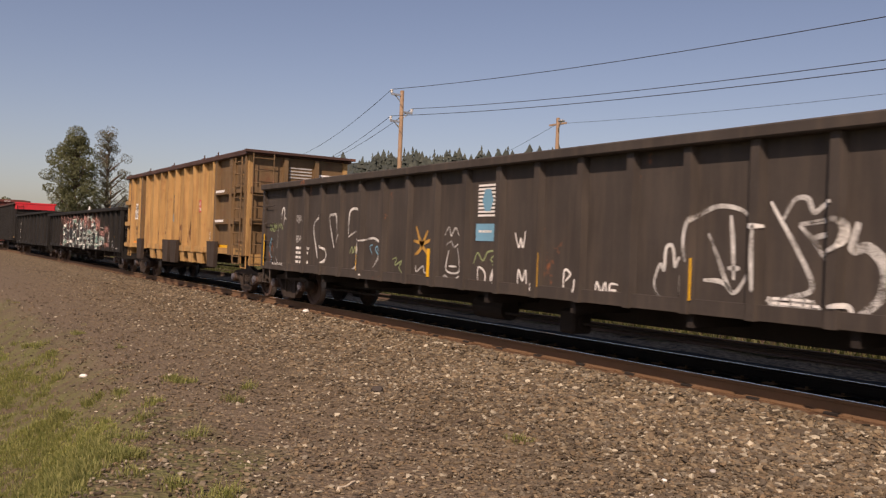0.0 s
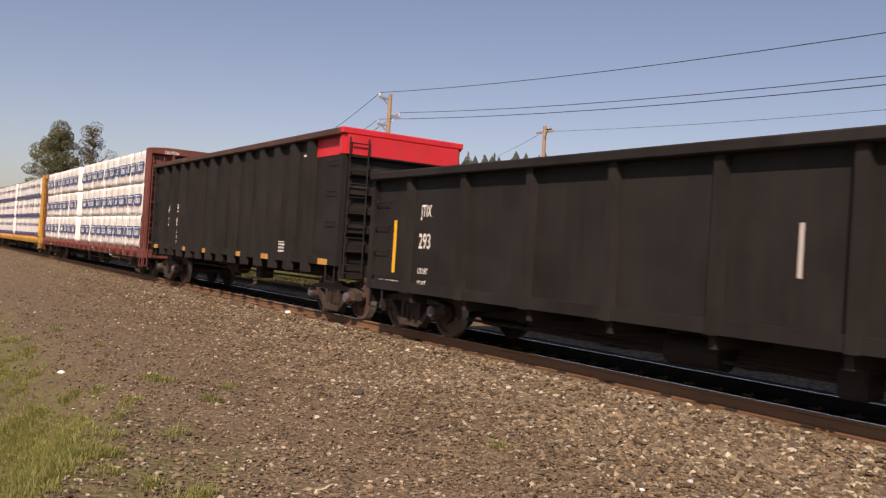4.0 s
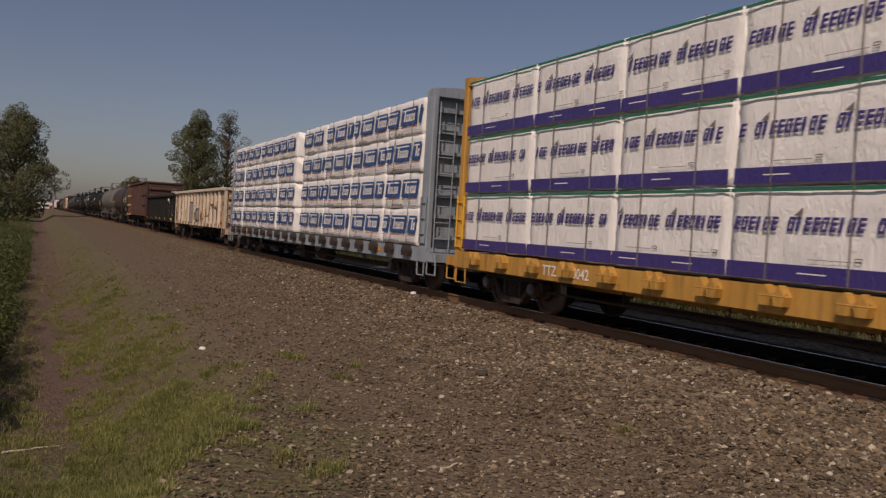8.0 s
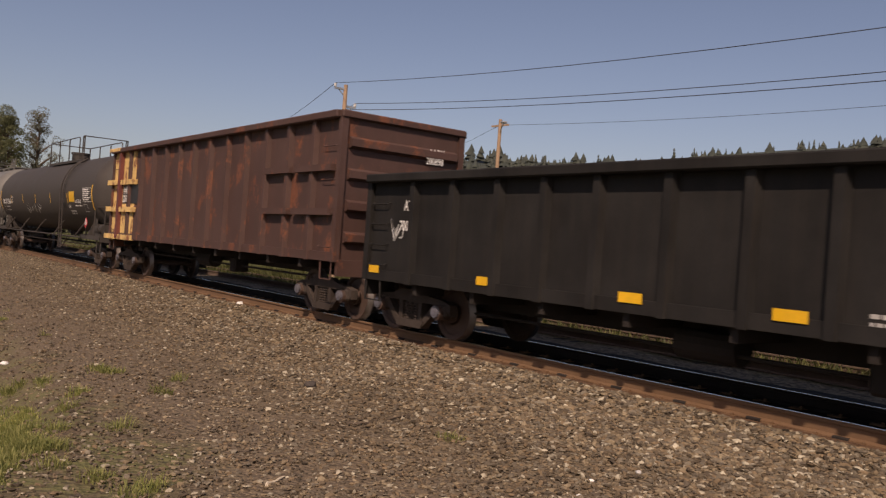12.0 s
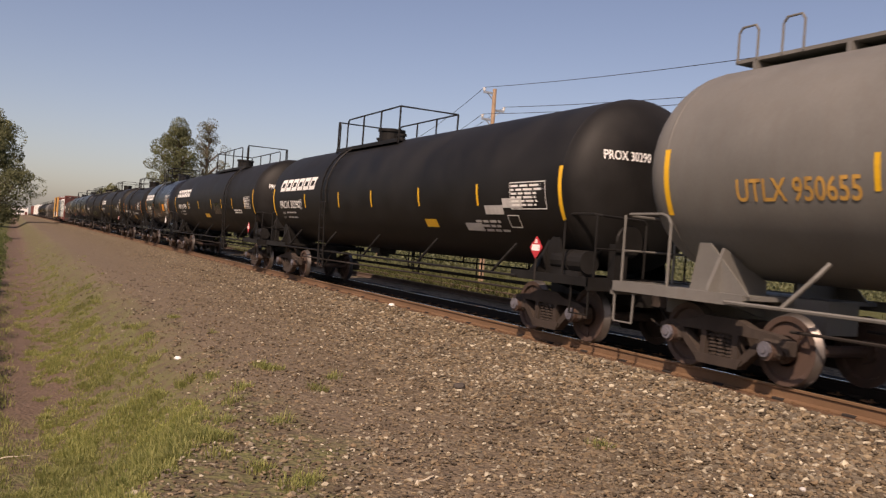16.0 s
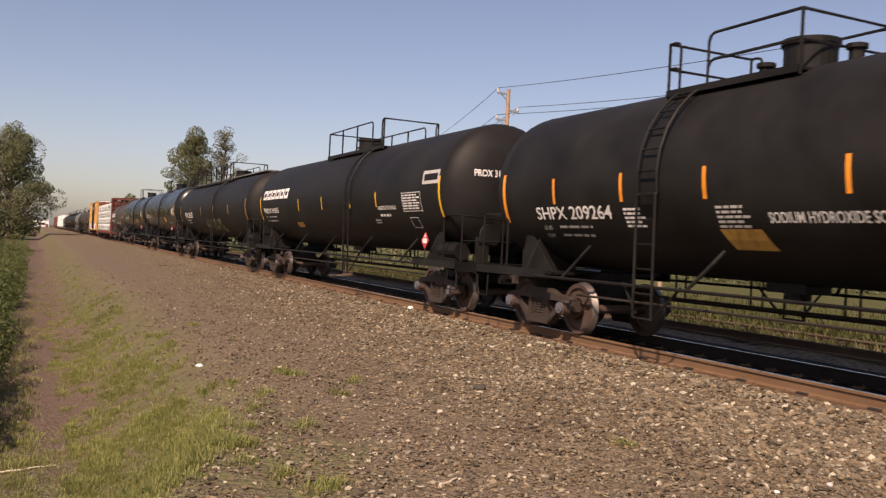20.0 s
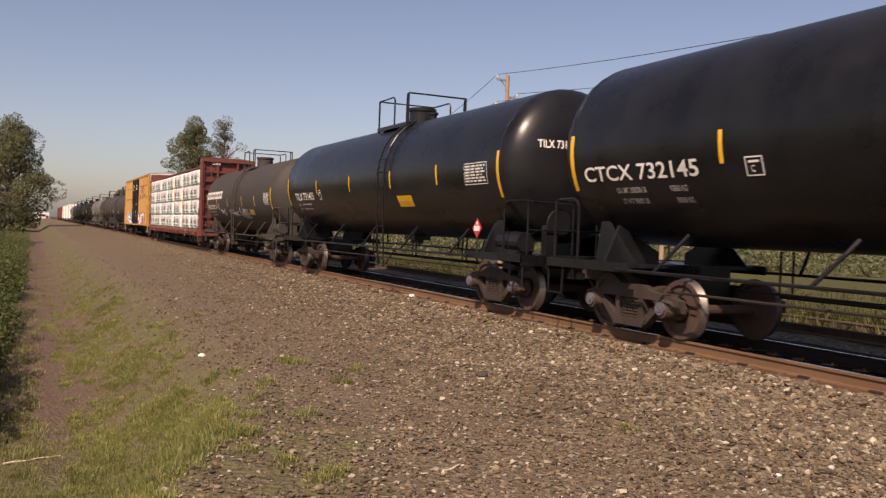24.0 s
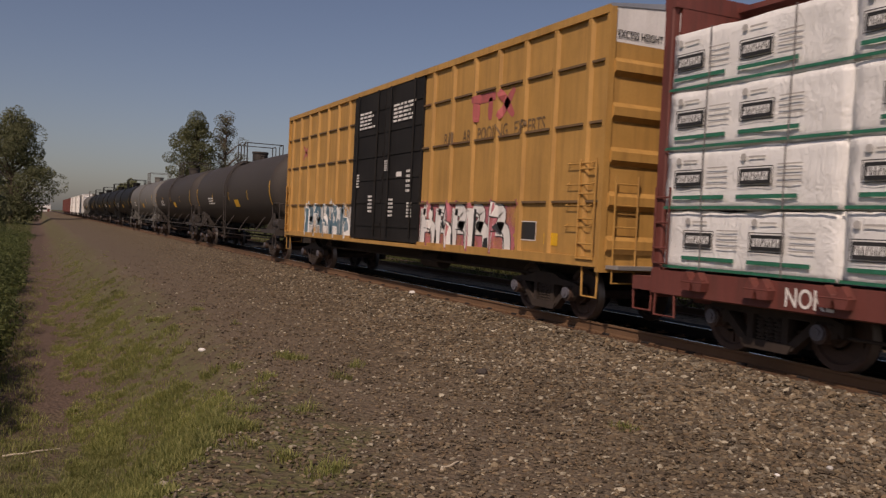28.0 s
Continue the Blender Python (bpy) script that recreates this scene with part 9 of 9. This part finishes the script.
def far_woods():
    rs = random.Random(31)
    # distance haze is mixed into this greyed, slightly blue leaf colour
    M["far_leaf"] = foliage("haze_tinted_conifers", (0.042, 0.052, 0.046), (0.066, 0.074, 0.062), 0.0)
    # hill ridge
    V, F = [], []
    n = 70
    prof = []
    for i in range(n + 1):
        az = radians(4 + 92 * i / n)
        d = 330 + 40 * math.sin(i * 0.21)
        rise = float(np.interp(math.degrees(az), (4, 9, 12.5, 16, 21, 26, 30, 40, 50, 56, 64, 96), (0.4, 1.2, 2.6, 3.5, 4.6, 5.4, 5.9, 6.2, 6.6, 7.6, 8.2, 7.5)))
        h = 1.5 + d * math.tan(radians(rise)) + 2.0 * noise.noise((i * 0.31, 0, 0))
        prof.append((az, d, h))
        V += [(math.sin(az) * (d - 130), math.cos(az) * (d - 130), -1.5), (math.sin(az) * d, math.cos(az) * d, h), (math.sin(az) * (d + 200), math.cos(az) * (d + 200), h * 0.6)]
    for i in range(n):
        F += [(3 * i, 3 * i + 3, 3 * i + 4, 3 * i + 1), (3 * i + 1, 3 * i + 4, 3 * i + 5, 3 * i + 2)]
    tagged(new("hill", raw_mesh("hill", V, F, M["far_leaf"], True)), "low wooded hill in a haze-tinted grey green", "hill", kind="structure")
    V, F = [], []
    for _ in range(2600):
        q = rs.uniform(0, n - 1)
        i = int(q)
        az = prof[i][0] + (q - i) * (prof[i + 1][0] - prof[i][0])
        up = rs.uniform(0.15, 1.0) ** 0.5
        d = prof[i][1] - 130 * (1 - up)
        z = -1.5 + (prof[i][2] + 1.5) * up - 1.0
        h = rs.uniform(3.0, 6.0) * (1.35 if rs.random() < 0.12 else 1.0) * (0.5 + 0.5 * smooth01(8, 16, math.degrees(az)))
        con = rs.random() < 0.5
        x, y = math.sin(az) * d, math.cos(az) * d
        w = h * (0.17 if con else 0.34)
        tiers = 5 if con else 3
        for k in range(tiers):
            if con:
                z0, z1, r = z + h * (0.08 + 0.8 * k / tiers), z + h * (0.34 + 0.72 * k / tiers), w * (1.15 - 0.95 * k / tiers)
            else:
                z0, z1, r = z + h * (0.2 + 0.2 * k), z + h * (0.62 + 0.2 * k), w * (1.0, 0.95, 0.6)[k]
            j = len(V)
            m = 8
            V.append((x + rs.uniform(-0.2, 0.2), y, z1))
            for q2 in range(m):
                a = 6.283 * q2 / m + k
                rr = r * rs.uniform(0.55, 1.15)
                V.append((x + rr * math.cos(a), y + rr * math.sin(a), z0 + rs.uniform(-0.3, 0.4)))
            F += [(j, j + 1 + q2, j + 1 + (q2 + 1) % m) for q2 in range(m)]
            if not con:
                F.append(tuple(range(j + 1, j + 1 + m)))
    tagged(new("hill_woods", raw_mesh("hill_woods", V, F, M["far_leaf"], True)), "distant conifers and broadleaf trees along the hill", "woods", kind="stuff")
    # rough scrub that closes the field behind the line
    V, F = [], []
    for _ in range(420):
        az = radians(rs.uniform(9, 88))
        d = rs.uniform(75, 150)
        r = rs.uniform(1.2, 3.2)
        leaves(V, F, rs, (math.sin(az) * d, math.cos(az) * d, -0.8 + r * 0.5), (r * 1.3, r * 1.3, r * 0.8), 230, 0.2)
    tagged(new("field_scrub", raw_mesh("field_scrub", V, F, M["leaf_tree"])), "scrub and bushes at the far side of the field", "bushes", kind="stuff")


far_woods()


def utility_pole(x, y, top, label, brackets=True, lamp=False):
    p_ = thing("utility_pole", label, "utility pole", "poles of the power line")
    p_.location = (x, y, 0)
    bm = bm_new()
    cyl(bm, (0, 0, -1.4), (0, 0, top), 0.17, 12, 0.12)
    part("pole", bm, M["wood"], p_)
    if brackets:
        for dy, dz, sgn in ((0, 0.0, 1), (0, -1.0, -1), (0, -1.6, 1)):
            bm = bm_new()
            box(bm, min(0, -sgn * 0.75), max(0, -sgn * 0.75), -0.05, 0.05, top - 0.34 + dz, top - 0.22 + dz)
            tube(bm, [(0, 0, top - 0.75 + dz), (-sgn * 0.5, 0, top - 0.3 + dz)], 0.03)
            br = part("bracket", bm, M["galv"], p_)
            bm = bm_new()
            for q in range(4):
                cyl(bm, (-sgn * 0.72, 0, top - 0.22 + dz + q * 0.05), (-sgn * 0.72, 0, top - 0.18 + dz + q * 0.05), 0.09 if q % 2 else 0.06, 10)
            part("insulator", bm, M["white"], br)
    else:
        bm = bm_new()
        box(bm, -0.05, 0.05, -0.9, 0.9, top - 0.5, top - 0.38)
        part("crossarm", bm, M["wood"], p_)
    if lamp:
        bm = bm_new()
        tube(bm, [(0, 0, top - 0.9), (-0.5, -0.9, top - 0.5), (-0.8, -1.3, top - 0.45)], 0.035)
        part("lamp_arm", bm, M["galv"], p_)
        bm = bm_new()
        soft_box(bm, -1.05, -0.7, -1.6, -1.2, top - 0.52, top - 0.38, 0.04)
        part("lamp_head", bm, M["galv"], p_)
    return p_


def cable(p0, p1, sag, r=0.016, label="black overhead cable slung between poles"):
    bm = bm_new()
    p0, p1 = Vector(p0), Vector(p1)
    pts = []
    for i in range(25):
        t = i / 24
        q = p0.lerp(p1, t)
        q.z -= sag * 4 * t * (1 - t)
        pts.append(q)
    tube(bm, pts, r, 5)
    thing("cable", label, "cable", "overhead cables", bm, M["wire"])


POLES = [(27.0, -45.0, 11.0), (25.4, 44.8, 11.0), (37.5, 90.5, 11.0), (49.0, 136.0, 11.0)]
for x, y, top in POLES[:3]:
    utility_pole(x, y, top, "weathered wooden utility pole with bracket insulators")
for (xa, ya, ta), (xb, yb, tb) in zip(POLES, POLES[1:]):
    for dz, s in ((0.0, 1), (-1.0, -1), (-1.6, 1)):
        cable((xa - s * 0.72, ya, ta + dz), (xb - s * 0.72, yb, tb + dz), 2.1 if ya < 0 else 0.7)
utility_pole(38.6, 45.9, 11.0, "wooden utility pole with a street lamp", False, True)
utility_pole(31.2, 157.0, 11.0, "pale wooden utility pole with a crossarm", False)
cable((38.6, 45.9, 10.6), (60.0, 100.0, 10.6), 0.8, 0.012)
cable((31.2, 157.0, 10.5), (70.0, 110.0, 10.5), 1.2, 0.012)
cable((38.6, 45.9, 10.6), (42.0, -10.0, 10.6), 0.8, 0.012)
bm = bm_new()
cyl(bm, (0, 0, -1.2), (0, 0, 17.5), 0.24, 16, 0.13)
ms = thing("steel_mast", "tall pale galvanised steel mast", "mast", "", bm, M["galv"], smooth=True)
ms.location = (31.5, 13.6, 0)

cable((25.4, 44.8, 9.4), (27.6, 49.4, 0.0), 0.0, 0.014, "pale guy wire staying a utility pole")


def warehouse():
    w = thing("warehouse", "pale low warehouse far up the line", "building")
    w.location = (1.5, 620.0, -1.6)
    bm = bm_new()
    box(bm, -7, 7, 0, 20, 0, 6.2)
    part("wall", bm, M["white"], w)
    bm = bm_new()
    prism(bm, [(-7.4, 6.2), (7.4, 6.2), (7.4, 6.5), (0, 7.4), (-7.4, 6.5)], 1, -0.4, 20.4)
    part("roof", bm, M["galv"], w)
    for x in (-5.0, -2.4, 0.2, 2.8):
        bm = bm_new()
        box(bm, x, x + 1.9, -0.06, 0.0, 2.4, 3.9)
        part("window", bm, M["wire"], w)
    bm = bm_new()
    box(bm, 5.0, 6.6, -0.06, 0.0, 0, 3.2)
    part("door", bm, M["oxide"], w)


def litter():
    """Sticks and stray stones on the gravel."""
    rs = random.Random(9)
    for x, y, l, a, m, lab in ((5.3, 7.66, 0.42, 20, "bark", "dark broken stick lying on the gravel"), (4.7, 7.5, 0.24, -10, "bark", "thin dark stick on the gravel"), (3.06, 6.08, 0.28, 35, "lumber_pale", "bleached pale stick lying on the gravel"), (5.15, 15.7, 0.5, 60, "bark", "dark stick on the gravel shoulder"), (0.05, 12.0, 0.7, 15, "lumber_pale", "bent dry stick on the bank")):
        bm = bm_new()
        p = [Vector((i * l / 5 - l / 2, rs.uniform(-0.02, 0.02), rs.uniform(0, 0.012))) for i in range(6)]
        for i in range(5):
            cyl(bm, p[i], p[i + 1], 0.016 - 0.0018 * i, 6, 0.0145 - 0.0018 * i)
        s_ = thing("stick", lab, "stick", "", bm, M[m])
        s_.matrix_world = pose(x, y, ground_z(x, y) + 0.012, 0, 0, a)
    for x, y, r, m, lab in ((2.47, 13.9, 0.055, "white", "pale white stone on the gravel"), (5.22, 9.56, 0.085, "dark_brown", "dark rock lying on the gravel"), (8.55, 19.5, 0.08, "white", "white stone beside the rail"), (2.0, 9.6, 0.028, "grey_white", "pale stone at the bank's edge"), (5.4, 4.9, 0.025, "white", "bright white stone on the gravel"), (5.55, 4.7, 0.02, "white", "bright white stone on the gravel"), (5.0, 4.65, 0.022, "white", "bright white stone on the gravel"), (6.0, 4.9, 0.03, "grey_white", "pale stone on the gravel")):
        bm = bm_new()
        bmesh.ops.create_icosphere(bm, subdivisions=2, radius=r)
        for v in bm.verts:
            v.co *= 1 + 0.28 * noise.noise(v.co * 18 + Vector((x, y, 0)))
            v.co.z *= 0.65
        s_ = thing("stone", lab, "stone", "", bm, M[m])
        s_.location = (x, y, ground_z(x, y) + r * 0.35)


M["lumber_pale"] = paint("bleached_wood", (0.52, 0.45, 0.34), 0.8, 0.2)
warehouse()
litter()


def hill_house(az, d, z, w, wall, label):
    """A small house among the trees on the hill."""
    a = radians(az)
    h = thing("house", label, "house", "houses on the hill")
    h.matrix_world = pose(math.sin(a) * d, math.cos(a) * d, z, 0, 0, -az)
    bm = bm_new()
    box(bm, -w / 2, w / 2, 0, 8, -3, 3.2)
    part("wall", bm, M[wall], h)
    bm = bm_new()
    prism(bm, [(-0.6, 3.2), (8.6, 3.2), (4.0, 5.6)], 0, -w / 2 - 0.5, w / 2 + 0.5)
    part("roof", bm, M["oxide"], h)
    for i in range(int(w / 3)):
        bm = bm_new()
        box(bm, -w / 2 + 0.8 + i * 3, -w / 2 + 2.0 + i * 3, -0.05, 0.0, 1.0, 2.3)
        part("window", bm, M["wire"], h)


hill_house(17.2, 262, 9.5, 12, "lumber", "tan house among trees on the wooded hill")
hill_house(18.6, 268, 9.0, 9, "cream", "cream house among trees on the wooded hill")
hill_house(24.5, 275, 11.0, 9, "grey_white", "grey house among trees on the wooded hill")

# ---- motion ----
motions()
